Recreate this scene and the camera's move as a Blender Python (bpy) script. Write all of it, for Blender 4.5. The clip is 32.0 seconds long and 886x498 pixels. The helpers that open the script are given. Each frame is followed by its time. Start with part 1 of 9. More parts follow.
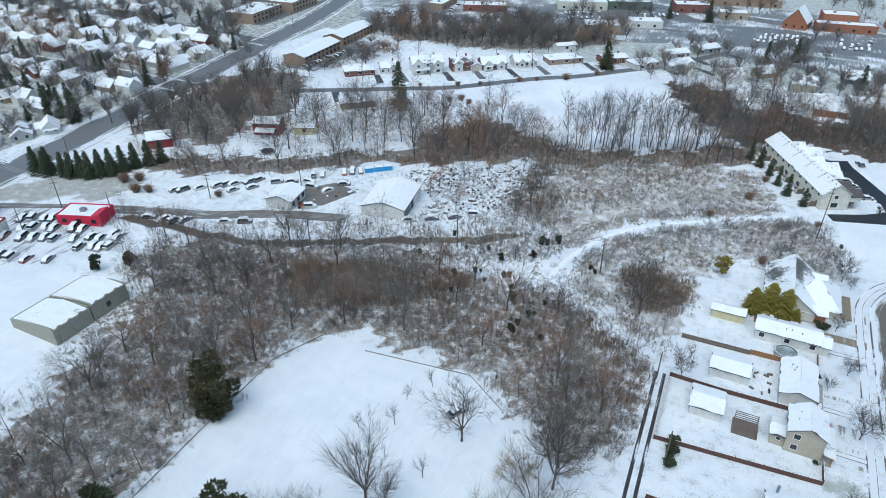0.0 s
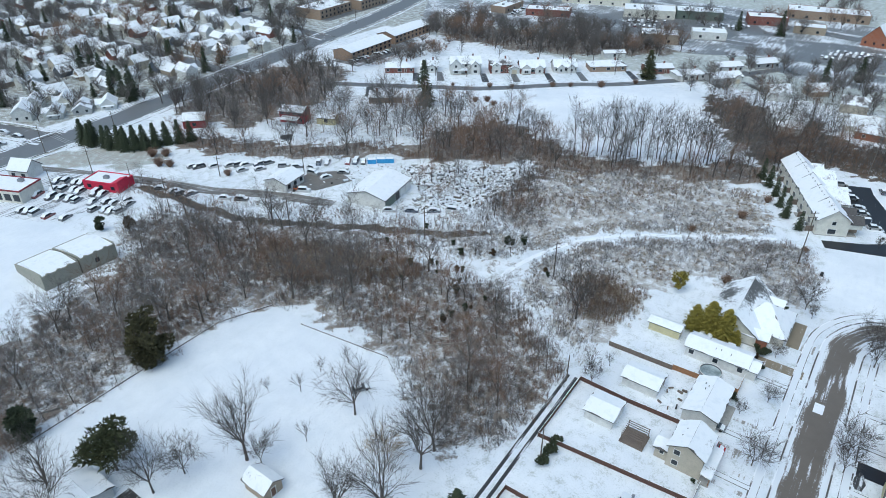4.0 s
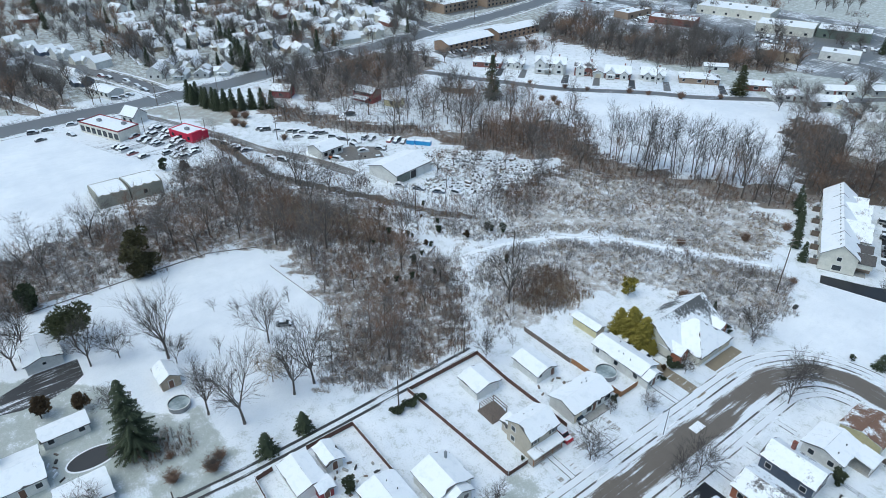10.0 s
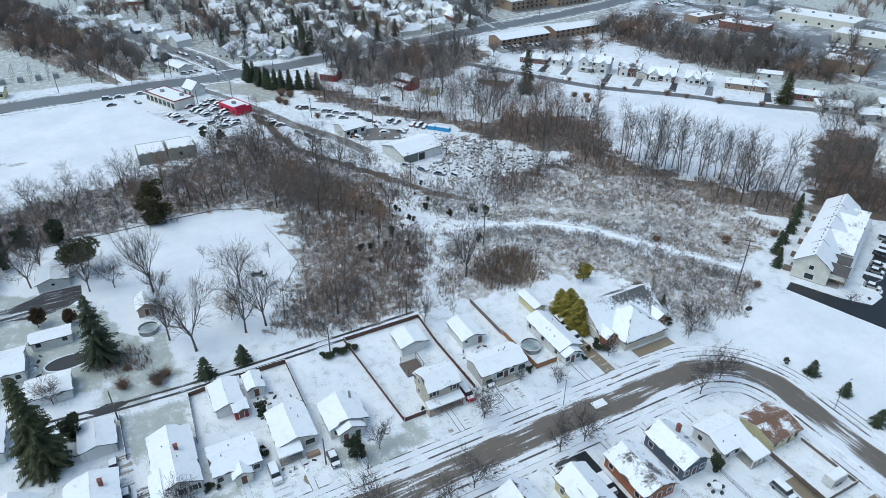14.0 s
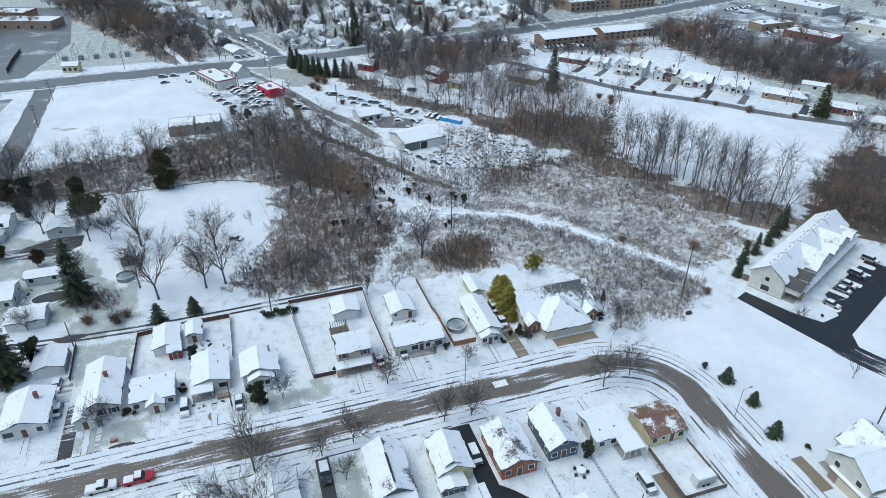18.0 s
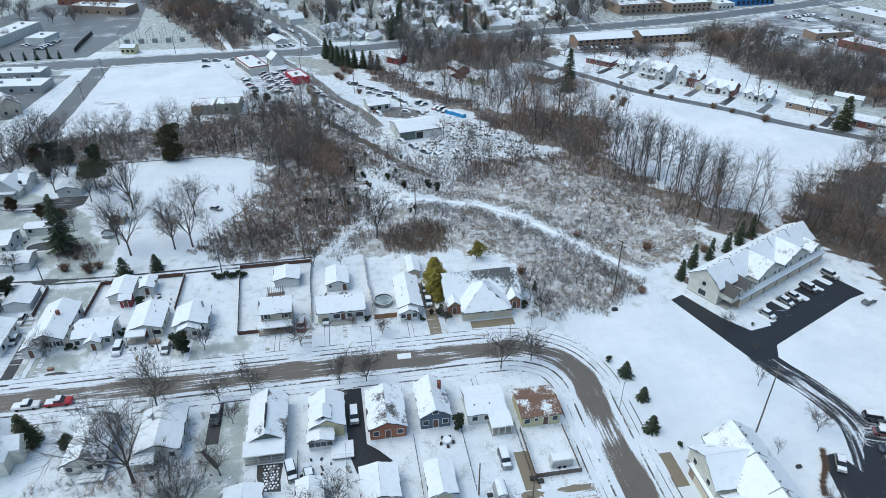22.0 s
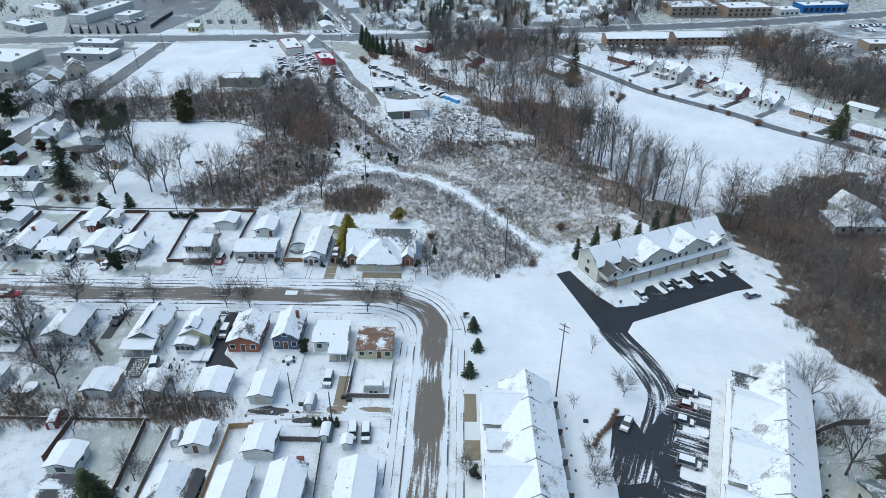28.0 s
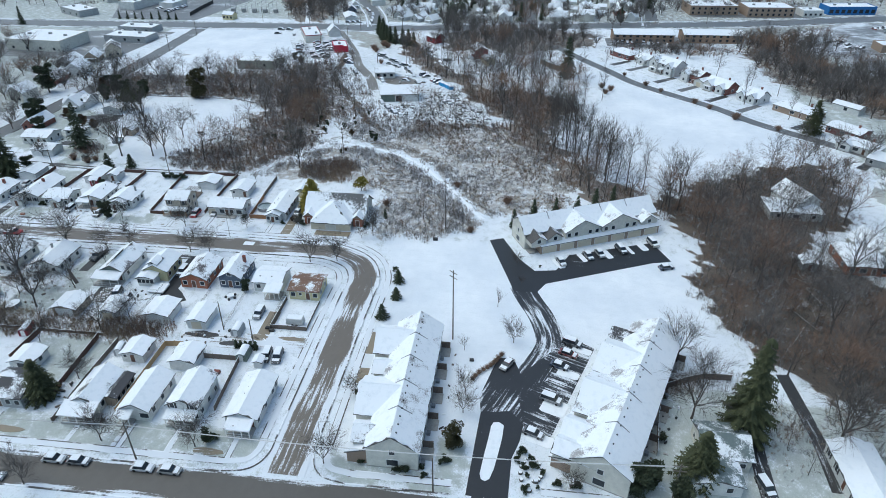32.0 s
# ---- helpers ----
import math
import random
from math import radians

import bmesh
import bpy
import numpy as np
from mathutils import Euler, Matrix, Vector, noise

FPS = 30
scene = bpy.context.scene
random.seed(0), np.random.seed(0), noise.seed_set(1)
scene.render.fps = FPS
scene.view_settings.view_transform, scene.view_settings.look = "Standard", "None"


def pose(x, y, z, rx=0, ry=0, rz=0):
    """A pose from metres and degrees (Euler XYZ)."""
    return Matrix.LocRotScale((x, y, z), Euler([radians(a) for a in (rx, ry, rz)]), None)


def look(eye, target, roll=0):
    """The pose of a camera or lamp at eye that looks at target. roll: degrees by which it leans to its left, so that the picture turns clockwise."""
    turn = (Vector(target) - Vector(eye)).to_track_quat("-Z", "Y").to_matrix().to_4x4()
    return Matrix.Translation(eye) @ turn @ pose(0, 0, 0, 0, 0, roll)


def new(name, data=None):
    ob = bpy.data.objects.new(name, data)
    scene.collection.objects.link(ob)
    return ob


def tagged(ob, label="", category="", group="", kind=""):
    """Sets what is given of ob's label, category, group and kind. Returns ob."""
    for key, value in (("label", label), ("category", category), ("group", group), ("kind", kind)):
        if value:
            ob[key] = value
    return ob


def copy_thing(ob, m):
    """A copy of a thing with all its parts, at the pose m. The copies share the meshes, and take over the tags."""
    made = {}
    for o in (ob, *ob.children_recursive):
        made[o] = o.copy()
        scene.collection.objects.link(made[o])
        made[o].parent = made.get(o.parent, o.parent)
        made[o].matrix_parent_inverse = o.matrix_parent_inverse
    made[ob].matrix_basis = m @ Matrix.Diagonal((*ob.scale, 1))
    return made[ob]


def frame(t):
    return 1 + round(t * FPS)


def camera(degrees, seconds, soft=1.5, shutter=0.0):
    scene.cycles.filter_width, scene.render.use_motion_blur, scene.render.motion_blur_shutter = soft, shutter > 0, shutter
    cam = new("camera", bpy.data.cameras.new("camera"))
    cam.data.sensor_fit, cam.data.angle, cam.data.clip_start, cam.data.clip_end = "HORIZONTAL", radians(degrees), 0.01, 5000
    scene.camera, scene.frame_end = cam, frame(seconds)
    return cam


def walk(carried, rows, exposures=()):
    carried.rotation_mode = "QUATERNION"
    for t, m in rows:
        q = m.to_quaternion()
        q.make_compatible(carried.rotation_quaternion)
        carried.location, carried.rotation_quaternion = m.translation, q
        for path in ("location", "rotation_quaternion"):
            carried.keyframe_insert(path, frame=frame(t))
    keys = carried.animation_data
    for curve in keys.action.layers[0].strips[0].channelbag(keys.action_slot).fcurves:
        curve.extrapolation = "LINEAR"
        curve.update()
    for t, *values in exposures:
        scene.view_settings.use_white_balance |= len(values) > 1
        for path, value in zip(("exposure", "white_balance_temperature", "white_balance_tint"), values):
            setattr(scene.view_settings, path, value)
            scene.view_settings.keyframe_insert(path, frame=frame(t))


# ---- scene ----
cam = camera(68.6, 32.0, 0.8)
METRES, EYE, TILT, LEAN, TURN = 310.53, 100.0, 0.0, 0.0, 25.8
ROWS = [
    (0.0, 0.0, 0.0, 0.0, 0.04, -32.14, -0.06),
    (0.5, 0.0153, -0.0023, 0.0005, 1.08, -32.12, -0.06),
    (1.0, 0.0309, -0.0047, 0.0009, 2.14, -32.08, -0.05),
    (1.5, 0.0463, -0.0064, 0.0014, 3.22, -32.06, -0.06),
    (2.0, 0.0619, -0.0082, 0.0018, 4.39, -32.03, -0.04),
    (2.5, 0.0775, -0.0098, 0.0023, 5.77, -32.01, -0.02),
    (3.0, 0.0932, -0.011, 0.0026, 7.2, -31.99, -0.01),
    (3.5, 0.1087, -0.0121, 0.0031, 8.56, -31.96, 0.01),
    (5.5, 0.1708, -0.0136, 0.0035, 14.37, -31.84, 0.01),
    (6.0, 0.1862, -0.0133, 0.0038, 15.73, -31.81, 0.02),
    (6.5, 0.2018, -0.0128, 0.0037, 17.0, -31.78, 0.02),
    (7.0, 0.2171, -0.012, 0.0042, 18.35, -31.78, 0.03),
    (7.5, 0.2327, -0.0108, 0.0045, 19.77, -31.76, 0.06),
    (8.0, 0.2479, -0.0095, 0.0045, 21.25, -31.75, 0.02),
    (8.5, 0.2629, -0.0082, 0.0043, 22.68, -31.73, 0.03),
    (9.0, 0.2777, -0.0065, 0.0039, 24.1, -31.71, 0.01),
    (9.5, 0.2927, -0.0047, 0.0035, 25.48, -31.71, 0.02),
    (10.0, 0.3076, -0.0025, 0.0031, 26.85, -31.7, 0.02),
    (10.5, 0.3225, -0.0003, 0.003, 28.17, -31.71, 0.01),
    (11.0, 0.3377, 0.0016, 0.0024, 29.46, -31.69, 0.01),
    (11.5, 0.3529, 0.0042, 0.0022, 30.65, -31.7, 0.01),
    (12.0, 0.368, 0.0063, 0.002, 31.79, -31.69, 0.0),
    (12.5, 0.3832, 0.009, 0.002, 33.05, -31.69, -0.0),
    (13.0, 0.3981, 0.0122, 0.0021, 34.33, -31.69, -0.01),
    (13.5, 0.4131, 0.0156, 0.0021, 35.57, -31.67, -0.03),
    (14.0, 0.428, 0.0197, 0.0023, 36.77, -31.68, -0.03),
    (14.5, 0.4428, 0.0246, 0.0026, 37.96, -31.68, -0.04),
    (16.5, 0.4989, 0.0507, 0.0033, 42.68, -31.73, -0.08),
    (17.0, 0.5126, 0.0584, 0.0034, 43.81, -31.72, -0.07),
    (17.5, 0.526, 0.0666, 0.0034, 44.92, -31.72, -0.07),
    (18.0, 0.5392, 0.0749, 0.0033, 46.08, -31.71, -0.09),
    (18.5, 0.5524, 0.0837, 0.0033, 47.28, -31.69, -0.08),
    (19.0, 0.5653, 0.0927, 0.0034, 48.47, -31.69, -0.08),
    (19.5, 0.5781, 0.1019, 0.0033, 49.63, -31.66, -0.08),
    (20.0, 0.5909, 0.1112, 0.0033, 50.7, -31.66, -0.07),
    (20.5, 0.6036, 0.1206, 0.0035, 51.7, -31.67, -0.1),
    (21.0, 0.6161, 0.1304, 0.0035, 52.64, -31.67, -0.1),
    (21.5, 0.6288, 0.1402, 0.003, 53.58, -31.64, -0.05),
    (22.0, 0.6411, 0.15, 0.003, 54.54, -31.66, -0.06),
    (22.5, 0.6536, 0.1599, 0.0029, 55.51, -31.66, -0.06),
    (23.0, 0.666, 0.1699, 0.0025, 56.46, -31.64, -0.04),
    (23.5, 0.6784, 0.1798, 0.0024, 57.37, -31.64, -0.04),
    (24.0, 0.6906, 0.19, 0.0022, 58.27, -31.63, -0.04),
    (24.5, 0.703, 0.2001, 0.002, 59.13, -31.64, -0.03),
    (25.0, 0.7153, 0.2103, 0.0021, 59.99, -31.65, -0.04),
    (25.5, 0.7276, 0.2204, 0.0022, 60.86, -31.64, -0.05),
    (27.5, 0.7761, 0.2607, 0.0027, 64.35, -31.63, -0.03),
    (28.0, 0.7883, 0.2709, 0.003, 65.3, -31.65, -0.03),
    (28.5, 0.8008, 0.2807, 0.003, 66.24, -31.65, -0.01),
    (29.0, 0.8135, 0.29, 0.003, 67.16, -31.63, 0.01),
    (29.5, 0.8264, 0.2991, 0.0031, 67.91, -31.64, 0.0),
    (30.0, 0.8395, 0.308, 0.0033, 68.55, -31.64, 0.0),
    (30.5, 0.8526, 0.3169, 0.0036, 69.19, -31.65, 0.01),
    (31.0, 0.8656, 0.3261, 0.0037, 69.91, -31.66, 0.01),
    (31.5, 0.8783, 0.3357, 0.0039, 70.51, -31.66, 0.01),
    (32.0, 0.8906, 0.3458, 0.0041, 71.04, -31.69, 0.01),
]
walk(cam, [(t, pose(0, 0, EYE, TILT, LEAN, TURN) @ pose(METRES * x, METRES * y, METRES * z, 90 + pitch, roll, yaw)) for t, x, y, z, yaw, pitch, roll in ROWS],
     [(0.0, 0.12, 5820, -3), (8.0, 0.09, 5820, -3), (17.0, 0.05, 5820, -3), (32.0, 0.04, 5820, -3)])

# ---- overcast winter daylight ----
world = bpy.data.worlds.new("overcast_sky")
scene.world = world
world.use_nodes = True
wn = world.node_tree
sky = wn.nodes.new("ShaderNodeTexSky")
sky.sky_type = "NISHITA"
sky.sun_disc = False
sky.sun_elevation, sky.sun_rotation = radians(60), radians(200)
sky.dust_density, sky.air_density = 3.0, 1.0
wn.links.new(sky.outputs[0], wn.nodes["Background"].inputs[0])
wn.nodes["Background"].inputs[1].default_value = 0.15
sun = new("sun", bpy.data.lights.new("sun", "SUN"))
sun.data.energy, sun.data.angle, sun.data.color = 0.9, radians(60), (1.0, 0.97, 0.93)
sun.matrix_world = look((0, 0, 0), (-0.16, 0.4, -0.9))
scene.view_settings.exposure = 0.0

# ---- materials ----
def mat(name, rough=0.8, metal=0.0):
    m = bpy.data.materials.new(name)
    m.use_nodes = True
    b = m.node_tree.nodes["Principled BSDF"]
    b.inputs["Roughness"].default_value, b.inputs["Metallic"].default_value = rough, metal
    return m, m.node_tree, b


def node(t, kind, **kw):
    n = t.nodes.new(kind)
    for k, v in kw.items():
        n.inputs[k].default_value = v
    return n


def coords(t, kind="Object", scale=(1, 1, 1)):
    c = t.nodes.new("ShaderNodeTexCoord")
    mp = node(t, "ShaderNodeMapping", Scale=scale)
    t.links.new(c.outputs[kind], mp.inputs[0])
    return mp.outputs[0]


def world_coords(t, scale=(1, 1, 1)):
    c = t.nodes.new("ShaderNodeNewGeometry")
    mp = node(t, "ShaderNodeMapping", Scale=scale)
    t.links.new(c.outputs["Position"], mp.inputs[0])
    return mp.outputs[0]


def noise_tex(t, vec, scale, detail=4.0, rough=0.6):
    n = node(t, "ShaderNodeTexNoise", Scale=scale, Detail=detail, Roughness=rough)
    t.links.new(vec, n.inputs["Vector"])
    return n.outputs["Fac"]


def ramp(t, fac, *stops):
    r = t.nodes.new("ShaderNodeValToRGB")
    e = r.color_ramp.elements
    while len(e) < len(stops):
        e.new(0.5)
    for el, (p, c) in zip(e, stops):
        el.position = p
        el.color = (*c, 1) if len(c) == 3 else (c[0], c[0], c[0], 1)
    t.links.new(fac, r.inputs[0])
    return r.outputs[0]


def mix(t, fac, a, b, kind="MIX"):
    n = t.nodes.new("ShaderNodeMix")
    n.data_type, n.blend_type = "RGBA", kind
    for s, v in ((n.inputs[0], fac), (n.inputs[6], a), (n.inputs[7], b)):
        if isinstance(v, (int, float)):
            s.default_value = v
        elif isinstance(v, tuple):
            s.default_value = (*v, 1)
        else:
            t.links.new(v, s)
    return n.outputs[2]


def calc(t, op, a, b=0.0, clamp=False):
    n = t.nodes.new("ShaderNodeMath")
    n.operation, n.use_clamp = op, clamp
    for s, v in ((n.inputs[0], a), (n.inputs[1], b)):
        if isinstance(v, (int, float)):
            s.default_value = v
        else:
            t.links.new(v, s)
    return n.outputs[0]


def bump(t, b, height, strength=0.4, dist=0.05):
    n = node(t, "ShaderNodeBump", Strength=strength, Distance=dist)
    t.links.new(height, n.inputs["Height"])
    t.links.new(n.outputs[0], b.inputs["Normal"])


def mottled(name, c0, c1, scale=3.0, rough=0.8, metal=0.0, bumpy=0.2, stretch=(1, 1, 1)):
    """A plain surface whose colour wanders between c0 and c1, with grain."""
    m, t, b = mat(name, rough, metal)
    v = coords(t, "Object", stretch)
    a = noise_tex(t, v, scale, 5, 0.65)
    t.links.new(ramp(t, a, (0.3, c0), (0.7, c1)), b.inputs["Base Color"])
    if bumpy:
        bump(t, b, noise_tex(t, v, scale * 6, 3), bumpy, 0.02)
    return m


def siding(name, col, pitch=0.2):
    """Painted lap siding: horizontal boards, a shadow line at each lap darkened into the colour, and some grime."""
    m, t, b = mat(name, 0.6)
    v = world_coords(t)
    w = t.nodes.new("ShaderNodeTexWave")
    w.bands_direction, w.wave_profile = "Z", "SAW"
    w.inputs["Scale"].default_value = 0.314 / pitch
    t.links.new(v, w.inputs["Vector"])
    dirt = noise_tex(t, v, 0.7, 5, 0.7)
    dark = tuple(c * 0.78 for c in col)
    c = ramp(t, dirt, (0.3, dark), (0.65, col))
    line = ramp(t, w.outputs["Fac"], (0.0, (0.72,)), (0.12, (1.0,)))
    t.links.new(mix(t, 1.0, c, line, "MULTIPLY"), b.inputs["Base Color"])
    bump(t, b, w.outputs["Fac"], 0.5, 0.02)
    return m


def brickwork(name, col, dark):
    m, t, b = mat(name, 0.85)
    v = world_coords(t)
    sep = t.nodes.new("ShaderNodeSeparateXYZ")
    t.links.new(v, sep.inputs[0])
    com = t.nodes.new("ShaderNodeCombineXYZ")
    t.links.new(calc(t, "ADD", sep.outputs[0], sep.outputs[1]), com.inputs[0])
    t.links.new(sep.outputs[2], com.inputs[1])
    br = node(t, "ShaderNodeTexBrick", Color1=(*col, 1), Color2=(*dark, 1), Mortar=(0.35, 0.32, 0.3, 1), Scale=1.0)
    br.inputs["Brick Width"].default_value, br.inputs["Row Height"].default_value = 0.22, 0.075
    br.inputs["Mortar Size"].default_value = 0.008
    t.links.new(com.outputs[0], br.inputs["Vector"])
    t.links.new(mix(t, noise_tex(t, v, 0.6), br.outputs[0], tuple(c * 0.8 for c in col)), b.inputs["Base Color"])
    bump(t, b, br.outputs["Fac"], -0.3, 0.01)
    return m


SNOW, SNOW_DULL = (0.855, 0.88, 0.91), (0.75, 0.785, 0.825)


def snow_over(name, under, cover, scale=0.5, fine=4.0, rough=0.75, stretch=(1, 1, 1), kind="Object", rand=True, vary=0.0):
    """Snow lying over a surface of the colour under; cover 0..1 says how much of it is hidden."""
    m, t, b = mat(name, rough)
    v = coords(t, kind, stretch)
    if rand:
        oi = t.nodes.new("ShaderNodeObjectInfo")
        add = t.nodes.new("ShaderNodeVectorMath")
        com = t.nodes.new("ShaderNodeCombineXYZ")
        t.links.new(calc(t, "MULTIPLY", oi.outputs["Random"], 97.0), com.inputs[0])
        t.links.new(v, add.inputs[0])
        t.links.new(com.outputs[0], add.inputs[1])
        v = add.outputs[0]
    big, small = noise_tex(t, v, scale, 3, 0.55), noise_tex(t, v, fine, 5, 0.7)
    s = calc(t, "ADD", calc(t, "MULTIPLY", big, 0.65), calc(t, "MULTIPLY", small, 0.35))
    lo = 0.5 + (0.5 - cover) * 0.42
    if rand and vary:
        s = calc(t, "ADD", s, calc(t, "MULTIPLY", calc(t, "SUBTRACT", oi.outputs["Random"], 0.55), vary))
    f = ramp(t, s, (max(lo - 0.035, 0.0), (0.0,)), (min(lo + 0.035, 1.0), (1.0,)))
    sn = ramp(t, noise_tex(t, v, 0.7, 6, 0.6), (0.25, SNOW_DULL), (0.5, SNOW), (0.8, (0.84, 0.86, 0.89)))
    un = mix(t, small, tuple(c * 0.7 for c in under), tuple(c * 1.25 for c in under))
    t.links.new(mix(t, f, un, sn), b.inputs["Base Color"])
    bump(t, b, s, 0.3, 0.08)
    return m


def ground_mat():
    """One winter ground: deep snow, thin snow on lawns, tan scrub, leaf litter in the woods, brown dirt."""
    m, t, b = mat("winter_ground", 0.85)
    v = world_coords(t)
    at = t.nodes.new("ShaderNodeVertexColor")
    at.layer_name = "zone"
    sep = t.nodes.new("ShaderNodeSeparateColor")
    t.links.new(at.outputs["Color"], sep.inputs[0])
    n0, n1, n2 = noise_tex(t, v, 0.045, 4, 0.6), noise_tex(t, v, 0.35, 5, 0.65), noise_tex(t, v, 2.6, 5, 0.75)
    snow = mix(t, ramp(t, n0, (0.35, (0.0,)), (0.65, (1.0,))), (0.72, 0.76, 0.81), SNOW)
    snow = mix(t, ramp(t, n1, (0.42, (0.0,)), (0.75, (0.22,))), snow, (0.60, 0.64, 0.68))
    snow = mix(t, ramp(t, noise_tex(t, world_coords(t, (0.5, 0.16, 1)), 1.2, 6, 0.75), (0.5, (0.0,)), (0.72, (0.35,))), snow, (0.62, 0.665, 0.70))
    snow = mix(t, ramp(t, n2, (0.5, (0.0,)), (0.72, (0.42,))), snow, (0.56, 0.605, 0.64))
    s = calc(t, "ADD", calc(t, "MULTIPLY", n1, 0.5), calc(t, "MULTIPLY", n2, 0.5))

    def layer(col, weight, c0, c1, lo, hi):
        # what shows through: more of it as its weight grows
        f = calc(t, "SUBTRACT", calc(t, "ADD", s, calc(t, "MULTIPLY", weight, hi - lo)), 1.0 - lo)
        f = calc(t, "MULTIPLY", f, 8.0, True)
        f = calc(t, "MULTIPLY", f, calc(t, "GREATER_THAN", weight, 0.02))
        return mix(t, f, col, ramp(t, n2, (0.3, c0), (0.7, c1)))

    c = layer(snow, sep.outputs[2], (0.33, 0.36, 0.33), (0.52, 0.555, 0.54), 0.26, 0.66)
    c = layer(c, sep.outputs[1], (0.25, 0.225, 0.195), (0.50, 0.475, 0.44), 0.30, 0.72)
    c = layer(c, sep.outputs[0], (0.135, 0.112, 0.095), (0.29, 0.25, 0.212), 0.28, 0.72)
    c = layer(c, at.outputs["Alpha"], (0.07, 0.056, 0.045), (0.155, 0.125, 0.098), 0.30, 0.85)
    t.links.new(c, b.inputs["Base Color"])
    bump(t, b, s, 0.5, 0.25)
    return m


def road_mat(name, c0, c1, cover, wet=0.45, width=0.0):
    """Asphalt with snow left in streaks along the wheel tracks; u runs across, v along, in metres."""
    m, t, b = mat(name, wet)
    v = coords(t, "UV", (1, 1, 1))
    st = coords(t, "UV", (1.5, 0.09, 1))
    a, f, big = noise_tex(t, st, 1.0, 4, 0.6), noise_tex(t, v, 2.5, 5, 0.7), noise_tex(t, v, 0.06, 3, 0.5)
    s = calc(t, "ADD", calc(t, "MULTIPLY", a, 0.42), calc(t, "ADD", calc(t, "MULTIPLY", f, 0.2), calc(t, "MULTIPLY", big, 0.38)))
    if width:
        # ploughed snow creeps in from both kerbs
        sep = t.nodes.new("ShaderNodeSeparateXYZ")
        t.links.new(v, sep.inputs[0])
        side = calc(t, "ABSOLUTE", calc(t, "SUBTRACT", sep.outputs[0], width / 2))
        side = calc(t, "DIVIDE", calc(t, "SUBTRACT", side, width / 2 - 1.9), 1.9, True)
        s = calc(t, "ADD", s, calc(t, "MULTIPLY", side, 0.20))
    lo = 0.5 + (0.5 - cover) * 0.36
    fac = ramp(t, s, (max(lo - 0.02, 0), (0.0,)), (min(lo + 0.03, 1), (1.0,)))
    base = mix(t, noise_tex(t, v, 0.5, 6, 0.7), c0, c1)
    t.links.new(mix(t, fac, base, (0.74, 0.77, 0.81)), b.inputs["Base Color"])
    t.links.new(ramp(t, fac, (0, (wet,)), (1, (0.85,))), b.inputs["Roughness"])
    bump(t, b, f, 0.25, 0.02)
    return m


M = {}
M["ground"] = ground_mat()
M["road_brown"] = road_mat("street_asphalt", (0.125, 0.105, 0.085), (0.18, 0.155, 0.128), 0.33, width=8.4)
M["road_main"] = road_mat("main_road_asphalt", (0.135, 0.14, 0.145), (0.19, 0.195, 0.2), 0.11, width=15.0)
M["road_cross"] = road_mat("cross_street_asphalt", (0.078, 0.071, 0.064), (0.115, 0.106, 0.096), 0.05, width=7.4)
M["lane"] = road_mat("muddy_lane", (0.14, 0.125, 0.11), (0.22, 0.20, 0.175), 0.34)
M["road_far"] = road_mat("side_road_asphalt", (0.12, 0.12, 0.122), (0.175, 0.175, 0.175), 0.22)
M["road_black"] = road_mat("fresh_asphalt", (0.016, 0.018, 0.022), (0.030, 0.032, 0.036), 0.10)
M["road_tracks"] = road_mat("tracked_asphalt", (0.016, 0.018, 0.022), (0.035, 0.037, 0.042), 0.44)
M["road_bays"] = road_mat("tracked_lot", (0.016, 0.018, 0.022), (0.035, 0.037, 0.042), 0.34)
M["lot_grey"] = road_mat("parking_asphalt", (0.13, 0.135, 0.14), (0.2, 0.205, 0.21), 0.30)
M["drive"] = road_mat("drive_concrete", (0.24, 0.225, 0.2), (0.33, 0.31, 0.28), 0.62)
M["drive_black"] = road_mat("black_drive", (0.012, 0.013, 0.016), (0.022, 0.023, 0.027), 0.06)
M["drive_wet"] = road_mat("wet_drive", (0.03, 0.03, 0.033), (0.06, 0.058, 0.055), 0.35)
M["drive_clear"] = road_mat("swept_drive", (0.20, 0.165, 0.115), (0.29, 0.24, 0.17), 0.25)
M["walkway"] = road_mat("snowy_pavement", (0.25, 0.24, 0.23), (0.34, 0.33, 0.31), 0.88)
M["kerb"] = snow_over("wet_kerb", (0.11, 0.104, 0.098), 0.46, 0.16, 1.6, rand=False)
M["lot_snowy"] = road_mat("snowy_lot", (0.13, 0.135, 0.14), (0.2, 0.205, 0.21), 0.62)
M["lot_far"] = road_mat("far_lot_asphalt", (0.15, 0.155, 0.16), (0.22, 0.225, 0.23), 0.46)
M["path"] = snow_over("trodden_snow", (0.4, 0.37, 0.33), 0.9, 0.3, 3.0, rand=False)
M["roof_snow"] = snow_over("roof_snow", (0.13, 0.12, 0.12), 0.94, 0.20, 2.2, vary=0.13)
M["roof_terrace"] = snow_over("terrace_roof_snow", (0.34, 0.33, 0.33), 0.84, 0.22, 3.5, vary=0.12)
M["roof_thin"] = snow_over("thin_roof_snow", (0.12, 0.11, 0.11), 0.70, 0.22, 2.5, vary=0.12)
M["roof_half"] = snow_over("half_bare_roof", (0.12, 0.12, 0.12), 0.62, 0.11, 1.5, vary=0.06)
M["roof_double"] = snow_over("thawing_roof_snow", (0.15, 0.14, 0.135), 0.86, 0.16, 2.0, vary=0.05)
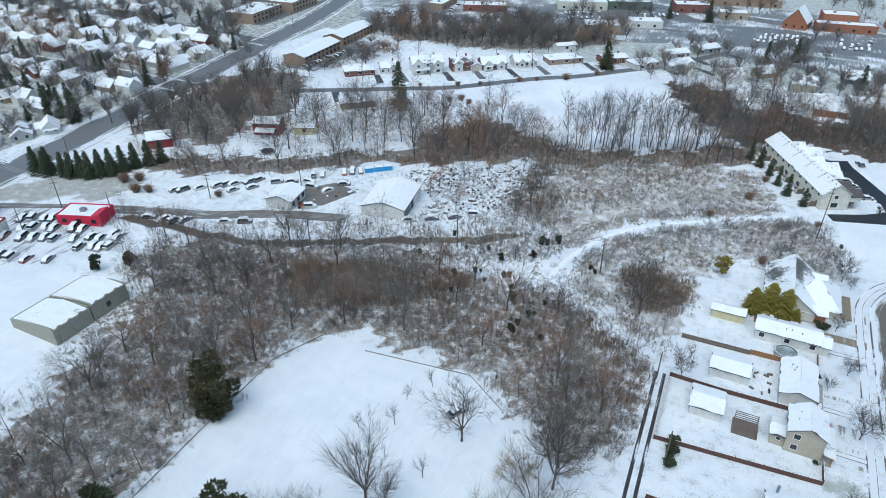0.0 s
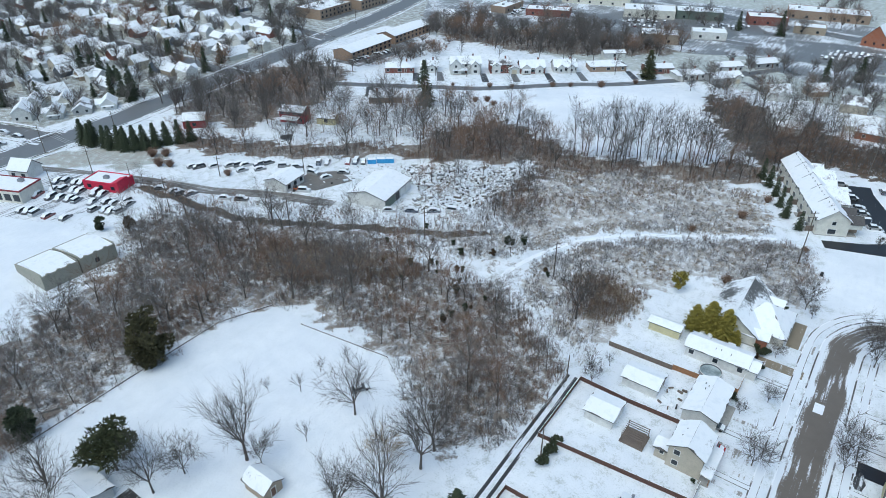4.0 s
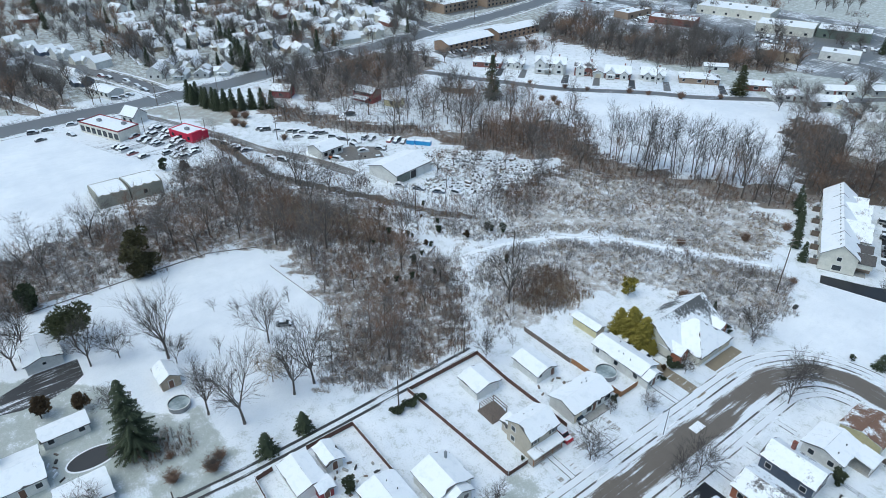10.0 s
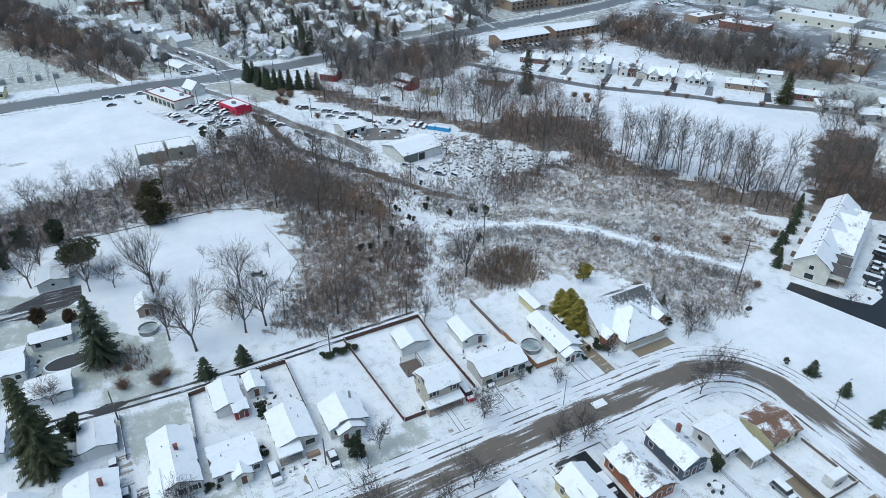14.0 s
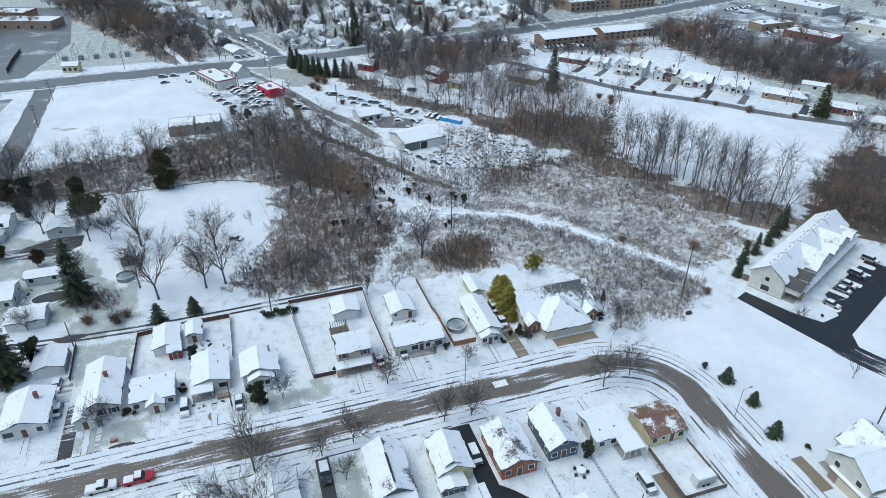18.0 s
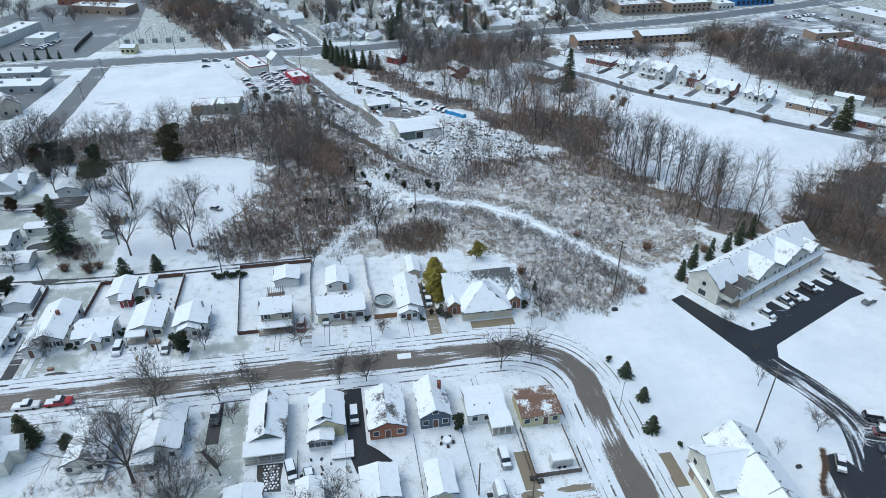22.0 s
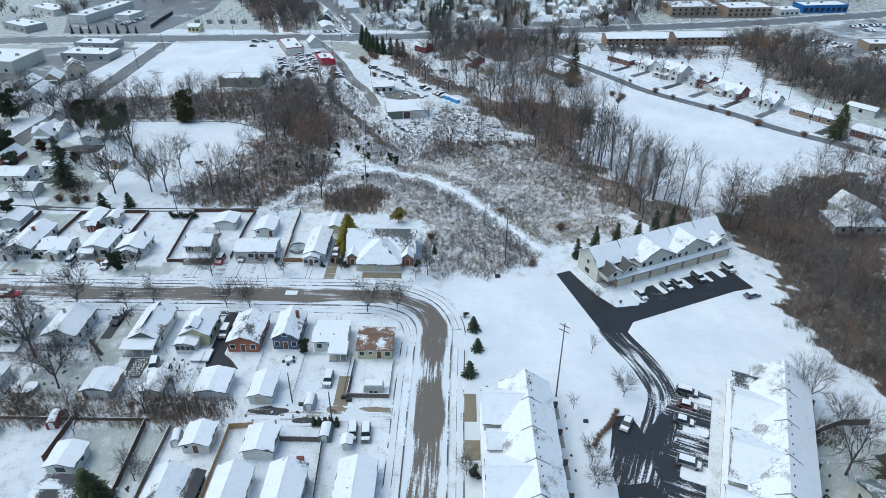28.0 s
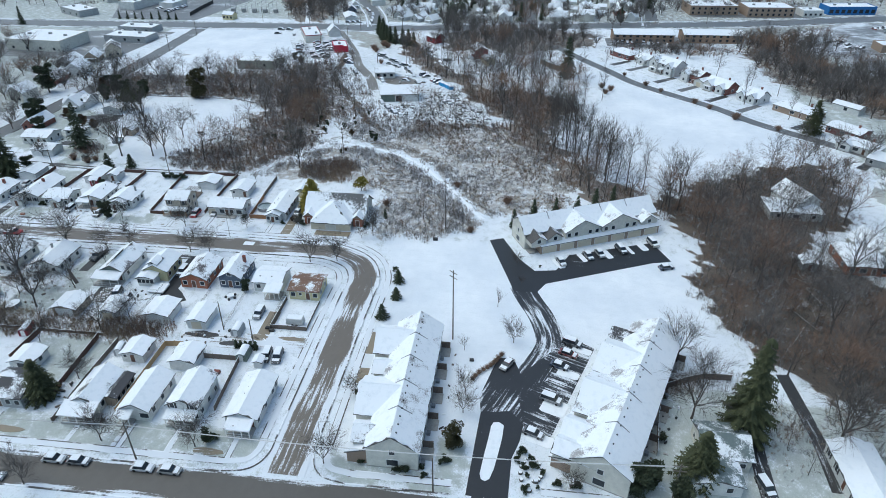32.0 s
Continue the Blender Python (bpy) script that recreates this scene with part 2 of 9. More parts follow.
M["roof_teal"] = snow_over("grey_green_roof", (0.15, 0.185, 0.185), 0.42, 0.25, 3.0)
M["roof_patchy"] = snow_over("patchy_roof_snow", (0.06, 0.06, 0.065), 0.48, 0.2, 3.0)
M["roof_brown"] = snow_over("brown_shingle_snow", (0.19, 0.11, 0.075), 0.40, 0.3, 3.0)
M["snow"] = snow_over("clean_snow", (0.6, 0.63, 0.67), 0.9, 0.5, 5.0)
M["shingle"] = mottled("asphalt_shingle", (0.06, 0.058, 0.058), (0.13, 0.12, 0.115), 4.0, 0.9, bumpy=0.5)
for n, c in dict(white=(0.74, 0.74, 0.71), cream=(0.72, 0.70, 0.62), beige=(0.52, 0.47, 0.38), grey=(0.42, 0.43, 0.43), slate=(0.10, 0.13, 0.18),
                 yellow=(0.66, 0.60, 0.36), tan=(0.40, 0.33, 0.25), red=(0.25, 0.026, 0.034), green=(0.16, 0.2, 0.17), crimson=(0.62, 0.02, 0.07), blue=(0.02, 0.16, 0.45)).items():
    M[n] = siding(n + "_siding", c)
M["brick"] = brickwork("orange_brick", (0.40, 0.135, 0.062), (0.31, 0.10, 0.05))
M["brick_pale"] = brickwork("pale_orange_brick", (0.36, 0.235, 0.15), (0.29, 0.18, 0.115))
M["brick_tan"] = brickwork("tan_brick", (0.38, 0.28, 0.2), (0.30, 0.21, 0.15))
M["brick_red"] = brickwork("red_brick", (0.24, 0.075, 0.055), (0.18, 0.06, 0.045))
M["block"] = brickwork("concrete_block", (0.36, 0.36, 0.30), (0.29, 0.285, 0.24))
M["trim"] = mottled("white_trim", (0.70, 0.70, 0.68), (0.8, 0.8, 0.78), 2.0, 0.5, bumpy=0.05)
M["door_brown"] = mottled("brown_door", (0.10, 0.05, 0.03), (0.16, 0.08, 0.05), 2.0, 0.5)
M["door_red"] = mottled("dark_red_door", (0.16, 0.02, 0.02), (0.22, 0.03, 0.03), 2.0, 0.5)
M["garage"] = mottled("garage_door", (0.60, 0.53, 0.40), (0.68, 0.61, 0.47), 1.0, 0.55, stretch=(1, 1, 6))
M["garage_white"] = mottled("white_garage_door", (0.68, 0.68, 0.66), (0.78, 0.78, 0.76), 1.0, 0.55, stretch=(1, 1, 6))
M["fence"] = mottled("red_brown_fence", (0.07, 0.038, 0.03), (0.145, 0.078, 0.058), 1.5, 0.85, stretch=(6, 6, 0.6))
M["fence_grey"] = mottled("grey_fence", (0.11, 0.085, 0.07), (0.22, 0.18, 0.15), 1.5, 0.9, stretch=(6, 6, 0.6))
M["fence_new"] = mottled("new_pine_fence", (0.38, 0.25, 0.12), (0.5, 0.35, 0.19), 1.5, 0.8, stretch=(6, 6, 0.6))
M["deck"] = mottled("cedar_deck", (0.24, 0.115, 0.05), (0.34, 0.18, 0.09), 1.5, 0.8, stretch=(1, 8, 1))
M["bark"] = mottled("winter_bark", (0.065, 0.055, 0.05), (0.16, 0.14, 0.125), 3.0, 0.95, bumpy=0.6, stretch=(3, 3, 0.6))
M["bark_pale"] = mottled("pale_bark", (0.22, 0.2, 0.18), (0.4, 0.38, 0.35), 2.0, 0.9, bumpy=0.5, stretch=(3, 3, 0.6))
M["twig"] = mottled("bare_twigs", (0.105, 0.094, 0.088), (0.205, 0.187, 0.176), 0.8, 0.95, bumpy=0)
M["twig_dark"] = mottled("dark_tree_twigs", (0.062, 0.054, 0.048), (0.125, 0.112, 0.102), 0.8, 0.95, bumpy=0)
M["twig_red"] = mottled("red_brown_twigs", (0.175, 0.112, 0.080), (0.30, 0.20, 0.146), 0.8, 0.95, bumpy=0)
M["twig_tan"] = mottled("tan_stems", (0.27, 0.215, 0.155), (0.42, 0.34, 0.25), 0.8, 0.95, bumpy=0)
M["twig_snow"] = mottled("snowy_twigs", (0.27, 0.25, 0.245), (0.68, 0.69, 0.71), 0.9, 0.9, bumpy=0)
M["needles"] = mottled("spruce_needles", (0.029, 0.04, 0.021), (0.064, 0.08, 0.043), 1.4, 0.85, bumpy=0)
M["needles_olive"] = mottled("olive_needles", (0.15, 0.13, 0.018), (0.32, 0.265, 0.05), 1.2, 0.85, bumpy=0)
M["needles_pine"] = mottled("pine_needles", (0.034, 0.042, 0.017), (0.08, 0.086, 0.036), 1.2, 0.85, bumpy=0)
M["needles_cedar"] = mottled("cedar_needles", (0.035, 0.034, 0.014), (0.085, 0.075, 0.03), 1.2, 0.85, bumpy=0)
M["needles_brown"] = mottled("browned_needles", (0.05, 0.035, 0.018), (0.11, 0.07, 0.035), 1.2, 0.85, bumpy=0)
M["pole"] = mottled("weathered_pole", (0.10, 0.085, 0.07), (0.19, 0.165, 0.14), 2.0, 0.9, stretch=(4, 4, 0.5))
M["metal"] = mottled("dull_metal", (0.22, 0.23, 0.24), (0.36, 0.37, 0.38), 2.0, 0.45, 0.7, bumpy=0.05)
M["cable"] = mottled("bright_cable", (0.5, 0.5, 0.5), (0.62, 0.62, 0.62), 2.0, 0.5, bumpy=0)
M["dark"] = mottled("dark_iron", (0.02, 0.02, 0.022), (0.05, 0.05, 0.05), 2.0, 0.6, bumpy=0.05)
M["tyre"] = mottled("tyre_rubber", (0.012, 0.012, 0.012), (0.03, 0.03, 0.03), 4.0, 0.9)
M["concrete"] = mottled("rough_concrete", (0.30, 0.29, 0.27), (0.45, 0.44, 0.41), 1.2, 0.9, bumpy=0.3)
M["water"] = mottled("pool_cover_ice", (0.10, 0.14, 0.14), (0.5, 0.56, 0.58), 0.4, 0.3)
gm, gt, gb = mat("window_glass", 0.08)
gb.inputs["Base Color"].default_value = (0.03, 0.037, 0.045, 1)
gb.inputs["Specular IOR Level"].default_value = 0.6
M["glass"] = gm


def paint(name, stops):
    """Car paint, one colour a car."""
    m, t, b = mat(name, 0.3)
    oi = t.nodes.new("ShaderNodeObjectInfo")
    r = ramp(t, oi.outputs["Random"], *stops)
    t.nodes[r.node.name].color_ramp.interpolation = "CONSTANT"
    v = coords(t)
    t.links.new(mix(t, ramp(t, noise_tex(t, v, 1.2, 5), (0.45, (0.0,)), (0.75, (0.5,))), r, (0.5, 0.52, 0.54)), b.inputs["Base Color"])
    b.inputs["Coat Weight"].default_value = 0.4
    return m


M["car"] = paint("car_paint", ((0.0, (0.02, 0.022, 0.026)), (0.2, (0.16, 0.17, 0.18)), (0.38, (0.55, 0.56, 0.57)), (0.55, (0.03, 0.05, 0.09)), (0.68, (0.10, 0.105, 0.11)), (0.8, (0.28, 0.28, 0.27)), (0.93, (0.18, 0.02, 0.02))))
M["car_red"] = mottled("red_car_paint", (0.35, 0.01, 0.02), (0.42, 0.015, 0.025), 1.0, 0.3, bumpy=0)
M["car_blue"] = mottled("blue_plastic", (0.03, 0.22, 0.5), (0.06, 0.35, 0.65), 1.0, 0.4, bumpy=0)
M["orange"] = mottled("orange_paint", (0.5, 0.10, 0.02), (0.6, 0.16, 0.04), 1.0, 0.5, bumpy=0)


# ---- building blocks ----
class G:
    """Collects the faces of one part."""

    def __init__(self):
        self.v, self.f, self.uv = [], [], []

    def poly(self, *pts):
        i = len(self.v)
        self.v += pts
        self.f.append(tuple(range(i, i + len(pts))))
        return self

    def prism(self, pts, d):
        """A closed polygon pts, pushed along the vector d."""
        i, n = len(self.v), len(pts)
        self.v += [tuple(p) for p in pts] + [(p[0] + d[0], p[1] + d[1], p[2] + d[2]) for p in pts]
        self.f.append(tuple(range(i + n - 1, i - 1, -1)))
        self.f.append(tuple(range(i + n, i + 2 * n)))
        for k in range(n):
            j = (k + 1) % n
            self.f.append((i + k, i + j, i + n + j, i + n + k))
        return self

    def box(self, x0, x1, y0, y1, z0, z1):
        return self.prism([(x0, y0, z0), (x1, y0, z0), (x1, y1, z0), (x0, y1, z0)], (0, 0, z1 - z0))

    def tube(self, p, q, r0, r1, n=5, cap=False):
        p, q = Vector(p), Vector(q)
        d = (q - p).normalized()
        a = d.orthogonal().normalized()
        c = d.cross(a)
        i = len(self.v)
        for e, r in ((p, r0), (q, r1)):
            for k in range(n):
                w = 2 * math.pi * k / n
                self.v.append(tuple(e + a * (r * math.cos(w)) + c * (r * math.sin(w))))
        for k in range(n):
            j = (k + 1) % n
            self.f.append((i + k, i + j, i + n + j, i + n + k))
        if cap:
            self.f.append(tuple(range(i + n - 1, i - 1, -1)))
            self.f.append(tuple(range(i + n, i + 2 * n)))
        return self

    def cable(self, pts, r, n=3):
        """A thin round cable through pts, in one piece."""
        o = len(self.v)
        for i, p in enumerate(pts):
            d = (pts[min(i + 1, len(pts) - 1)] - pts[max(i - 1, 0)]).normalized()
            a = d.cross(Vector((0, 0, 1))).normalized()
            c = a.cross(d)
            self.v += [tuple(p + a * (r * math.cos(6.2832 * k / n)) + c * (r * math.sin(6.2832 * k / n))) for k in range(n)]
        for i in range(len(pts) - 1):
            for k in range(n):
                j = (k + 1) % n
                self.f.append((o + i * n + k, o + i * n + j, o + (i + 1) * n + j, o + (i + 1) * n + k))
        return self

    def blade(self, p, q, w):
        """A twig: a thin three-cornered sliver from p to its tip q."""
        p, q = Vector(p), Vector(q)
        a = (q - p).orthogonal().normalized()
        a.rotate(Matrix.Rotation(random.random() * 6.28, 3, (q - p).normalized()))
        i = len(self.v)
        self.v += [tuple(p + a * w), tuple(p - a * w), tuple(q)]
        self.f.append((i, i + 1, i + 2))
        return self

    def mesh(self, name, off=(0, 0, 0)):
        me = bpy.data.meshes.new(name)
        me.from_pydata([(x - off[0], y - off[1], z - off[2]) for x, y, z in self.v], [], self.f)
        if self.uv:
            layer = me.uv_layers.new(name="UVMap")
            for lp in me.loops:
                layer.data[lp.index].uv = self.uv[lp.vertex_index]
        return me


def root_of(ob):
    while ob.parent:
        ob = ob.parent
    return ob


def thing(name, x, y, label, category, group="", kind="", z=0.0):
    ob = new(name)
    ob.location = (x, y, z)
    ob.empty_display_size = 0.3
    return tagged(ob, label, category, group, kind)


def part(name, g, material, parent, label=""):
    """Links g, given in the world's metres, as one mesh under parent."""
    me = g.mesh(name, root_of(parent).location)
    me.materials.append(M[material])
    ob = new(name, me)
    ob.parent = parent
    return tagged(ob, label)


def fitted(name, g, material, parent, label=""):
    """Links g, given in the parent's own metres, as one mesh under a thing that already stands in its place."""
    me = g.mesh(name)
    me.materials.append(M[material])
    ob = new(name, me)
    ob.parent = parent
    return tagged(ob, label)


def single(name, g, material, label, category, kind="", group="", at=(0, 0, 0)):
    me = g.mesh(name, at)
    me.materials.append(M[material])
    ob = new(name, me)
    ob.location = at
    return tagged(ob, label, category, group, kind)


def smooth_line(pts, step=3.0):
    """A Catmull-Rom line through pts."""
    p = [Vector((*q, 0)) for q in pts]
    p = [2 * p[0] - p[1]] + p + [2 * p[-1] - p[-2]]
    out = []
    for a, b, c, d in zip(p, p[1:], p[2:], p[3:]):
        n = max(2, int((c - b).length / step))
        for k in range(n):
            u = k / n
            out.append(0.5 * (2 * b + (c - a) * u + (2 * a - 5 * b + 4 * c - d) * u * u + (3 * b - a - 3 * c + d) * u ** 3))
    return out + [p[-2]]


def offset_line(line, off):
    """The line moved off metres to its left."""
    out = []
    for i, p in enumerate(line):
        d = (line[min(i + 1, len(line) - 1)] - line[max(i - 1, 0)]).normalized()
        out.append(p + Vector((-d.y, d.x, 0)) * off)
    return out


def ribbon_geo(g, line, left, right, z0, z1):
    """A slab along line between two offsets, from z0 up to z1, with u across and v along in metres."""
    a, b = offset_line(line, left), offset_line(line, right)
    i, n, run = len(g.v), len(line), 0.0
    for k in range(n):
        run += (line[k] - line[k - 1]).length if k else 0
        for p, u, z in ((a[k], 0, z1), (b[k], abs(left - right), z1), (a[k], 0, z0), (b[k], abs(left - right), z0)):
            g.v.append((p.x, p.y, z))
            g.uv.append((u, run))
    for k in range(n - 1):
        o = i + 4 * k
        g.f += [(o, o + 1, o + 5, o + 4), (o + 2, o, o + 4, o + 6), (o + 1, o + 3, o + 7, o + 5)]
    return g


def ribbon(name, pts, left, right, material, z=0.03, label="", category="", step=3.0, z0=-0.05):
    g = ribbon_geo(G(), smooth_line(pts, step), left, right, z0, z)
    return single(name, g, material, label, category, "structure")


def sheet(name, pts, material, z=0.03, label="", category="", kind="structure", along=90):
    """A flat polygon of paving; its tracks run in the direction along, in degrees."""
    g = G().prism([(x, y, -0.05) for x, y in pts], (0, 0, z + 0.05))
    c, n = math.cos(radians(along)), math.sin(radians(along))
    g.uv = [(p[0] * n - p[1] * c, p[0] * c + p[1] * n) for p in g.v]
    return single(name, g, material, label, category, kind)


def inside(pts, x, y):
    """Which of the places x, y (arrays) lie inside the polygon pts."""
    r = np.zeros(np.shape(x), bool)
    for (x0, y0), (x1, y1) in zip(pts, pts[1:] + pts[:1]):
        if y0 != y1:
            c = ((y0 > y) != (y1 > y)) & (x < (x1 - x0) * (y - y0) / (y1 - y0) + x0)
            r ^= c
    return r


def near_line(pts, x, y):
    """How far the places x, y (arrays) are from the open line pts."""
    best = np.full(np.shape(x), 1e9)
    for (x0, y0), (x1, y1) in zip(pts, pts[1:]):
        u = np.clip(((x - x0) * (x1 - x0) + (y - y0) * (y1 - y0)) / ((x1 - x0) ** 2 + (y1 - y0) ** 2), 0, 1)
        best = np.minimum(best, np.hypot(x - x0 - u * (x1 - x0), y - y0 - u * (y1 - y0)))
    return best


def joined(name, pieces):
    """One mesh of several geometries, each with its own material."""
    g, idx = G(), []
    for k, (h, _) in enumerate(pieces):
        o = len(g.v)
        g.v += h.v
        g.f += [tuple(i + o for i in f) for f in h.f]
        idx += [k] * len(h.f)
    me = g.mesh(name)
    for _, m in pieces:
        me.materials.append(M[m])
    me.polygons.foreach_set("material_index", idx)
    return me


def ring_of(place, a, b, z0, z1, f, d0, d1):
    """A connected frame round the opening a..b, z0..z1; place(u, z, d) gives the point at depth d."""
    g = G()
    for d in (d0, d1):
        for e in (f, 0.0):
            g.v += [place(a - e, z0 - e, d), place(b + e, z0 - e, d), place(b + e, z1 + e, d), place(a - e, z1 + e, d)]
    for k in range(4):
        j = (k + 1) % 4
        g.f += [(8 + k, 8 + j, 12 + j, 12 + k), (k, j, 8 + j, 8 + k), (4 + k, 12 + k, 12 + j, 4 + j)]
    return g


# ---- the plan: woods, clearings and ways ----
WOOD_WEST = [(-84, 20), (-84, 88), (-77, 99), (-41, 100), (-29, 93), (-13, 83), (-8, 91), (-5, 108), (-5, 118), (-15, 124), (-24, 132), (-34, 136), (-58, 135), (-72, 143), (-94, 136), (-112, 126),
             (-128, 120), (-146, 112), (-146, 96), (-132, 90), (-124, 70), (-118, 40), (-112, 12), (-92, 6)]
WOOD_MID = [(-4, 124), (-2, 142), (-1, 158), (6, 174), (26, 173), (35, 178), (33, 192), (26, 207), (17, 204), (0, 192), (-16, 181), (-28, 168), (-33, 155), (-29, 141), (-14, 131)]
SCRUB = [(-20, 186), (8, 203), (18, 210), (10, 234), (-10, 238), (-36, 228), (-55, 218), (-58, 200), (-60, 174), (-46, 167), (-36, 160), (-30, 174)]
BELT = [(-60, 172), (-56, 212), (-36, 224), (-8, 236), (6, 244), (12, 262), (4, 264), (-10, 255), (-26, 241), (-55, 229), (-75, 236), (-92, 246), (-102, 240), (-116, 216), (-112, 200), (-104, 190), (-62, 216), (-64, 190)]
LOBE = [(-102, 240), (-116, 249), (-140, 246), (-165, 226), (-184, 208), (-176, 180), (-152, 176), (-116, 202), (-116, 216)]
BELT_YARD = [(-172, 148), (-150, 160), (-112, 189), (-104, 192), (-108, 202), (-135, 188), (-158, 170), (-185, 160), (-200, 150), (-186, 146)]
WOOD_ROAD = [(-226, 168), (-200, 170), (-182, 172), (-180, 186), (-186, 200), (-176, 212), (-190, 236), (-200, 262), (-232, 262), (-244, 225), (-238, 190)]
WOOD_EAST = [(12, 266), (22, 271), (31, 275), (43, 268), (54, 268), (64, 270), (76, 277), (90, 284), (92, 300), (84, 340), (50, 330), (30, 300), (8, 325), (-14, 330), (-40, 331), (-26, 300), (-10, 276), (2, 262)]
WOOD_RAIL = [(-244, 62), (-244, 80), (-275, 77), (-340, 58), (-430, 30), (-520, 0), (-520, -52), (-430, -22), (-385, -6), (-332, 20), (-279, 45)]
WOOD_NORTH = [(-208, 350), (-192, 340), (-176, 347), (-158, 344), (-139, 347), (-122, 355), (-104, 369), (-80, 386), (-66, 402), (-90, 418), (-120, 408), (-148, 412), (-158, 390), (-186, 386), (-215, 376), (-236, 378), (-236, 358)]
GAP = [(-76, 146), (-60, 138), (-44, 150), (-36, 161), (-46, 167), (-60, 158)]
RAIL_SIDE = [(-166, 117), (-146, 119), (-124, 121), (-112, 126), (-94, 136), (-77, 145), (-61, 153), (-52, 160)]
PATH = [(-1, 119), (-8, 124), (-16, 130), (-26, 136), (-36, 142), (-36, 150), (-33, 161), (-27, 173), (-18, 183), (-4, 193), (9, 201), (20, 208)]
TRACK = [(-4, 120), (-11, 126.5), (-20, 134), (-28, 138), (-36, 143)]
PATH_SIDE = [(-38, 142), (-52, 138), (-66, 137), (-78, 131)]
YARD = [(-178, 130), (-168, 140), (-112, 184), (-62, 212), (-64, 168), (-100, 143), (-130, 127), (-150, 122)]
SNOW_FIELD = [(-212, 8), (-128, 14), (-122, 40), (-134, 62), (-136, 90), (-180, 84), (-218, 62)]
BIG_FIELD = [(-150, 250), (-106, 288), (-68, 328), (-42, 330), (-28, 300), (-12, 270), (-24, 246), (-55, 233), (-90, 249), (-106, 262)]
HOME_FIELD = [(-82, 30), (-83, 88), (-77, 97), (-41, 98), (-29, 91), (-13, 81), (-12, 60), (-30, 44), (-55, 30)]
VACANT = [(36, 180), (36, 210), (46, 222), (60, 222), (78, 226), (100, 214), (124, 211), (124, 186), (60, 186), (46, 184)]
BACK_BRUSH = [(82.5, 84), (90, 84), (90, 136), (84, 134)]
# the yard from (-72, 8) holds thin snow and colour darkened for its shadow areas
THIN_YARDS = ([(90, 104.5), (90, 125), (104, 125), (105, 106)], [(1, 49), (1, 61), (12, 61), (14, 49)], [(70, 88), (82, 88), (82, 104), (70, 104)], [(29, 52), (36, 52), (36, 66), (29, 66)], [(54, 96), (54, 105), (75, 105), (75, 96)], [(114.6, 104), (122, 104), (122, 170), (114.6, 170)], [(30, 86), (36, 86), (36, 104), (30, 104)], [(118, 184), (124, 184), (124, 206), (120, 206)], [(-20, 43), (-5, 52), (-8, 62), (-25, 60)], [(90, 250), (126, 238), (126, 300), (94, 300), (92, 276)], [(110, 205), (124, 203), (124, 211), (112, 212)], [(-72, 8), (-20, 8), (-10, 44), (-16, 58), (-32, 52), (-46, 44), (-58, 30)], [(-10, 44), (-2, 46), (-2, 58), (-14, 62)])
VACANT_EAST = [(40, 258), (30, 274), (43, 266), (64, 268), (88, 266), (80, 254), (76, 234), (58, 226), (54, 228)]


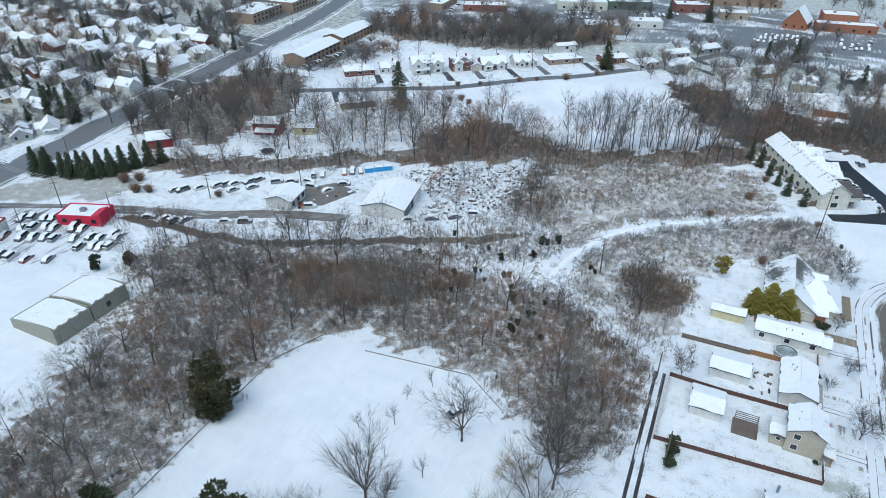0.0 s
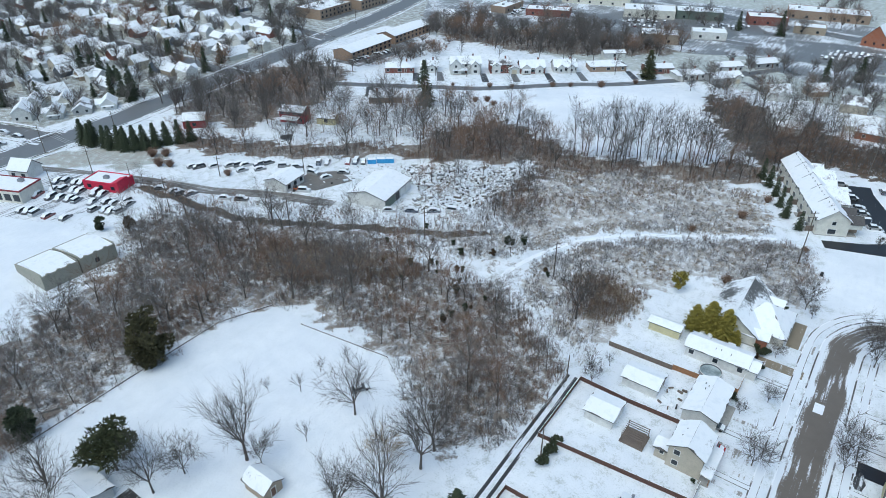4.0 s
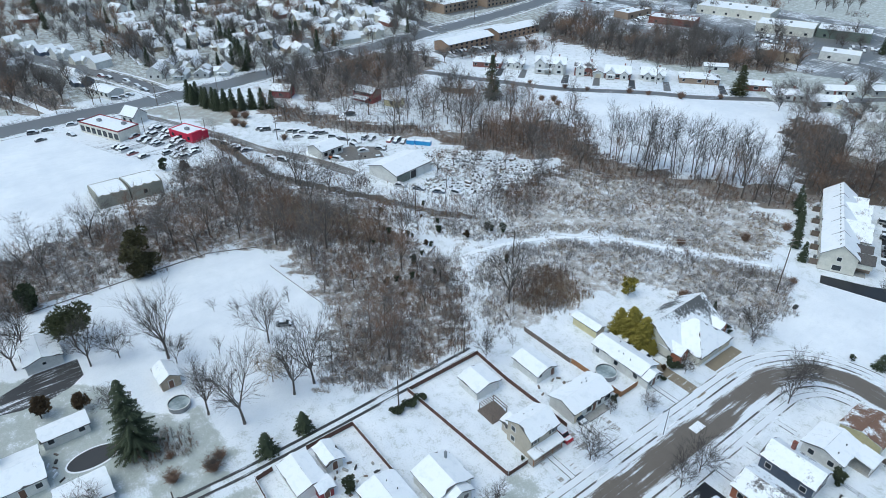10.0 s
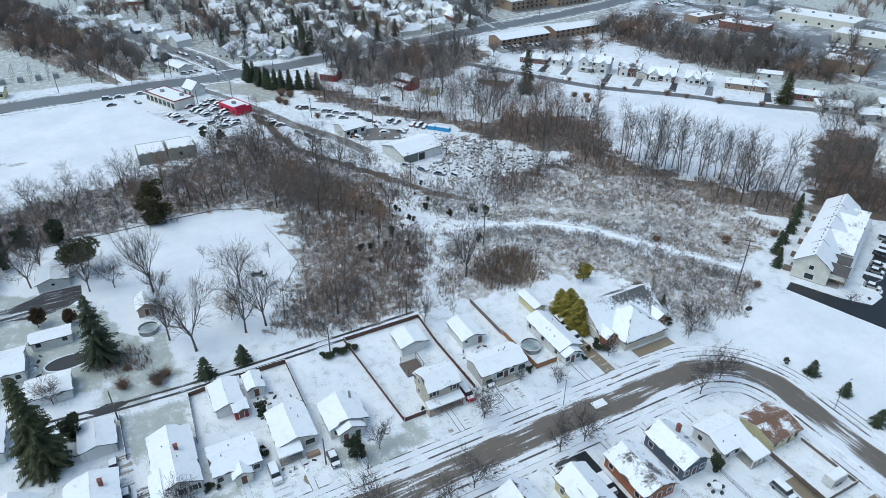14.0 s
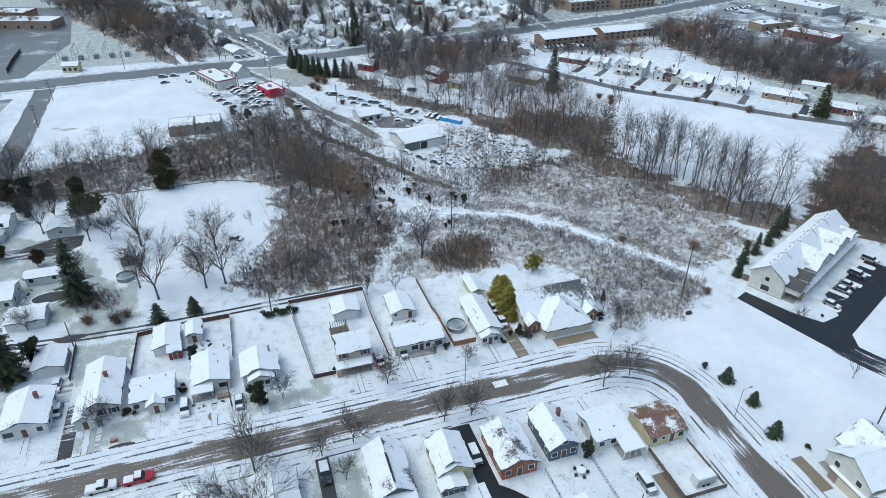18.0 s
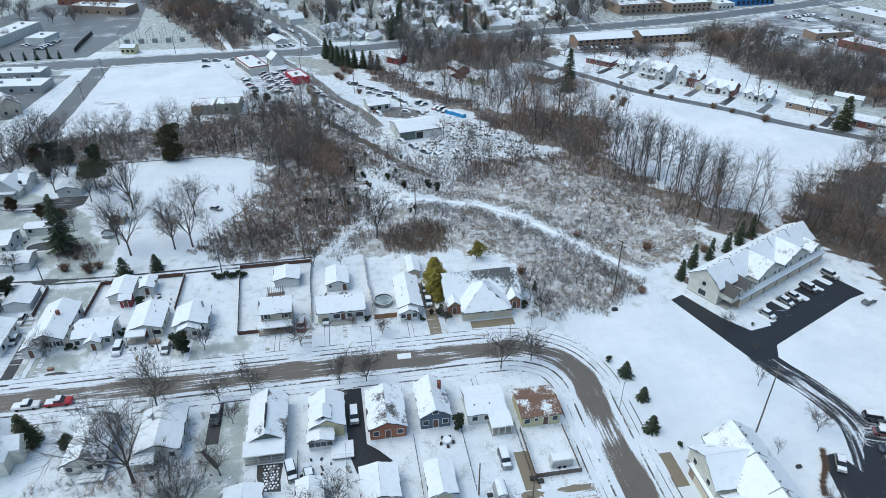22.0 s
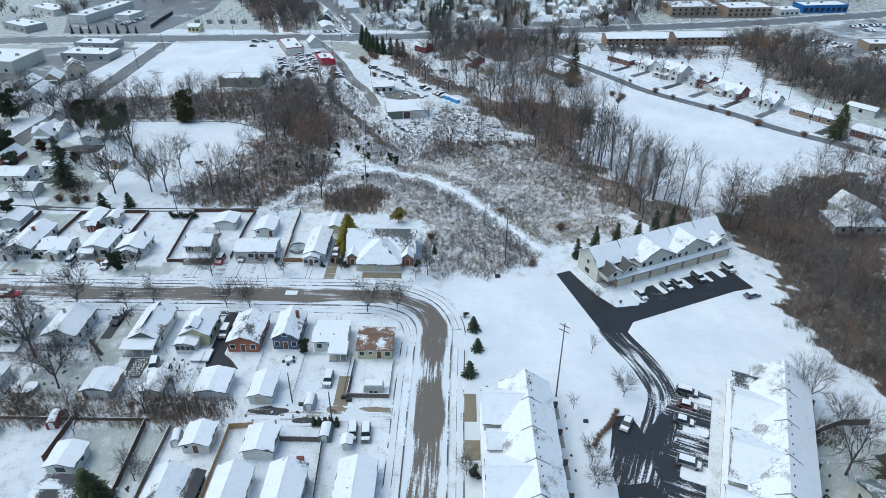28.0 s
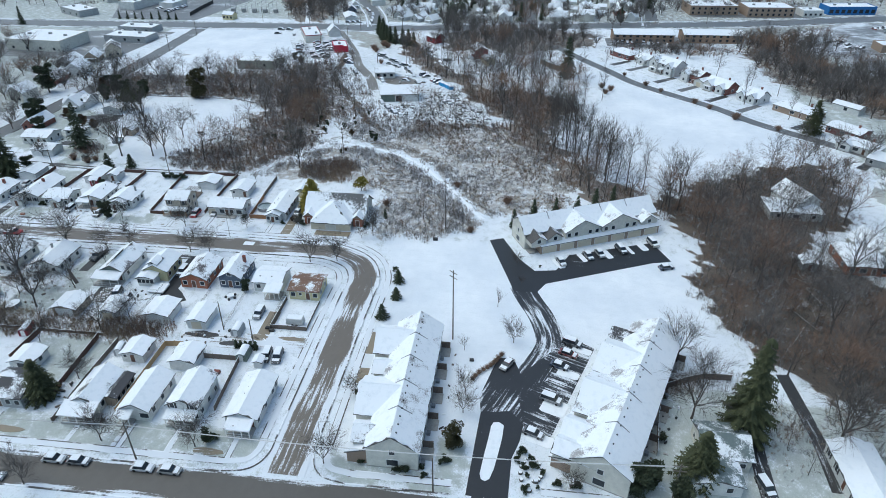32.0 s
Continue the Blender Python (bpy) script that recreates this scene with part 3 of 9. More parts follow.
def zone_at(x, y):
    """What covers the ground at the places x, y: weights of wood litter, scrub, lawn and dirt."""
    jx = x + 2.2 * np.sin(y * 0.45) + 1.3 * np.sin(y * 1.3 + x * 0.7)
    jy = y + 2.2 * np.sin(x * 0.4 + 1.0) + 1.3 * np.sin(x * 1.1 - y * 0.8)
    z = np.zeros((*np.shape(x), 4))
    for p, w in ((WOOD_WEST, 0.74), (WOOD_MID, 0.28), (BELT, 0.86), (BELT_YARD, 0.85), (WOOD_ROAD, 0.85), (WOOD_EAST, 1.0), (LOBE, 0.3), (WOOD_RAIL, 0.85), (WOOD_NORTH, 0.8), (SCRUB, 0.08), (BACK_BRUSH, 0.45)):
        z[..., 0] = np.maximum(z[..., 0], w * inside(p, jx, jy))
    for p, w in ((SCRUB, 0.7), (WOOD_MID, 0.68), (LOBE, 0.34), (WOOD_WEST, 0.5), (GAP, 0.55)):
        z[..., 1] = np.maximum(z[..., 1], w * inside(p, jx, jy))
    z[..., 1] = np.maximum(z[..., 1], 0.62 * inside([(-226, 112), (-221, 102), (-190, 119), (-180, 129), (-186, 142), (-214, 124)], jx, jy))
    lawn = np.full(np.shape(x), 0.56)
    for p, w in ((SNOW_FIELD, 0.05), (BIG_FIELD, 0.02), (HOME_FIELD, 0.22), (VACANT, 0.26), (VACANT_EAST, 0.2), (YARD, 0.62)):
        lawn = np.where(inside(p, x, y), w, lawn)
    lawn = np.where(inside([(-228, 113), (-222, 101), (-190, 119), (-178, 129), (-186, 142), (-214, 124)], jx, jy), 1.0, lawn)
    for p in THIN_YARDS:
        lawn = np.where(inside(p, jx * 0.3 + x * 0.7, jy * 0.3 + y * 0.7), 0.95, lawn)
    outer = (x < -250) | (y > 345) | (y < -12)
    z[..., 2] = np.where(outer, 0.92, lawn)
    z[..., 0] = np.maximum(z[..., 0], np.where(outer & (x < -245) & (y > 60), 0.56, np.where(outer, 0.4, 0.0)))
    z[..., 3] = np.where(near_line(RAIL_SIDE, x + 0.15 * (jx - x), y + 0.15 * (jy - y)) < 1.9, 0.8, 0.0) + 0.22 * inside(YARD, jx, jy) * (np.sin(x * 0.31) * np.sin(y * 0.27 + x * 0.1) > 0.25)
    z[..., 3] = np.maximum(z[..., 3], 0.66 * inside(WOOD_EAST, jx, jy))
    clear = np.minimum(near_line(PATH, x + 0.4 * np.sin(y), y), near_line(PATH_SIDE, jx, jy) + 0.8)
    clear = np.minimum(clear, np.maximum(near_line(TRACK, jx * 0.6 + x * 0.4, jy * 0.6 + y * 0.4) - 0.6, 0.5))
    keep = np.clip((clear + 0.1) / 1.4, 0, 1) * np.clip((np.hypot(jx + 38, jy - 145) - 3.5) / 3, 0, 1)
    drift = np.clip((np.hypot(jx + 60, (jy - 143) * 2.2) - 8) / 10, 0, 1)
    z[..., :2] *= (keep * (0.6 + 0.4 * drift))[..., None]
    return z


def make_ground():
    """One sheet: a fine grid over the place, and wide quads from there to the horizon."""
    xs = np.concatenate([[-3500, -1500, -800], np.arange(-540, -260, 5.0), np.arange(-260, 150, 2.0), np.arange(150, 200, 5.0), [260, 500, 1500, 3500]])
    ys = np.concatenate([[-3500, -1500, -600], np.arange(-200, -20, 5.0), np.arange(-20, 340, 2.0), np.arange(340, 600, 5.0), [800, 1500, 3500]])
    X, Y = np.meshgrid(xs, ys, indexing="ij")
    nx, ny = X.shape
    wild = zone_at(X, Y)
    Z = -0.02 + 0.10 * np.clip(wild[..., 0] + wild[..., 1], 0, 1) * (np.sin(X * 0.8 + 2 * np.sin(Y * 0.3)) * np.sin(Y * 0.7) - 1.0)
    i = np.arange(nx * ny).reshape(nx, ny)
    quads = np.stack([i[:-1, :-1], i[1:, :-1], i[1:, 1:], i[:-1, 1:]], -1).reshape(-1, 4)
    me = bpy.data.meshes.new("ground")
    me.from_pydata(np.stack([X, Y, Z], -1).reshape(-1, 3).tolist(), [], quads.tolist())
    col = me.color_attributes.new("zone", "FLOAT_COLOR", "POINT")
    col.data.foreach_set("color", wild.reshape(-1, 4).astype(np.float32).ravel())
    me.materials.append(M["ground"])
    tagged(new("ground", me), "snow-covered winter ground with thin grass and leaf litter showing through", "ground", kind="structure")


make_ground()


# ---- streets, kerbs, pavements and lots ----
def runs(line, skip):
    """The stretches of line that lie outside the rectangles of skip."""
    out, cur = [], []
    for p in line:
        if any(a < p.x < b and c < p.y < d for a, b, c, d in skip):
            if len(cur) > 1:
                out.append(cur)
            cur = []
        else:
            cur.append(p)
    return out + ([cur] if len(cur) > 1 else [])


def street(name, pts, width, material, label, kerbs=True, walks=(), step=3.0, z=0.03, verge=1.9, skip=()):
    h = width / 2
    ribbon(name, pts, h, -h, material, z, label, "road", step)
    line = smooth_line(pts, step)
    for s in (1, -1):
        for run in runs(line, [r[:4] for r in skip if r[4] in (s, 0)]):
            if kerbs:
                single("kerb", ribbon_geo(G(), run, s * h, s * (h + 0.3), -0.05, 0.15), "kerb", "wet grey concrete kerb along a street", "kerb", "structure")
            if s in walks:
                single("pavement", ribbon_geo(G(), run, s * (h + verge), s * (h + verge + 1.3), -0.05, 0.07), "walkway", "snow-dusted concrete pavement beside the street", "pavement", "structure")
                for o in (verge - 0.12, verge + 1.3):
                    single("trim", ribbon_geo(G(), run, s * (h + o), s * (h + o + 0.26), -0.05, 0.05), "kerb", "patchy dark edge along a snowy pavement", "trim", "structure")


def corner(pts, side):
    """A rounded street corner: its kerb and the pavement behind it."""
    line = smooth_line(pts, 0.8)
    single("kerb", ribbon_geo(G(), line, 0, side * 0.22, -0.05, 0.15), "kerb", "wet grey kerb round a street corner", "kerb", "structure")
    single("pavement", ribbon_geo(G(), line, side * 1.9, side * 3.2, -0.05, 0.072), "walkway", "snow-dusted pavement round a street corner", "pavement", "structure")


LOOP = [(44, -60), (44, 20), (44, 60), (44, 100), (44.1, 140), (44.2, 158), (45.0, 166), (49.5, 174), (57, 177.6), (66, 177.6), (80, 177.3), (100, 177.2), (124, 177.0)]
street("road", LOOP, 8.4, "road_brown", "brown wet residential street with snow left between its wheel tracks", True, (1, -1), 2.0, skip=((116.5, 140, 150, 200, 0),))
street("road", [(128.5, -80), (128.5, 60), (128.5, 120), (128.5, 180), (128.5, 260), (128.5, 330)], 7.4, "road_cross", "brown-grey wet street with a cleared surface", True, (1,), 2.0, 0.026, skip=((120, 140, 165.5, 188.5, 1), (120, 140, 209.5, 224, 1)))
corner([(116, 172.9), (119, 172.8), (122, 171.6), (123.9, 169.2), (124.7, 165)], -1)
corner([(116, 181.4), (119, 181.5), (122, 182.6), (123.9, 185), (124.7, 189)], 1)
street("road", [(-218, -160), (-222, -60), (-228, 20), (-231, 80), (-232, 125), (-240, 180), (-251, 240), (-261, 300), (-276, 380), (-305, 480), (-330, 560)], 15.0, "road_main", "wide grey wet main road", True, (1, -1), 8.0, 0.025)
street("road", [(60, -8), (-40, 4), (-90, 7), (-140, 8), (-205, 6), (-222, 5)], 8.6, "road_far", "wet side road between houses and a snow field", True, (), 6.0)
street("road", [(-236, 121), (-275, 110), (-340, 84), (-400, 57), (-500, 14)], 8.5, "road_far", "far residential street with wet asphalt", True, (1, -1), 8.0)
street("road", [(-243, 221), (-293, 221), (-345, 219), (-420, 217), (-520, 214)], 8.0, "road_far", "far residential street with wet asphalt", True, (1, -1), 8.0)
street("road", [(-296, 131), (-355, 132.5), (-395, 132.5), (-450, 132), (-520, 131)], 7.0, "road_far", "far residential street with wet asphalt", True, (1,), 8.0)
street("road", [(-258, 303), (-300, 307), (-350, 312), (-460, 320)], 8.0, "road_far", "far residential street with wet asphalt", True, (1,), 8.0)
street("road", [(-200, 236), (-172, 251), (-150, 264), (-128, 277), (-98, 306), (-80, 319), (-62, 338), (-40, 362), (-15, 400)], 5.6, "road_far", "narrow wet lane past a row of houses", False, (), 5.0)
street("road", [(-222, 98), (-195, 110), (-169, 121), (-145, 129), (-132, 136), (-118, 142), (-104, 146)], 5.0, "lane", "wet lane into a junkyard", False, (), 5.0)
street("road", [(-330, 505), (-218, 514), (-162, 516), (-97, 512), (-58, 501), (20, 486), (120, 470)], 11.0, "road_main", "wide grey wet road past far stores", True, (1,), 8.0, 0.05)
street("road", [(-300, 470), (-190, 462), (-140, 446), (-100, 440), (-40, 436)], 7.0, "road_far", "wet access road between far car parks", False, (), 8.0, 0.045)
ribbon("path", [(-241, 71), (-275, 61), (-340, 38), (-430, 5), (-520, -28)], 1.8, -1.8, "path", 0.05, "snowy railway bed between bare trees", "railway", 8.0)
ribbon("path", PATH[3:], 0.8, -0.8, "path", 0.04, "trodden snowy path through the scrub", "path", 2.0)
ribbon("road", [(-4, 30), (-2, 60), (-2.5, 98), (-3, 118)], 1.6, 0.9, "drive_wet", 0.03, "bare wheel track of a snowy back alley", "alley", 4.0)
ribbon("road", [(-4, 30), (-2, 60), (-2.5, 98), (-3, 118)], -0.2, -0.9, "drive_wet", 0.03, "half snowed-up wheel track of a back alley", "alley", 4.0)
sheet("parking", [(-128, 151), (-124, 146), (-116, 150), (-111, 163), (-121, 166), (-128, 158)], "lane", 0.03, "bare wet gravel of a junkyard's entrance", "parking lot")
sheet("drive", [(52, 124.8), (70, 125.2), (75, 126.5), (75, 130), (73, 133.5), (70, 131), (68, 128.8), (52, 128.6)], "drive_black", 0.034, "black wet drive between two houses", "drive")
# drive and lots of the terraces
ribbon("road", [(129, 216.5), (118, 216), (108, 217), (98, 220.5), (90, 224), (80, 228), (70, 226.5), (62, 223.2), (56, 221)], 3.3, -3.3, "road_tracks", 0.035, "black access drive with snowy wheel tracks", "road", 2.0)
sheet("parking", [(32.7, 211), (31, 215), (42, 220), (48, 224.5), (47, 230.5), (38.5, 234.5), (28.5, 259.5), (38.5, 263.5), (40, 258), (54, 227.5), (58.5, 225), (58.5, 219)], "road_black", 0.045, "black wet parking lot before a terrace", "parking lot")
sheet("parking", [(124.5, 211.8), (124.5, 219.6), (115, 220), (110.5, 221.5), (106, 222.2), (102.5, 219.5), (103.5, 213.2), (112, 212.6)], "road_black", 0.046, "black wet drive round a snowy island", "parking lot")
sheet("parking", [(106, 222.2), (102.5, 219.5), (103.5, 213.2), (99, 212.6), (86, 216), (85.6, 219.5), (91, 221.5), (84.5, 226.5), (88, 229), (94, 226), (98, 221)], "road_bays", 0.046, "black parking lot with tracked snow between two terraces", "parking lot", along=-24)
sheet("parking", [(106, 222), (112, 226.6), (104, 229.5), (92, 234), (80, 238.6), (76.5, 233), (84, 227), (92, 227.5), (98, 221)], "road_tracks", 0.040, "tracked parking bays with snow between them", "parking lot", along=66)
for x, y, w, d, a in ((43.4, 231.4, 2.2, 5.0, 25), (36.8, 245.6, 2.0, 4.6, 25), (33.6, 252.4, 1.2, 4.4, 25), (31.2, 256.4, 2.2, 4.6, 25), (39.4, 238.2, 1.6, 4.6, 25), (100.4, 228.6, 4.4, 5.4, -21), (89.6, 232.0, 2.4, 5, -21), (109.6, 225.6, 3.0, 5.4, -21), (81, 235.6, 2.0, 4.6, -21)):
    c, n = math.cos(radians(a)), math.sin(radians(a))
    q = [(u * d / 2, v * w / 2) for u, v in ((-1, -0.8), (-0.8, -1), (0.8, -1), (1, -0.7), (1, 0.7), (0.8, 1), (-0.8, 1), (-1, 0.8))]
    if a < 0:
        q = [(v, u) for u, v in q]
    sheet("snow_patch", [(x + c * u - n * v, y + n * u + c * v) for u, v in q], "snow", 0.09, "strip of old snow left in a parking bay", "snow patch")
sheet("island", [(106.2, 216), (106, 217.2), (106.8, 218.2), (110, 218), (114, 217.4), (118, 216.7), (120.4, 216), (121, 215.2), (120.6, 214.4), (119.4, 214.1), (115, 214.6), (110, 215.3), (107.2, 215.6)], "snow", 0.16, "snow-covered planted island in a drive", "traffic island")
for pts, lab in (([(-196, 392), (-150, 408), (-100, 402), (-64, 398), (-20, 420), (70, 412), (70, 520), (-60, 540), (-280, 540), (-284, 440), (-240, 372)], "wide grey snowy car park among far stores"), ([(-40, 400), (0, 380), (66, 384), (66, 408), (-20, 416)], "snowy car park behind far houses")):
    sheet("parking", pts, "lot_far", 0.02, lab, "parking lot")
# bare drives beside the houses
for x0, x1, y0, y1, m, lab in ((10, 38, 46.6, 49.4, "drive", "snowy concrete drive"), (21, 38.5, 49.43, 52.0, "drive_wet", "bare wet asphalt drive"), (14, 38.5, 146.5, 149.4, "drive_clear", "wet brown concrete drive"),
                               (33, 35.8, 157, 168, "drive_clear", "swept brown concrete apron"), (35.8, 39, 157, 160.5, "drive", "snowy concrete drive"), (35.8, 39, 164, 167.5, "drive", "snowy concrete drive"),
                               (27, 38.5, 115.0, 118, "drive", "snowy concrete drive"),
                               (27.5, 38.5, 71.8, 75, "drive", "snowy concrete drive"), (50, 63, 97, 99.6, "drive_wet", "bare black asphalt drive"), (75, 84, 157, 160, "drive_clear", "muddy brown drive"),
                               (80, 88, 183.5, 187.5, "drive_clear", "swept brown concrete drive"), (93, 98, 183.5, 188, "drive_clear", "swept brown concrete drive"), (84.5, 90, 139, 171, "drive", "snowy alley of gravel")):
    sheet("drive", [(x0, y0), (x1, y0), (x1, y1), (x0, y1)], m, 0.04, lab, "drive")
# front walks
for y in (43.5, 56.5, 67.6, 76.8, 89, 107.6, 111.8, 126, 142):
    sheet("path", [(29.4, y - 0.5), (38.2, y - 0.5), (38.2, y + 0.5), (29.4, y + 0.5)], "drive", 0.045, "snowy front walk to the street", "path")
for y in (88, 110, 121.5, 133.5, 143, 153.5):
    sheet("path", [(50.2, y - 0.5), (57, y - 0.5), (57, y + 0.5), (50.2, y + 0.5)], "drive", 0.045, "snowy front walk to the street", "path")
for y in (112.5, 131, 141, 152.5, 165):
    sheet("path", [(116.4, y - 0.5), (121.6, y - 0.5), (121.6, y + 0.5), (116.4, y + 0.5)], "drive", 0.045, "snowy front walk to the street", "path")
# far lots
sheet("parking", [(-214, 66), (-214, 100), (-178, 118), (-164, 100), (-170, 84)], "lot_snowy", 0.036, "grey car lot thinly covered with snow", "parking lot")
sheet("parking", [(-340, 330), (-290, 335), (-296, 420), (-335, 430), (-352, 390)], "lot_grey", 0.028, "grey wet car park of far shops", "parking lot")
sheet("parking", [(-20, 415), (70, 425), (70, 470), (40, 462), (5, 470), (-30, 462)], "lot_grey", 0.03, "blue-grey wet car park of a church", "parking lot")
sheet("parking", [(-160, 420), (-95, 412), (-40, 470), (-60, 500), (-140, 490)], "lot_grey", 0.03, "grey wet car park among far stores", "parking lot")
sheet("parking", [(-232, 330), (-200, 330), (-203, 268), (-222, 268)], "lot_grey", 0.028, "dark wet car park behind flats", "parking lot")
sheet("parking", [(-240, -70), (-240, -8), (-310, 4), (-420, -10), (-440, -60), (-330, -110)], "lot_grey", 0.03, "wide grey wet lot of a depot", "parking lot")
sheet("parking", [(-205, -50), (-205, -6), (-140, -12), (-140, -90), (-190, -110)], "lot_grey", 0.03, "grey wet lot round a warehouse", "parking lot")
sheet("drive", [(-56.8, 34), (-56.5, 43), (-50, 43), (-47.5, 40), (-46, 36), (-46, 30), (-49, 20), (-52, 14), (-55, 14), (-53, 26), (-55, 31)], "drive_wet", 0.03, "bare black asphalt yard before a garage", "drive")

# front walks, from the doors to the pavements
for x0, x1, y in ([(28.4, 36.5, v) for v in (43, 54.2, 67.6, 78.8, 89.2, 109.8, 121.6, 142)] + [(51.5, 56.2, v) for v in (87.4, 109.5, 119.8, 133.2, 143, 153.6, 164.4)] + [(115.2, 121.5, v) for v in (112.6, 142.2, 152.4, 164.9)]):
    sheet("front_walk", [(x0, y - 0.55), (x1, y - 0.55), (x1, y + 0.55), (x0, y + 0.55)], "walkway", 0.052, "snowy concrete walk to a front door", "path")
    for e in (-0.62, 0.5):
        sheet("trim", [(x0, y + e), (x1, y + e), (x1, y + e + 0.12), (x0, y + e + 0.12)], "kerb", 0.058, "patchy dark edge of a front walk", "trim")
# bare wet mud in the alley and beside the drives
random.seed(14)
for x, y, w, d, m in ((85.9, 143.6, 1.4, 4.4, "drive_wet"), (85.2, 157.8, 1.2, 2.6, "drive_clear"), (85.0, 166.2, 0.8, 3.8, "drive_clear"), (88.4, 152, 0.9, 3.0, "drive_wet"), (36.2, 61, 0.8, 2.4, "drive_wet"), (33.4, 78.4, 1.4, 0.8, "drive_clear"), (120.4, 160.5, 0.9, 3.2, "drive_clear"), (-3.6, 46, 1.2, 4.0, "drive_wet"), (37, 96, 0.7, 3.4, "drive_clear"), (119.6, 117, 1.0, 3.6, "drive_clear"), (52.8, 123.2, 1.0, 2.6, "drive_wet")):
    ring = [(x + w * (0.75 + 0.4 * random.random()) * math.cos(0.4488 * k), y + d * (0.75 + 0.4 * random.random()) * math.sin(0.4488 * k)) for k in range(14)]
    sheet("mud_patch", ring, m, 0.048, "bare wet patch of mud in the snow", "mud")
for x, y, w, d in ((-154.4, 24.3, 1.6, 3.6), (-157, 19.5, 0.9, 1.8), (-139, 43.2, 0.9, 1.9), (-129.8, 53.7, 0.8, 1.7), (-163, 22, 0.5, 1.4)):
    ring = [(x + w * (0.7 + 0.5 * random.random()) * math.cos(0.4488 * k), y + d * (0.7 + 0.5 * random.random()) * math.sin(0.4488 * k)) for k in range(14)]
    sheet("puddle", ring, "drive", 0.035, "grey half-frozen puddle in a snow field", "puddle")


# ---- trees and brush ----
def rnd(a, b):
    return a + (b - a) * random.random()


def bent(d, angle, spin):
    """The direction d turned away by angle, round it by spin."""
    d = Vector(d).normalized()
    a = d.orthogonal().normalized()
    a.rotate(Matrix.Rotation(spin, 3, d))
    return (d * math.cos(angle) + a * math.sin(angle)).normalized()


def grow(wood, twigs, p, d, length, r, level, spread, upward, twig_w):
    """A limb that forks; its last forks are twigs."""
    n = 4 if level > 1 else 3 if level else 2
    seg = length / n
    for k in range(n):
        d = (bent(d, rnd(0.04, 0.20), rnd(0, 6.28)) + Vector((0, 0, upward * 0.5))).normalized()
        q = p + d * seg
        r1 = r * (0.86 if k < n - 1 else 0.6)
        if r > 0.035:
            wood.tube(p, q, r, r1, 5 if r > 0.1 else 3)
        else:
            twigs.blade(p, q + d * seg * 0.6, max(r, twig_w))
        kids = 0 if level == 0 else (1 if k == 0 and level > 1 else 2)
        for _ in range(kids):
            e = bent(d, rnd(0.45, 0.95) * spread, rnd(0, 6.28))
            grow(wood, twigs, q, e, length * rnd(0.42, 0.62), r1 * 0.55, level - 1, spread, upward, twig_w)
        p, r = q, r1
    if level == 0:
        for _ in range(4):
            twigs.blade(p - d * seg * rnd(0, 1.5), p + bent(d, rnd(0.3, 0.8), rnd(0, 6.28)) * rnd(0.7, 1.5) * length, twig_w * 0.8)
    return p


def bare_tree_meshes(seed, height, limbs, spread=1.0, upward=0.10, fork=0.28, twig_w=0.018, levels=2):
    """A trunk that parts into a few long rising limbs, which fork into a rounded open crown."""
    random.seed(seed)
    wood, twigs = G(), G()
    p, d, r = Vector((0, 0, -0.15)), Vector((0, 0, 1)), height * 0.0185
    for k in range(3):
        d = (bent(d, rnd(0.02, 0.10), rnd(0, 6.28)) + Vector((0, 0, 0.3))).normalized()
        q = p + d * height * fork / 3
        wood.tube(p, q, r * (1.3 if k == 0 else 1), r * 0.93, 7)
        r *= 0.93
        p = q
    n = max(4, limbs // 2)
    for k in range(n):
        tilt = rnd(0.3, 0.85) * spread if k else 0.12
        grow(wood, twigs, p, bent(d, tilt, 6.28 * k / n + rnd(-0.4, 0.4)), height * (1 - fork) * rnd(0.62, 0.85), r * rnd(0.55, 0.75), levels, spread, upward, twig_w)
    return wood, twigs


def mast_tree_meshes(seed, height, limbs, spread, twig_w=0.02, low=0.35, reach=1.0, stout=1.0):
    """A forest tree: one straight trunk nearly to the top, with short rising limbs above."""
    random.seed(seed)
    wood, twigs = G(), G()
    p, d, r, n = Vector((0, 0, -0.15)), bent((0, 0, 1), 0.06, rnd(0, 6.28)), height * 0.0115 * stout, 9
    for k in range(n):
        d = (bent(d, rnd(0.02, 0.09), rnd(0, 6.28)) + Vector((0, 0, 0.2))).normalized()
        q = p + d * height * 0.86 / n
        wood.tube(p, q, r, r * 0.87, 5)
        r *= 0.87
        if (k + 1) / n > low:
            for _ in range(max(1, round(limbs / (n * (1 - low))))):
                grow(wood, twigs, q.lerp(p, rnd(0, 0.8)), bent(d, rnd(0.45, 0.95) * spread, rnd(0, 6.28)), height * rnd(0.13, 0.24) * reach, r * 0.5, 1, spread, 0.16, twig_w)
        p = q
    grow(wood, twigs, p, d, height * 0.16, r, 1, spread, 0.1, twig_w)
    return wood, twigs


def mast_maker(seed, height, limbs, spread, label, low=0.35):
    def make():
        w, t = mast_tree_meshes(seed, height, limbs, spread, 0.02, low)
        return proto("bare_tree", (("trunk", w, "bark"), ("crown", t, "twig_dark")), label, "tree", "bare trees")
    return make


def proto(name, parts, label, category, group=""):
    """A thing at the world's origin, to be copied; parts: (name, geometry, material)."""
    ob = thing(name, 0, 0, label, category, group)
    for n, g, m in parts:
        part(n, g, m, ob)
    return ob


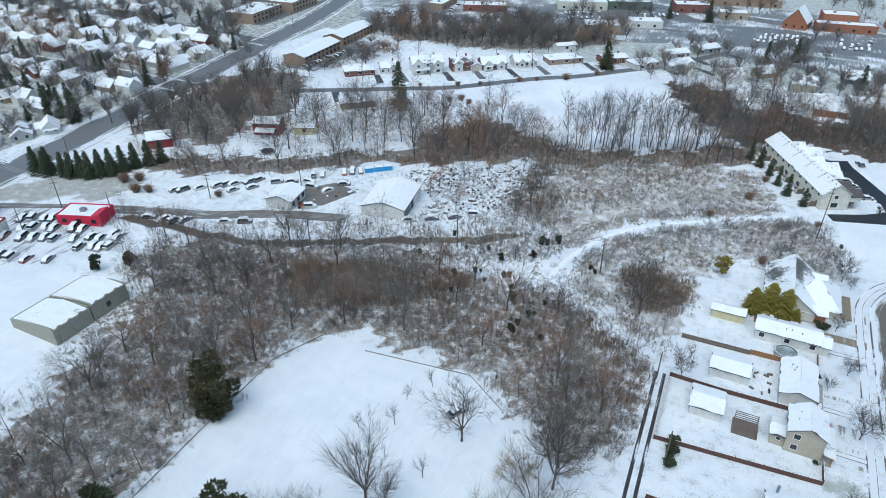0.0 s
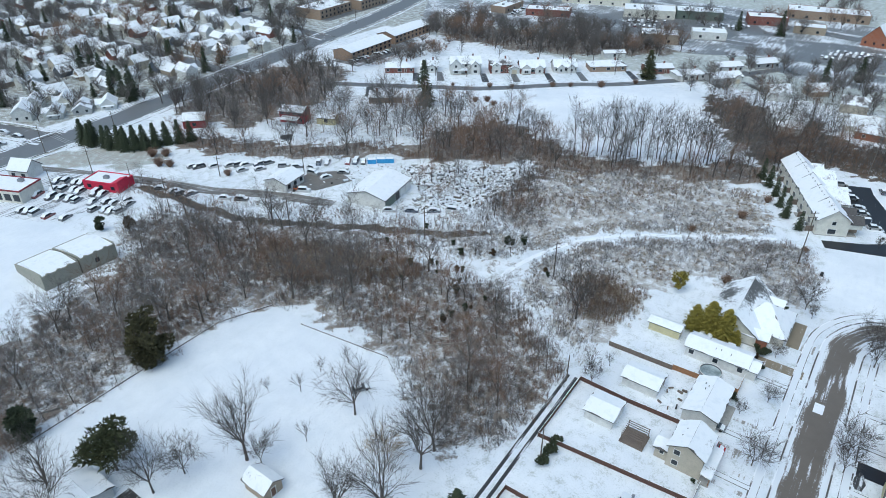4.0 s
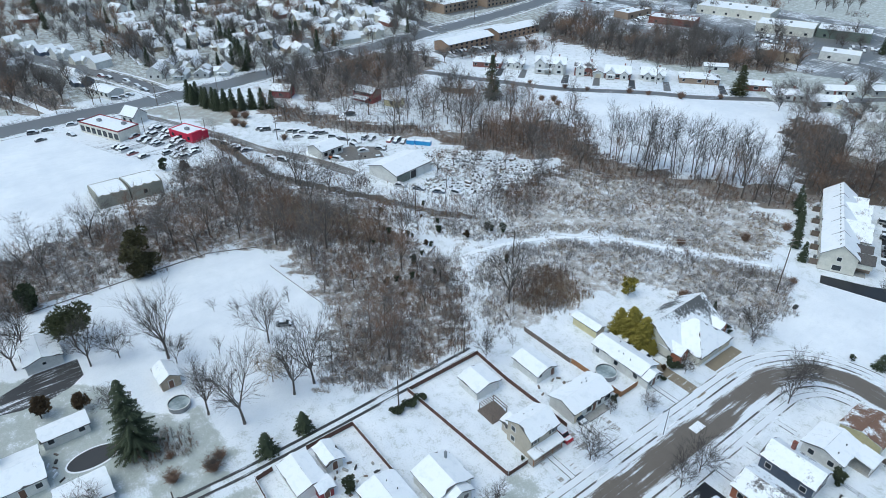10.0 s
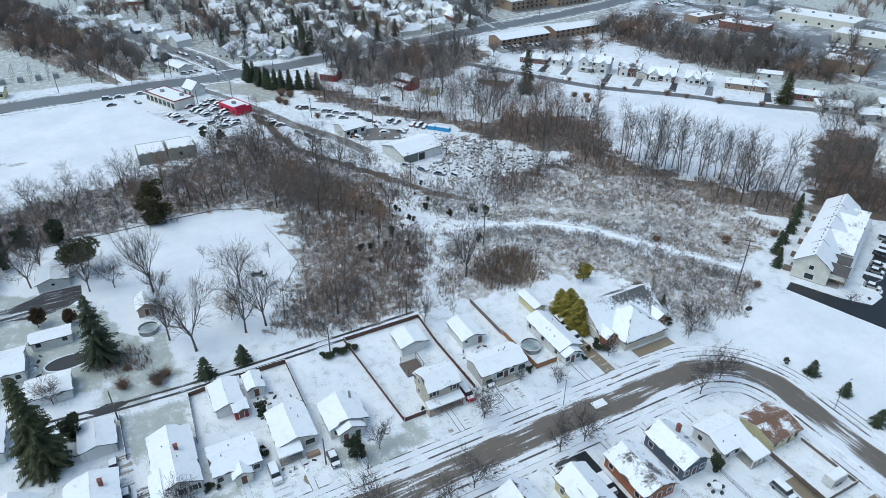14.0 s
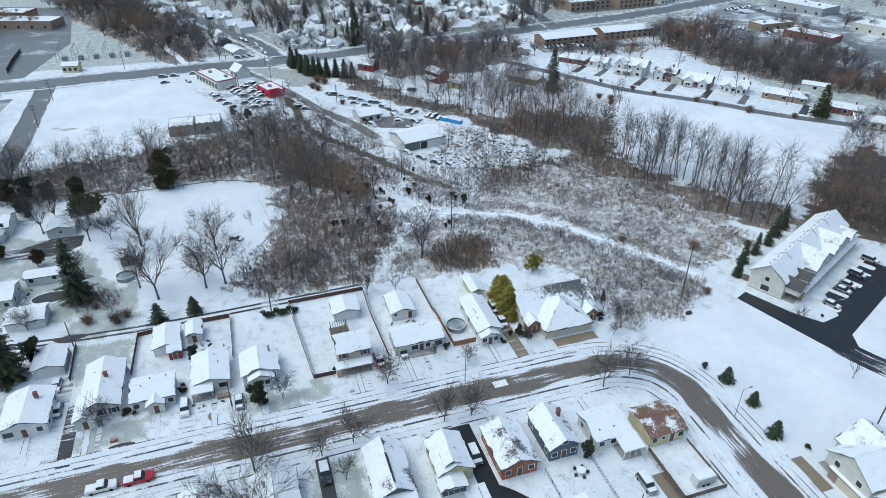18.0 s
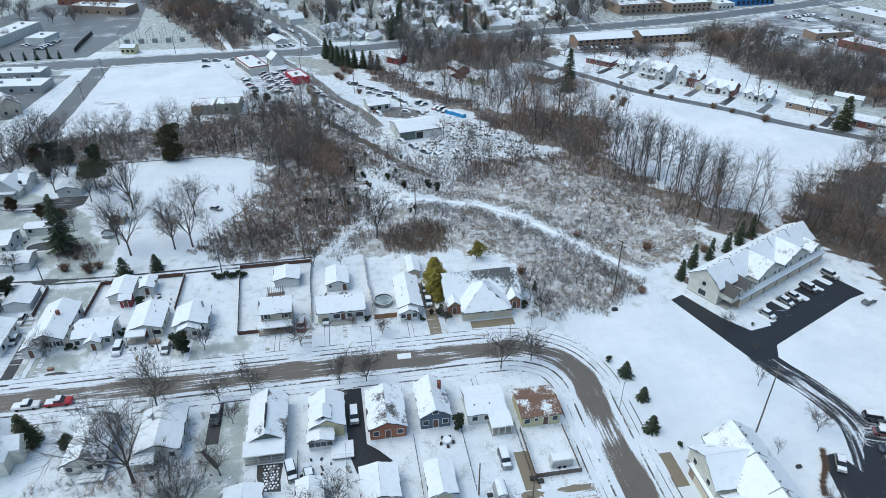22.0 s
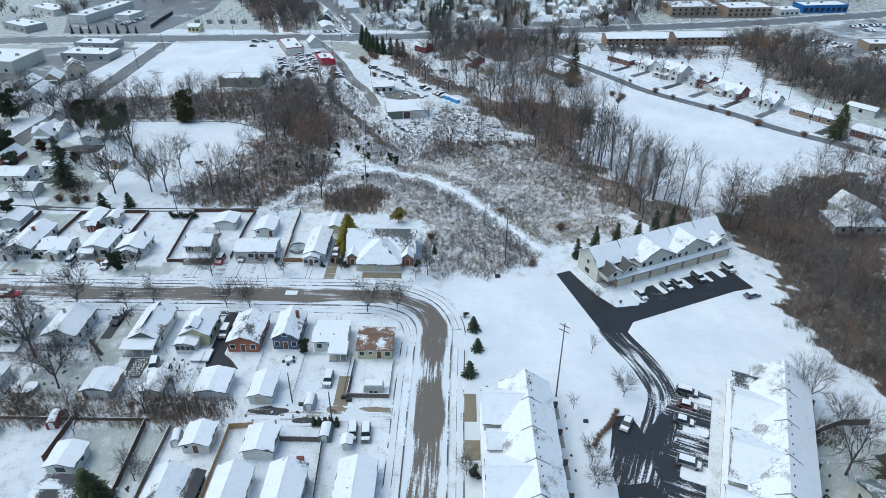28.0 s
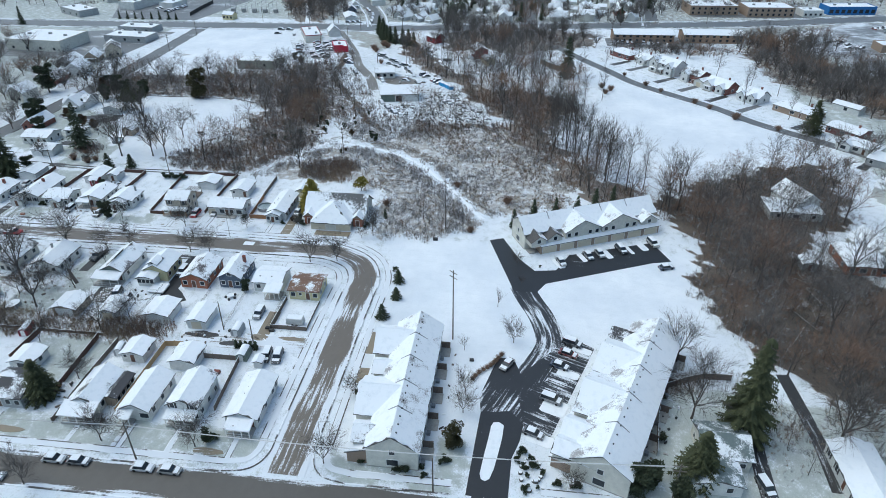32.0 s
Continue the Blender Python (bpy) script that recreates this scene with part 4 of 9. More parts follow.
class Stock:
    """Variants of a kind of thing, handed out in turn; the first of each is the one that was built."""

    def __init__(self, makers):
        self.makers, self.made, self.i = makers, [None] * len(makers), 0

    def put(self, x, y, turn=0.0, size=1.0, which=None, z=0.0, tilt=0.0):
        k = (self.i if which is None else which) % len(self.makers)
        self.i += 1
        m = pose(x, y, z, tilt, 0, turn) @ Matrix.Diagonal((size, size, size, 1))
        if self.made[k] is None:
            self.made[k] = self.makers[k]()
            self.made[k].matrix_basis = m
            return self.made[k]
        s = self.made[k].scale.copy()
        self.made[k].scale = (1, 1, 1)
        ob = copy_thing(self.made[k], m)
        self.made[k].scale = s
        return ob


def bare_maker(seed, height, limbs, spread, upward, twig="twig_dark", bark="bark", label="bare deciduous tree in winter", fork=0.28, twig_w=0.024, levels=2):
    def make():
        w, t = bare_tree_meshes(seed, height, limbs, spread, upward, fork, twig_w, levels)
        return proto("bare_tree", (("trunk", w, bark), ("crown", t, twig)), label, "tree", "bare trees")
    return make


BARE = Stock([bare_maker(11, 13, 14, 0.85, 0.12, label="tall bare deciduous tree with upright limbs"), bare_maker(12, 12, 13, 0.95, 0.06, label="bare deciduous tree with a wide crown"), bare_maker(13, 14, 13, 0.75, 0.16, label="tall slender bare deciduous tree"),
              bare_maker(14, 11, 14, 1.0, 0.04, label="bare spreading deciduous tree"), bare_maker(15, 13, 13, 0.8, 0.10, label="bare deciduous tree with a forked trunk"), bare_maker(16, 12, 12, 0.9, 0.1, label="bare deciduous tree with a fine crown")])
ROW = Stock([mast_maker(31, 15, 20, 0.9, "tall bare tree with upswept limbs in a row"), mast_maker(32, 14, 18, 0.8, "tall narrow bare tree in a row", 0.4), mast_maker(33, 15, 22, 1.0, "tall bare tree at a field's edge", 0.3)])
YARD_TREE = Stock([bare_maker(41, 7, 12, 0.9, 0.08, label="small bare street tree with a rounded crown", fork=0.22), bare_maker(42, 6.5, 13, 0.95, 0.06, label="small bare lawn tree with dense twigs", fork=0.2), bare_maker(43, 6, 10, 0.7, 0.14, label="young bare tree with upright twigs", fork=0.2)])
UPRIGHT = Stock([bare_maker(17, 15, 14, 0.55, 0.2, label="tall bare tree with steep forked limbs", fork=0.3)])
SAPLING = Stock([bare_maker(51, 5, 6, 0.7, 0.15, label="thin bare sapling standing in snow", levels=1), bare_maker(52, 4, 7, 0.8, 0.1, label="thin bare sapling with few twigs", levels=1)])


def spruce_geo(seed, h, r, droop=0.35, full=1.0, base=0.05, spray=0.55):
    """A conifer: whorls of boughs, each hung with small sprays, thinning to the tip."""
    random.seed(seed)
    trunk, g = G().tube((0, 0, -0.1), (0, 0, h * 0.97), h * 0.018, 0.02, 6), G()
    rings = int(h * 2.0) + 8
    for k in range(rings):
        u = base + (1 - base) * k / rings
        z, rr = h * u, r * (1 - u) ** 0.68 * rnd(0.75, 1.1) + 0.15
        for _ in range(int((4 + 6 * (1 - u)) * full) + 1):
            a = rnd(0, 6.28)
            L = rr * rnd(0.7, 1.15)
            out, side = Vector((math.cos(a), math.sin(a), 0)), Vector((-math.sin(a), math.cos(a), 0))
            root, tip = Vector((0, 0, z + rnd(-0.1, 0.2))), out * L + Vector((0, 0, z - droop * L + rnd(-0.1, 0.2)))
            trunk.tube(root, root.lerp(tip, 0.8), 0.03, 0.012, 3) if full < 0.8 else None
            m = max(2, int(L / 0.42))
            for s in range(m):
                c = root.lerp(tip, 0.18 + 0.82 * (s + 0.5) / m)
                d = (tip - root).normalized()
                w = spray * rnd(0.7, 1.25) * (1.1 - 0.45 * s / m)
                for sg in (1, -1):
                    i = len(g.v)
                    g.v += [tuple(c - d * 0.30 * w + Vector((0, 0, 0.05))), tuple(c + d * 0.42 * w), tuple(c + side * (sg * w) + d * 0.35 * w - Vector((0, 0, w * rnd(0.25, 0.7))))]
                    g.f.append((i, i + 1, i + 2))
            i = len(g.v)
            g.v += [tuple(tip - out * 0.4 + side * 0.18), tuple(tip - out * 0.4 - side * 0.18), tuple(tip + out * 0.25 - Vector((0, 0, 0.1)))]
            g.f.append((i, i + 1, i + 2))
    return trunk, g


def spruce_maker(seed, h, r, label, needles="needles", **kw):
    def make():
        a, b = spruce_geo(seed, h, r, **kw)
        return proto("conifer", (("trunk", a, "bark"), ("crown", b, needles)), label, "conifer tree", "conifers")
    return make


SPRUCE = Stock([spruce_maker(61, 11, 2.9, "dark green spruce standing in snow"), spruce_maker(62, 12, 3.1, "tall dark spruce with drooping boughs", droop=0.45), spruce_maker(63, 10, 2.8, "dense dark green spruce tree")])
SMALL_SPRUCE = Stock([spruce_maker(64, 5.4, 2.6, "small cone-shaped blue-green spruce on a snowy lawn", full=1.5, spray=0.4), spruce_maker(65, 5.0, 2.4, "small dense cone-shaped conifer on snow", full=1.5, spray=0.4)])
YOUNG_SPRUCE = Stock([spruce_maker(68, 2.4, 0.7, "narrow young spruce in a row", full=1.0, spray=0.25)])
ROW_SPRUCE = Stock([spruce_maker(69, 10.8, 3.3, "dense dark spruce in a row beside a main road", full=1.7, spray=0.6, base=0.02), spruce_maker(70, 10.2, 3.1, "dark spruce with a pointed tip in a row", full=1.6, spray=0.6, base=0.02)])
GAP_SPRUCE = Stock([spruce_maker(66, 19, 5.4, "big open spruce with long drooping branches", droop=0.22, full=0.95, base=0.08, spray=0.62), spruce_maker(67, 22, 5.2, "big dark conifer with ragged boughs", "needles_pine", droop=0.3, full=0.9, base=0.06, spray=0.75)])


def clump_geo(g, c, r, n, size, flat=0.8):
    """Tufts of needles or leaves filling an uneven ball."""
    for _ in range(n):
        d = Vector((rnd(-1, 1), rnd(-1, 1), rnd(-1, 1)))
        d = d.normalized() * rnd(0.55, 1.08) ** 0.6
        p = Vector(c) + Vector((d.x * r, d.y * r, d.z * r * flat))
        a, b = d.orthogonal().normalized(), Vector((rnd(-1, 1), rnd(-1, 1), rnd(-0.2, 1))).normalized()
        s = size * rnd(0.6, 1.3)
        i = len(g.v)
        g.v += [tuple(p - a * s * 0.5), tuple(p + a * s * 0.5), tuple(p + (b + d * 0.6) * s)]
        g.f.append((i, i + 1, i + 2))


def clump_tree_maker(seed, h, r, n_clumps, label, needles, size=0.5, per=150, lean=0.0, low=0.35, name="evergreen_tree"):
    def make():
        random.seed(seed)
        wood, g = G(), G()
        top = Vector((lean, 0, h * 0.85))
        wood.tube((0, 0, -0.1), top, h * 0.028, h * 0.01, 6)
        for _ in range(n_clumps):
            u = rnd(low, 1.0)
            a, q = rnd(0, 6.28), r * rnd(0.15, 0.85) * (1.15 - 0.7 * abs(u - 0.55))
            c = Vector((lean * u + math.cos(a) * q, math.sin(a) * q, h * u))
            wood.tube(top * (u * 0.75), c, h * 0.008, 0.015, 3)
            clump_geo(g, c, r * rnd(0.26, 0.42), per, size, 0.7)
        return proto(name, (("trunk", wood, "bark"), ("crown", g, needles)), label, "evergreen tree", "evergreens")
    return make


OLIVE = Stock([spruce_maker(79, 7.4, 2.9, "dense olive-green evergreen beside a house", "needles_olive", droop=-0.2, full=2.2, spray=0.5, base=0.02), clump_tree_maker(72, 6.5, 2.6, 10, "small olive-green pine at the scrub's edge", "needles_olive", 0.5, 130)])
CONE = Stock([spruce_maker(80, 10, 3.7, "dense dark cone-shaped evergreen beside a house", "needles_pine", droop=0.1, full=2.0, base=0.02, spray=0.5), clump_tree_maker(83, 11.5, 4.0, 46, "dense rounded brown-green evergreen at a field's edge", "needles_cedar", 0.5, 150, low=0.05)])
PINE = Stock([clump_tree_maker(73, 9, 5.6, 20, "spreading pine with an open rounded crown", "needles_pine", 0.55, 200, 1.0, 0.55)])
BIG_CEDAR = Stock([clump_tree_maker(78, 13, 4.2, 44, "big dense dark conifer beside a house", "needles", 0.5, 190, low=0.06)])
CEDAR = Stock([clump_tree_maker(74, 7, 2.8, 15, "dark bushy cedar at the wood's edge", "needles", 0.5, 200, low=0.12), clump_tree_maker(75, 6.5, 2.6, 14, "bushy brown-green cedar in winter", "needles_brown", 0.5, 200, low=0.12)])
BUSH = Stock([clump_tree_maker(76, 1.9, 1.4, 9, "rounded dark green evergreen bush", "needles", 0.32, 130, low=0.2, name="evergreen_bush"), clump_tree_maker(77, 1.2, 0.9, 7, "low rounded evergreen shrub", "needles", 0.24, 90, low=0.2, name="evergreen_bush")])


def brush_geo(gs, x, y, h, r, n, kind):
    """One leafless bush: stems fanning from its root."""
    g = gs[kind]
    for _ in range(n):
        a, l = rnd(0, 6.28), rnd(0.1, 1.0)
        p = Vector((x + rnd(-0.25, 0.25) * r, y + rnd(-0.25, 0.25) * r, -0.1))
        q = Vector((x + math.cos(a) * r * l, y + math.sin(a) * r * l, h * rnd(0.5, 0.95)))
        g.blade(p, q, rnd(0.016, 0.026))
        for _ in range(3):
            # fine twigs in all directions, thickest in the outer half
            m = p.lerp(q, rnd(0.35, 0.95))
            g.blade(m, m + Vector((rnd(-0.6, 0.6) * r, rnd(-0.6, 0.6) * r, rnd(-0.12, 0.38) * h)), 0.022)


TWIGS = ("twig", "twig_red", "twig_tan", "twig_snow")


def thicket_mesh(seed, size, bushes, saplings, kinds, tall, low=1.0, high=2.6):
    """A patch of undergrowth in grey, red-brown, tan and snow-dusted twigs."""
    random.seed(seed)
    gs = [G() for _ in TWIGS]
    for _ in range(bushes):
        brush_geo(gs, rnd(-size, size), rnd(-size, size), rnd(low, high), rnd(0.8, 1.8), random.randint(9, 14), random.choice(kinds))
    for _ in range(saplings):
        x, y, h = rnd(-size, size), rnd(-size, size), rnd(0.6, 1.0) * tall
        g = gs[random.choice((0, 0, 1))]
        p, d = Vector((x, y, -0.1)), bent((0, 0, 1), rnd(0, 0.14), rnd(0, 6.28))
        g.tube(p, p + d * h * 0.6, 0.04, 0.025, 3)
        g.blade(p + d * h * 0.55, p + d * h, 0.035)
        for _ in range(11):
            b = p + d * h * rnd(0.25, 0.9)
            e = bent(d, rnd(0.3, 0.7), rnd(0, 6.28)) * h * rnd(0.14, 0.3)
            g.blade(b, b + e, 0.03)
            for _ in range(2):
                c = b + e * rnd(0.3, 0.8)
                g.blade(c, c + bent(e, rnd(0.3, 0.9), rnd(0, 6.28)) * e.length * 0.6, 0.022)
    return joined("thicket", [(g, m) for g, m in zip(gs, TWIGS) if g.v])


THICKETS = {}
for key, args in dict(wood=(9, 64, 8, (0, 0, 3, 0, 1), 5.0, 0.8, 2.6), red=(9, 62, 6, (1, 1, 1, 0), 5.0, 1.0, 2.8), mid=(9, 56, 5, (0, 3, 3, 1, 2), 3.6, 0.7, 2.0), scrub=(9, 70, 0, (2, 2, 3, 3), 2.4, 0.35, 1.0), low=(9, 26, 1, (3, 3, 2), 2.5, 0.5, 1.2), reed=(9, 110, 0, (2, 2, 1), 2.5, 1.0, 2.2), dusted=(9, 60, 5, (3, 3, 3, 0), 3.2, 0.6, 1.7)).items():
    THICKETS[key] = [thicket_mesh(100 + k + 10 * len(THICKETS), *args) for k in range(3)]


def tree_mesh(seed, height, limbs, spread, upward, twig="twig", fork=0.28, levels=2, bark="bark", w=0.022):
    wood, t = bare_tree_meshes(seed, height, limbs, spread, upward, fork, w, levels)
    return joined("bare_tree", [(wood, bark), (t, twig)])


WILD = [tree_mesh(401, 12, 8, 0.9, 0.10), tree_mesh(403, 10, 9, 1.0, 0.08), tree_mesh(404, 11, 8, 0.9, 0.1, "twig_red")]
for k in range(4):
    w, t = mast_tree_meshes(420 + k, 11.5 - k % 2, 16, 1.1, 0.022, 0.2, 1.45, 0.8)
    WILD.append(joined("bare_tree", [(w, "bark_pale" if k == 3 else "bark"), (t, "twig_red" if k == 1 else "twig")]))


def grove_mesh(seed, twig, count=3):
    """A few far trees of unlike height standing apart, as one mesh."""
    wood, twigs = G(), G()
    for k in range(count):
        w, t = bare_tree_meshes(seed + k, (13, 10, 11.5, 8.5, 12, 9.5, 7.5)[k] * (1.0 if count == 3 else 0.82), 22 if count == 3 else 18, 0.8, 0.13, 0.25, 0.045 if count == 3 else 0.06, 1)
        random.seed(seed * 3 + k)
        a, r = 6.283 * k / count + rnd(-0.5, 0.5), rnd(5.5, 10) if count == 3 else (rnd(10, 17) if k else 2.0)
        for src, dst in ((w, wood), (t, twigs)):
            n = len(dst.v)
            dst.v += [(p[0] + r * math.cos(a), p[1] + r * math.sin(a), p[2]) for p in src.v]
            dst.f += [tuple(i + n for i in f) for f in src.f]
    return joined("bare_tree", [(wood, "bark"), (twigs, twig)])


FAR_WILD = [grove_mesh(411 + 3 * k, ("twig", "twig", "twig_red", "twig", "twig")[k]) for k in range(5)]
STREET_GROVES = [grove_mesh(441 + 7 * k, ("twig", "twig", "twig_red", "twig")[k], 7) for k in range(4)]


def scatter(pts, gap, seed, jitter=0.45):
    """Places on a shaken grid inside the polygon pts."""
    random.seed(seed)
    xs, ys = [p[0] for p in pts], [p[1] for p in pts]
    out, row = [], 0
    y = min(ys)
    while y < max(ys):
        x = min(xs) + (gap / 2 if row % 2 else 0)
        while x < max(xs):
            px, py = x + rnd(-jitter, jitter) * gap, y + rnd(-jitter, jitter) * gap
            if inside(pts, np.array(px), np.array(py)):
                out.append((px, py))
            x += gap
        y += gap * 0.87
        row += 1
    return out


def undergrowth(pts, kinds, gap, seed, label, trees=0.0, size=(0.6, 1.0), far=False, open_ground=0.0, patch=0.8):
    """A wood as one thing: patches of brush and, at the spacing trees, wild trees."""
    ox, oy = pts[0]
    top = thing("undergrowth", ox, oy, label, "undergrowth", kind="stuff")

    def add(me, x, y, s):
        ob = new("brush" if me.name.startswith("thicket") else "tree", me)
        ob.parent = top
        ob.matrix_basis = pose(x - ox, y - oy, 0, 0, 0, rnd(0, 360)) @ Matrix.Diagonal((*s, 1))

    for x, y in scatter(pts, gap, seed):
        room = min(near_line(PATH, np.array(x), np.array(y)) - 0.4, math.hypot(x + 38, y - 145) - 3.5, near_line(TRACK, np.array(x), np.array(y)) - 0.6)
        if room < 1.5 or open_ground and math.sin(x * 0.16 + 1.3 * math.sin(y * 0.11)) * math.sin(y * 0.19 + x * 0.05) > 1 - open_ground:
            continue
        rim = float(near_line(pts + pts[:1], np.array(x), np.array(y)))
        w = min(patch, room / 8.0, max(0.26, (rim + 1.5) / 8.0))
        add(random.choice(THICKETS[random.choice(kinds)]), x, y, (w, w, rnd(0.75, 1.15)))
    edge = near_line(PATH, *np.array(pts).T).min() < 8
    for x, y in scatter(pts, 2.8, seed + 2) if edge else ():
        # small clumps right up to the path
        d = near_line(PATH, np.array(x), np.array(y))
        if 2.4 < d < 7 and math.hypot(x + 38, y - 145) > 5.5 and near_line(TRACK, np.array(x), np.array(y)) > 2:
            w = min(0.24, (d - 1.3) / 8)
            add(random.choice(THICKETS[random.choice(kinds)]), x, y, (w, w, rnd(0.6, 1.0)))
    if trees:
        for x, y in scatter(pts, trees * {"wide": 2.65, True: 1.73, False: 1.0}[far], seed + 1):
            if near_line(PATH, np.array(x), np.array(y)) > 4 and math.hypot(x + 38, y - 144) > 8 and near_line(TRACK, np.array(x), np.array(y)) > 6:
                k = rnd(*size)
                add(random.choice(STREET_GROVES if far == "wide" else FAR_WILD if far else WILD), x, y, (1, 1, k) if far else (k, k, k))
    return top


# ---- houses ----
def slab(name, pts, thick, lift, material, parent, shrink=0.0, label="", uneven=0.0, ragged=False):
    """A roof slope: the polygon pts lifted, with thickness, drawn in towards its middle by shrink metres."""
    c = sum((Vector(p) for p in pts), Vector()) / len(pts)
    out = []
    if ragged:
        # a snow edge that wavers along the eaves
        fine = []
        for p, q in zip(pts, list(pts[1:]) + [pts[0]]):
            p, q = Vector(p), Vector(q)
            n = max(1, int((q - p).length / 0.9))
            fine += [p.lerp(q, k / n) for k in range(n)]
        top = max(p[2] for p in pts) - 0.05
        for p in fine:
            if p.z > top:
                continue
            d = p - c
            p += (-d.normalized()) * (random.gauss(-0.02, 0.07) if random.random() < 0.9 else random.uniform(0.15, 0.5))
        pts = fine
    for p in pts:
        d = Vector(p) - c
        q = c + d * max(0.1, 1 - shrink / max(d.length, 0.1)) + Vector((0, 0, lift + random.uniform(-uneven, uneven)))
        out.append(tuple(q))
    return part(name, G().prism(out, (0, 0, thick)), material, parent, label)


def slopes(x0, x1, y0, y1, h, ridge, rise, o=0.4, hip=0.0):
    """The slopes of a gable (or, with hip > 0, hipped) roof over a rectangle."""
    if ridge == "x":
        return [[(b, a, z) for a, b, z in s] for s in slopes(y0, y1, x0, x1, h, "y", rise, o, hip)]
    cx, k = (x0 + x1) / 2, rise / ((x1 - x0) / 2)
    e, t = h - o * k, h + rise
    r0, r1 = (y0 - o, y1 + o) if not hip else (y0 + hip, y1 - hip)
    s = [[(x0 - o, y0 - o, e), (cx, r0, t), (cx, r1, t), (x0 - o, y1 + o, e)], [(x1 + o, y1 + o, e), (cx, r1, t), (cx, r0, t), (x1 + o, y0 - o, e)]]
    if hip:
        s += [[(x1 + o, y0 - o, e), (cx, r0, t), (x0 - o, y0 - o, e)], [(x0 - o, y1 + o, e), (cx, r1, t), (x1 + o, y1 + o, e)]]
    return s


def opening(parent, face, x0, x1, y0, y1, u, z, w, h, kind):
    """A window, door or garage door on one face of a block; u is the place along the face from its lower end."""
    def slot(g, a, b, z0, z1, d0, d1):
        if face == "+x":
            g.box(x1 + d0, x1 + d1, y0 + a, y0 + b, z0, z1)
        elif face == "-x":
            g.box(x0 - d1, x0 - d0, y0 + a, y0 + b, z0, z1)
        elif face == "+y":
            g.box(x0 + a, x0 + b, y1 + d0, y1 + d1, z0, z1)
        else:
            g.box(x0 + a, x0 + b, y0 - d1, y0 - d0, z0, z1)
        return g
    def place(q, zz, d):
        return {"+x": (x1 + d, y0 + q, zz), "-x": (x0 - d, y0 + q, zz), "+y": (x0 + q, y1 + d, zz), "-y": (x0 + q, y0 - d, zz)}[face]

    a, b = u - w / 2, u + w / 2
    ring = ring_of(place, a, b, z, z + h, 0.10, -0.02, 0.07)
    if kind in ("window", "shutters"):
        win = part("window", ring, "trim", parent)
        part("pane", slot(G(), a, b, z, z + h, 0.0, 0.03), "glass", win)
        if kind == "shutters":
            for s in (a - 0.55, b + 0.1):
                part("shutter", slot(G(), s, s + 0.45, z - 0.05, z + h + 0.05, 0.0, 0.05), "dark", win)
    elif kind == "door":
        d = part("door", ring, "trim", parent)
        part("door_leaf", slot(G(), a, b, z, z + h, 0.0, 0.04), "door_brown", d)
    else:
        d = part("garage_door", ring, "trim", parent)
        for k in range(4):
            part("panel", slot(G(), a, b, z + h * k / 4 + 0.015, z + h * (k + 1) / 4 - 0.015, 0.0, 0.04), "garage" if kind == "garage" else "garage_white", d)


SPEC = {"W": (1.1, 1.2, 1.0, "window"), "B": (1.9, 1.3, 0.9, "window"), "w": (0.75, 0.7, 1.45, "window"), "S": (0.9, 1.35, 0.95, "shutters"), "D": (1.0, 2.1, 0.15, "door"),
        "G": (2.6, 2.2, 0.05, "garage"), "H": (4.6, 2.2, 0.05, "garage"), "K": (4.4, 2.2, 0.05, "garage_white"), "L": (2.2, 1.6, 0.7, "window")}


def wing(parent, x0, x1, y0, y1, h, ridge, rise, wall="white", roof="roof_snow", z0=0.0, faces=None, o=0.4, hip=0.0, gable=None, storey=2.7, snow=0.12, bare=()):
    """A block with walls and a snow-covered roof. faces: what each side shows, storey by storey, such as {"+x": ["WDW", "WW"]}. bare: slopes by number without snow."""
    if h < 4.5 and rise < 2.6 and z0 == 0:
        rise *= 0.8
    t = 0.18
    for a, b, c, d in ((x0, x1, y0, y0 + t), (x0, x1, y1 - t, y1), (x0, x0 + t, y0 + t, y1 - t), (x1 - t, x1, y0 + t, y1 - t)):
        part("wall", G().box(a, b, c, d, z0 - 0.1, h), wall, parent)
    if not hip:
        for s in (0, 1):
            if ridge == "y":
                y = (y0, y1 - t)[s]
                part("gable", G().prism([(x0, y, h), (x1, y, h), ((x0 + x1) / 2, y, h + rise)], (0, t, 0)), gable or wall, parent)
            else:
                x = (x0, x1 - t)[s]
                part("gable", G().prism([(x, y0, h), (x, y1, h), (x, (y0 + y1) / 2, h + rise)], (t, 0, 0)), gable or wall, parent)
    for n, s in enumerate(slopes(x0, x1, y0, y1, h, ridge, rise, o, hip)):
        slab("roof_slope", s, 0.14, 0.02, "shingle" if roof != "roof_brown" else roof, parent)
        if n not in bare:
            slab("snow_layer", s, snow, 0.165, roof, parent, 0.03, uneven=0.012, ragged=True)
    for face, rows in (faces or {}).items():
        run = (y1 - y0) if face[1] == "x" else (x1 - x0)
        for k, row in enumerate(rows):
            for i, ch in enumerate(row):
                if ch in SPEC:
                    w, hh, z, kind = SPEC[ch]
                    opening(parent, face, x0, x1, y0, y1, run * (i + 0.5) / len(row), z0 + z + k * storey, w, hh, kind)


def chimney(parent, x, y, z0, z1, material="brick_red", s=0.35):
    part("chimney", G().box(x - s, x + s, y - s, y + s, z0, z1).box(x - s - .06, x + s + .06, y - s - .06, y + s + .06, z1, z1 + 0.12), material, parent)


def vents(parent, pts, r=0.09, h=0.45):
    for x, y, z in pts:
        part("roof_vent", G().tube((x, y, z), (x, y, z + h), r, r, 6, True), "dark", parent)


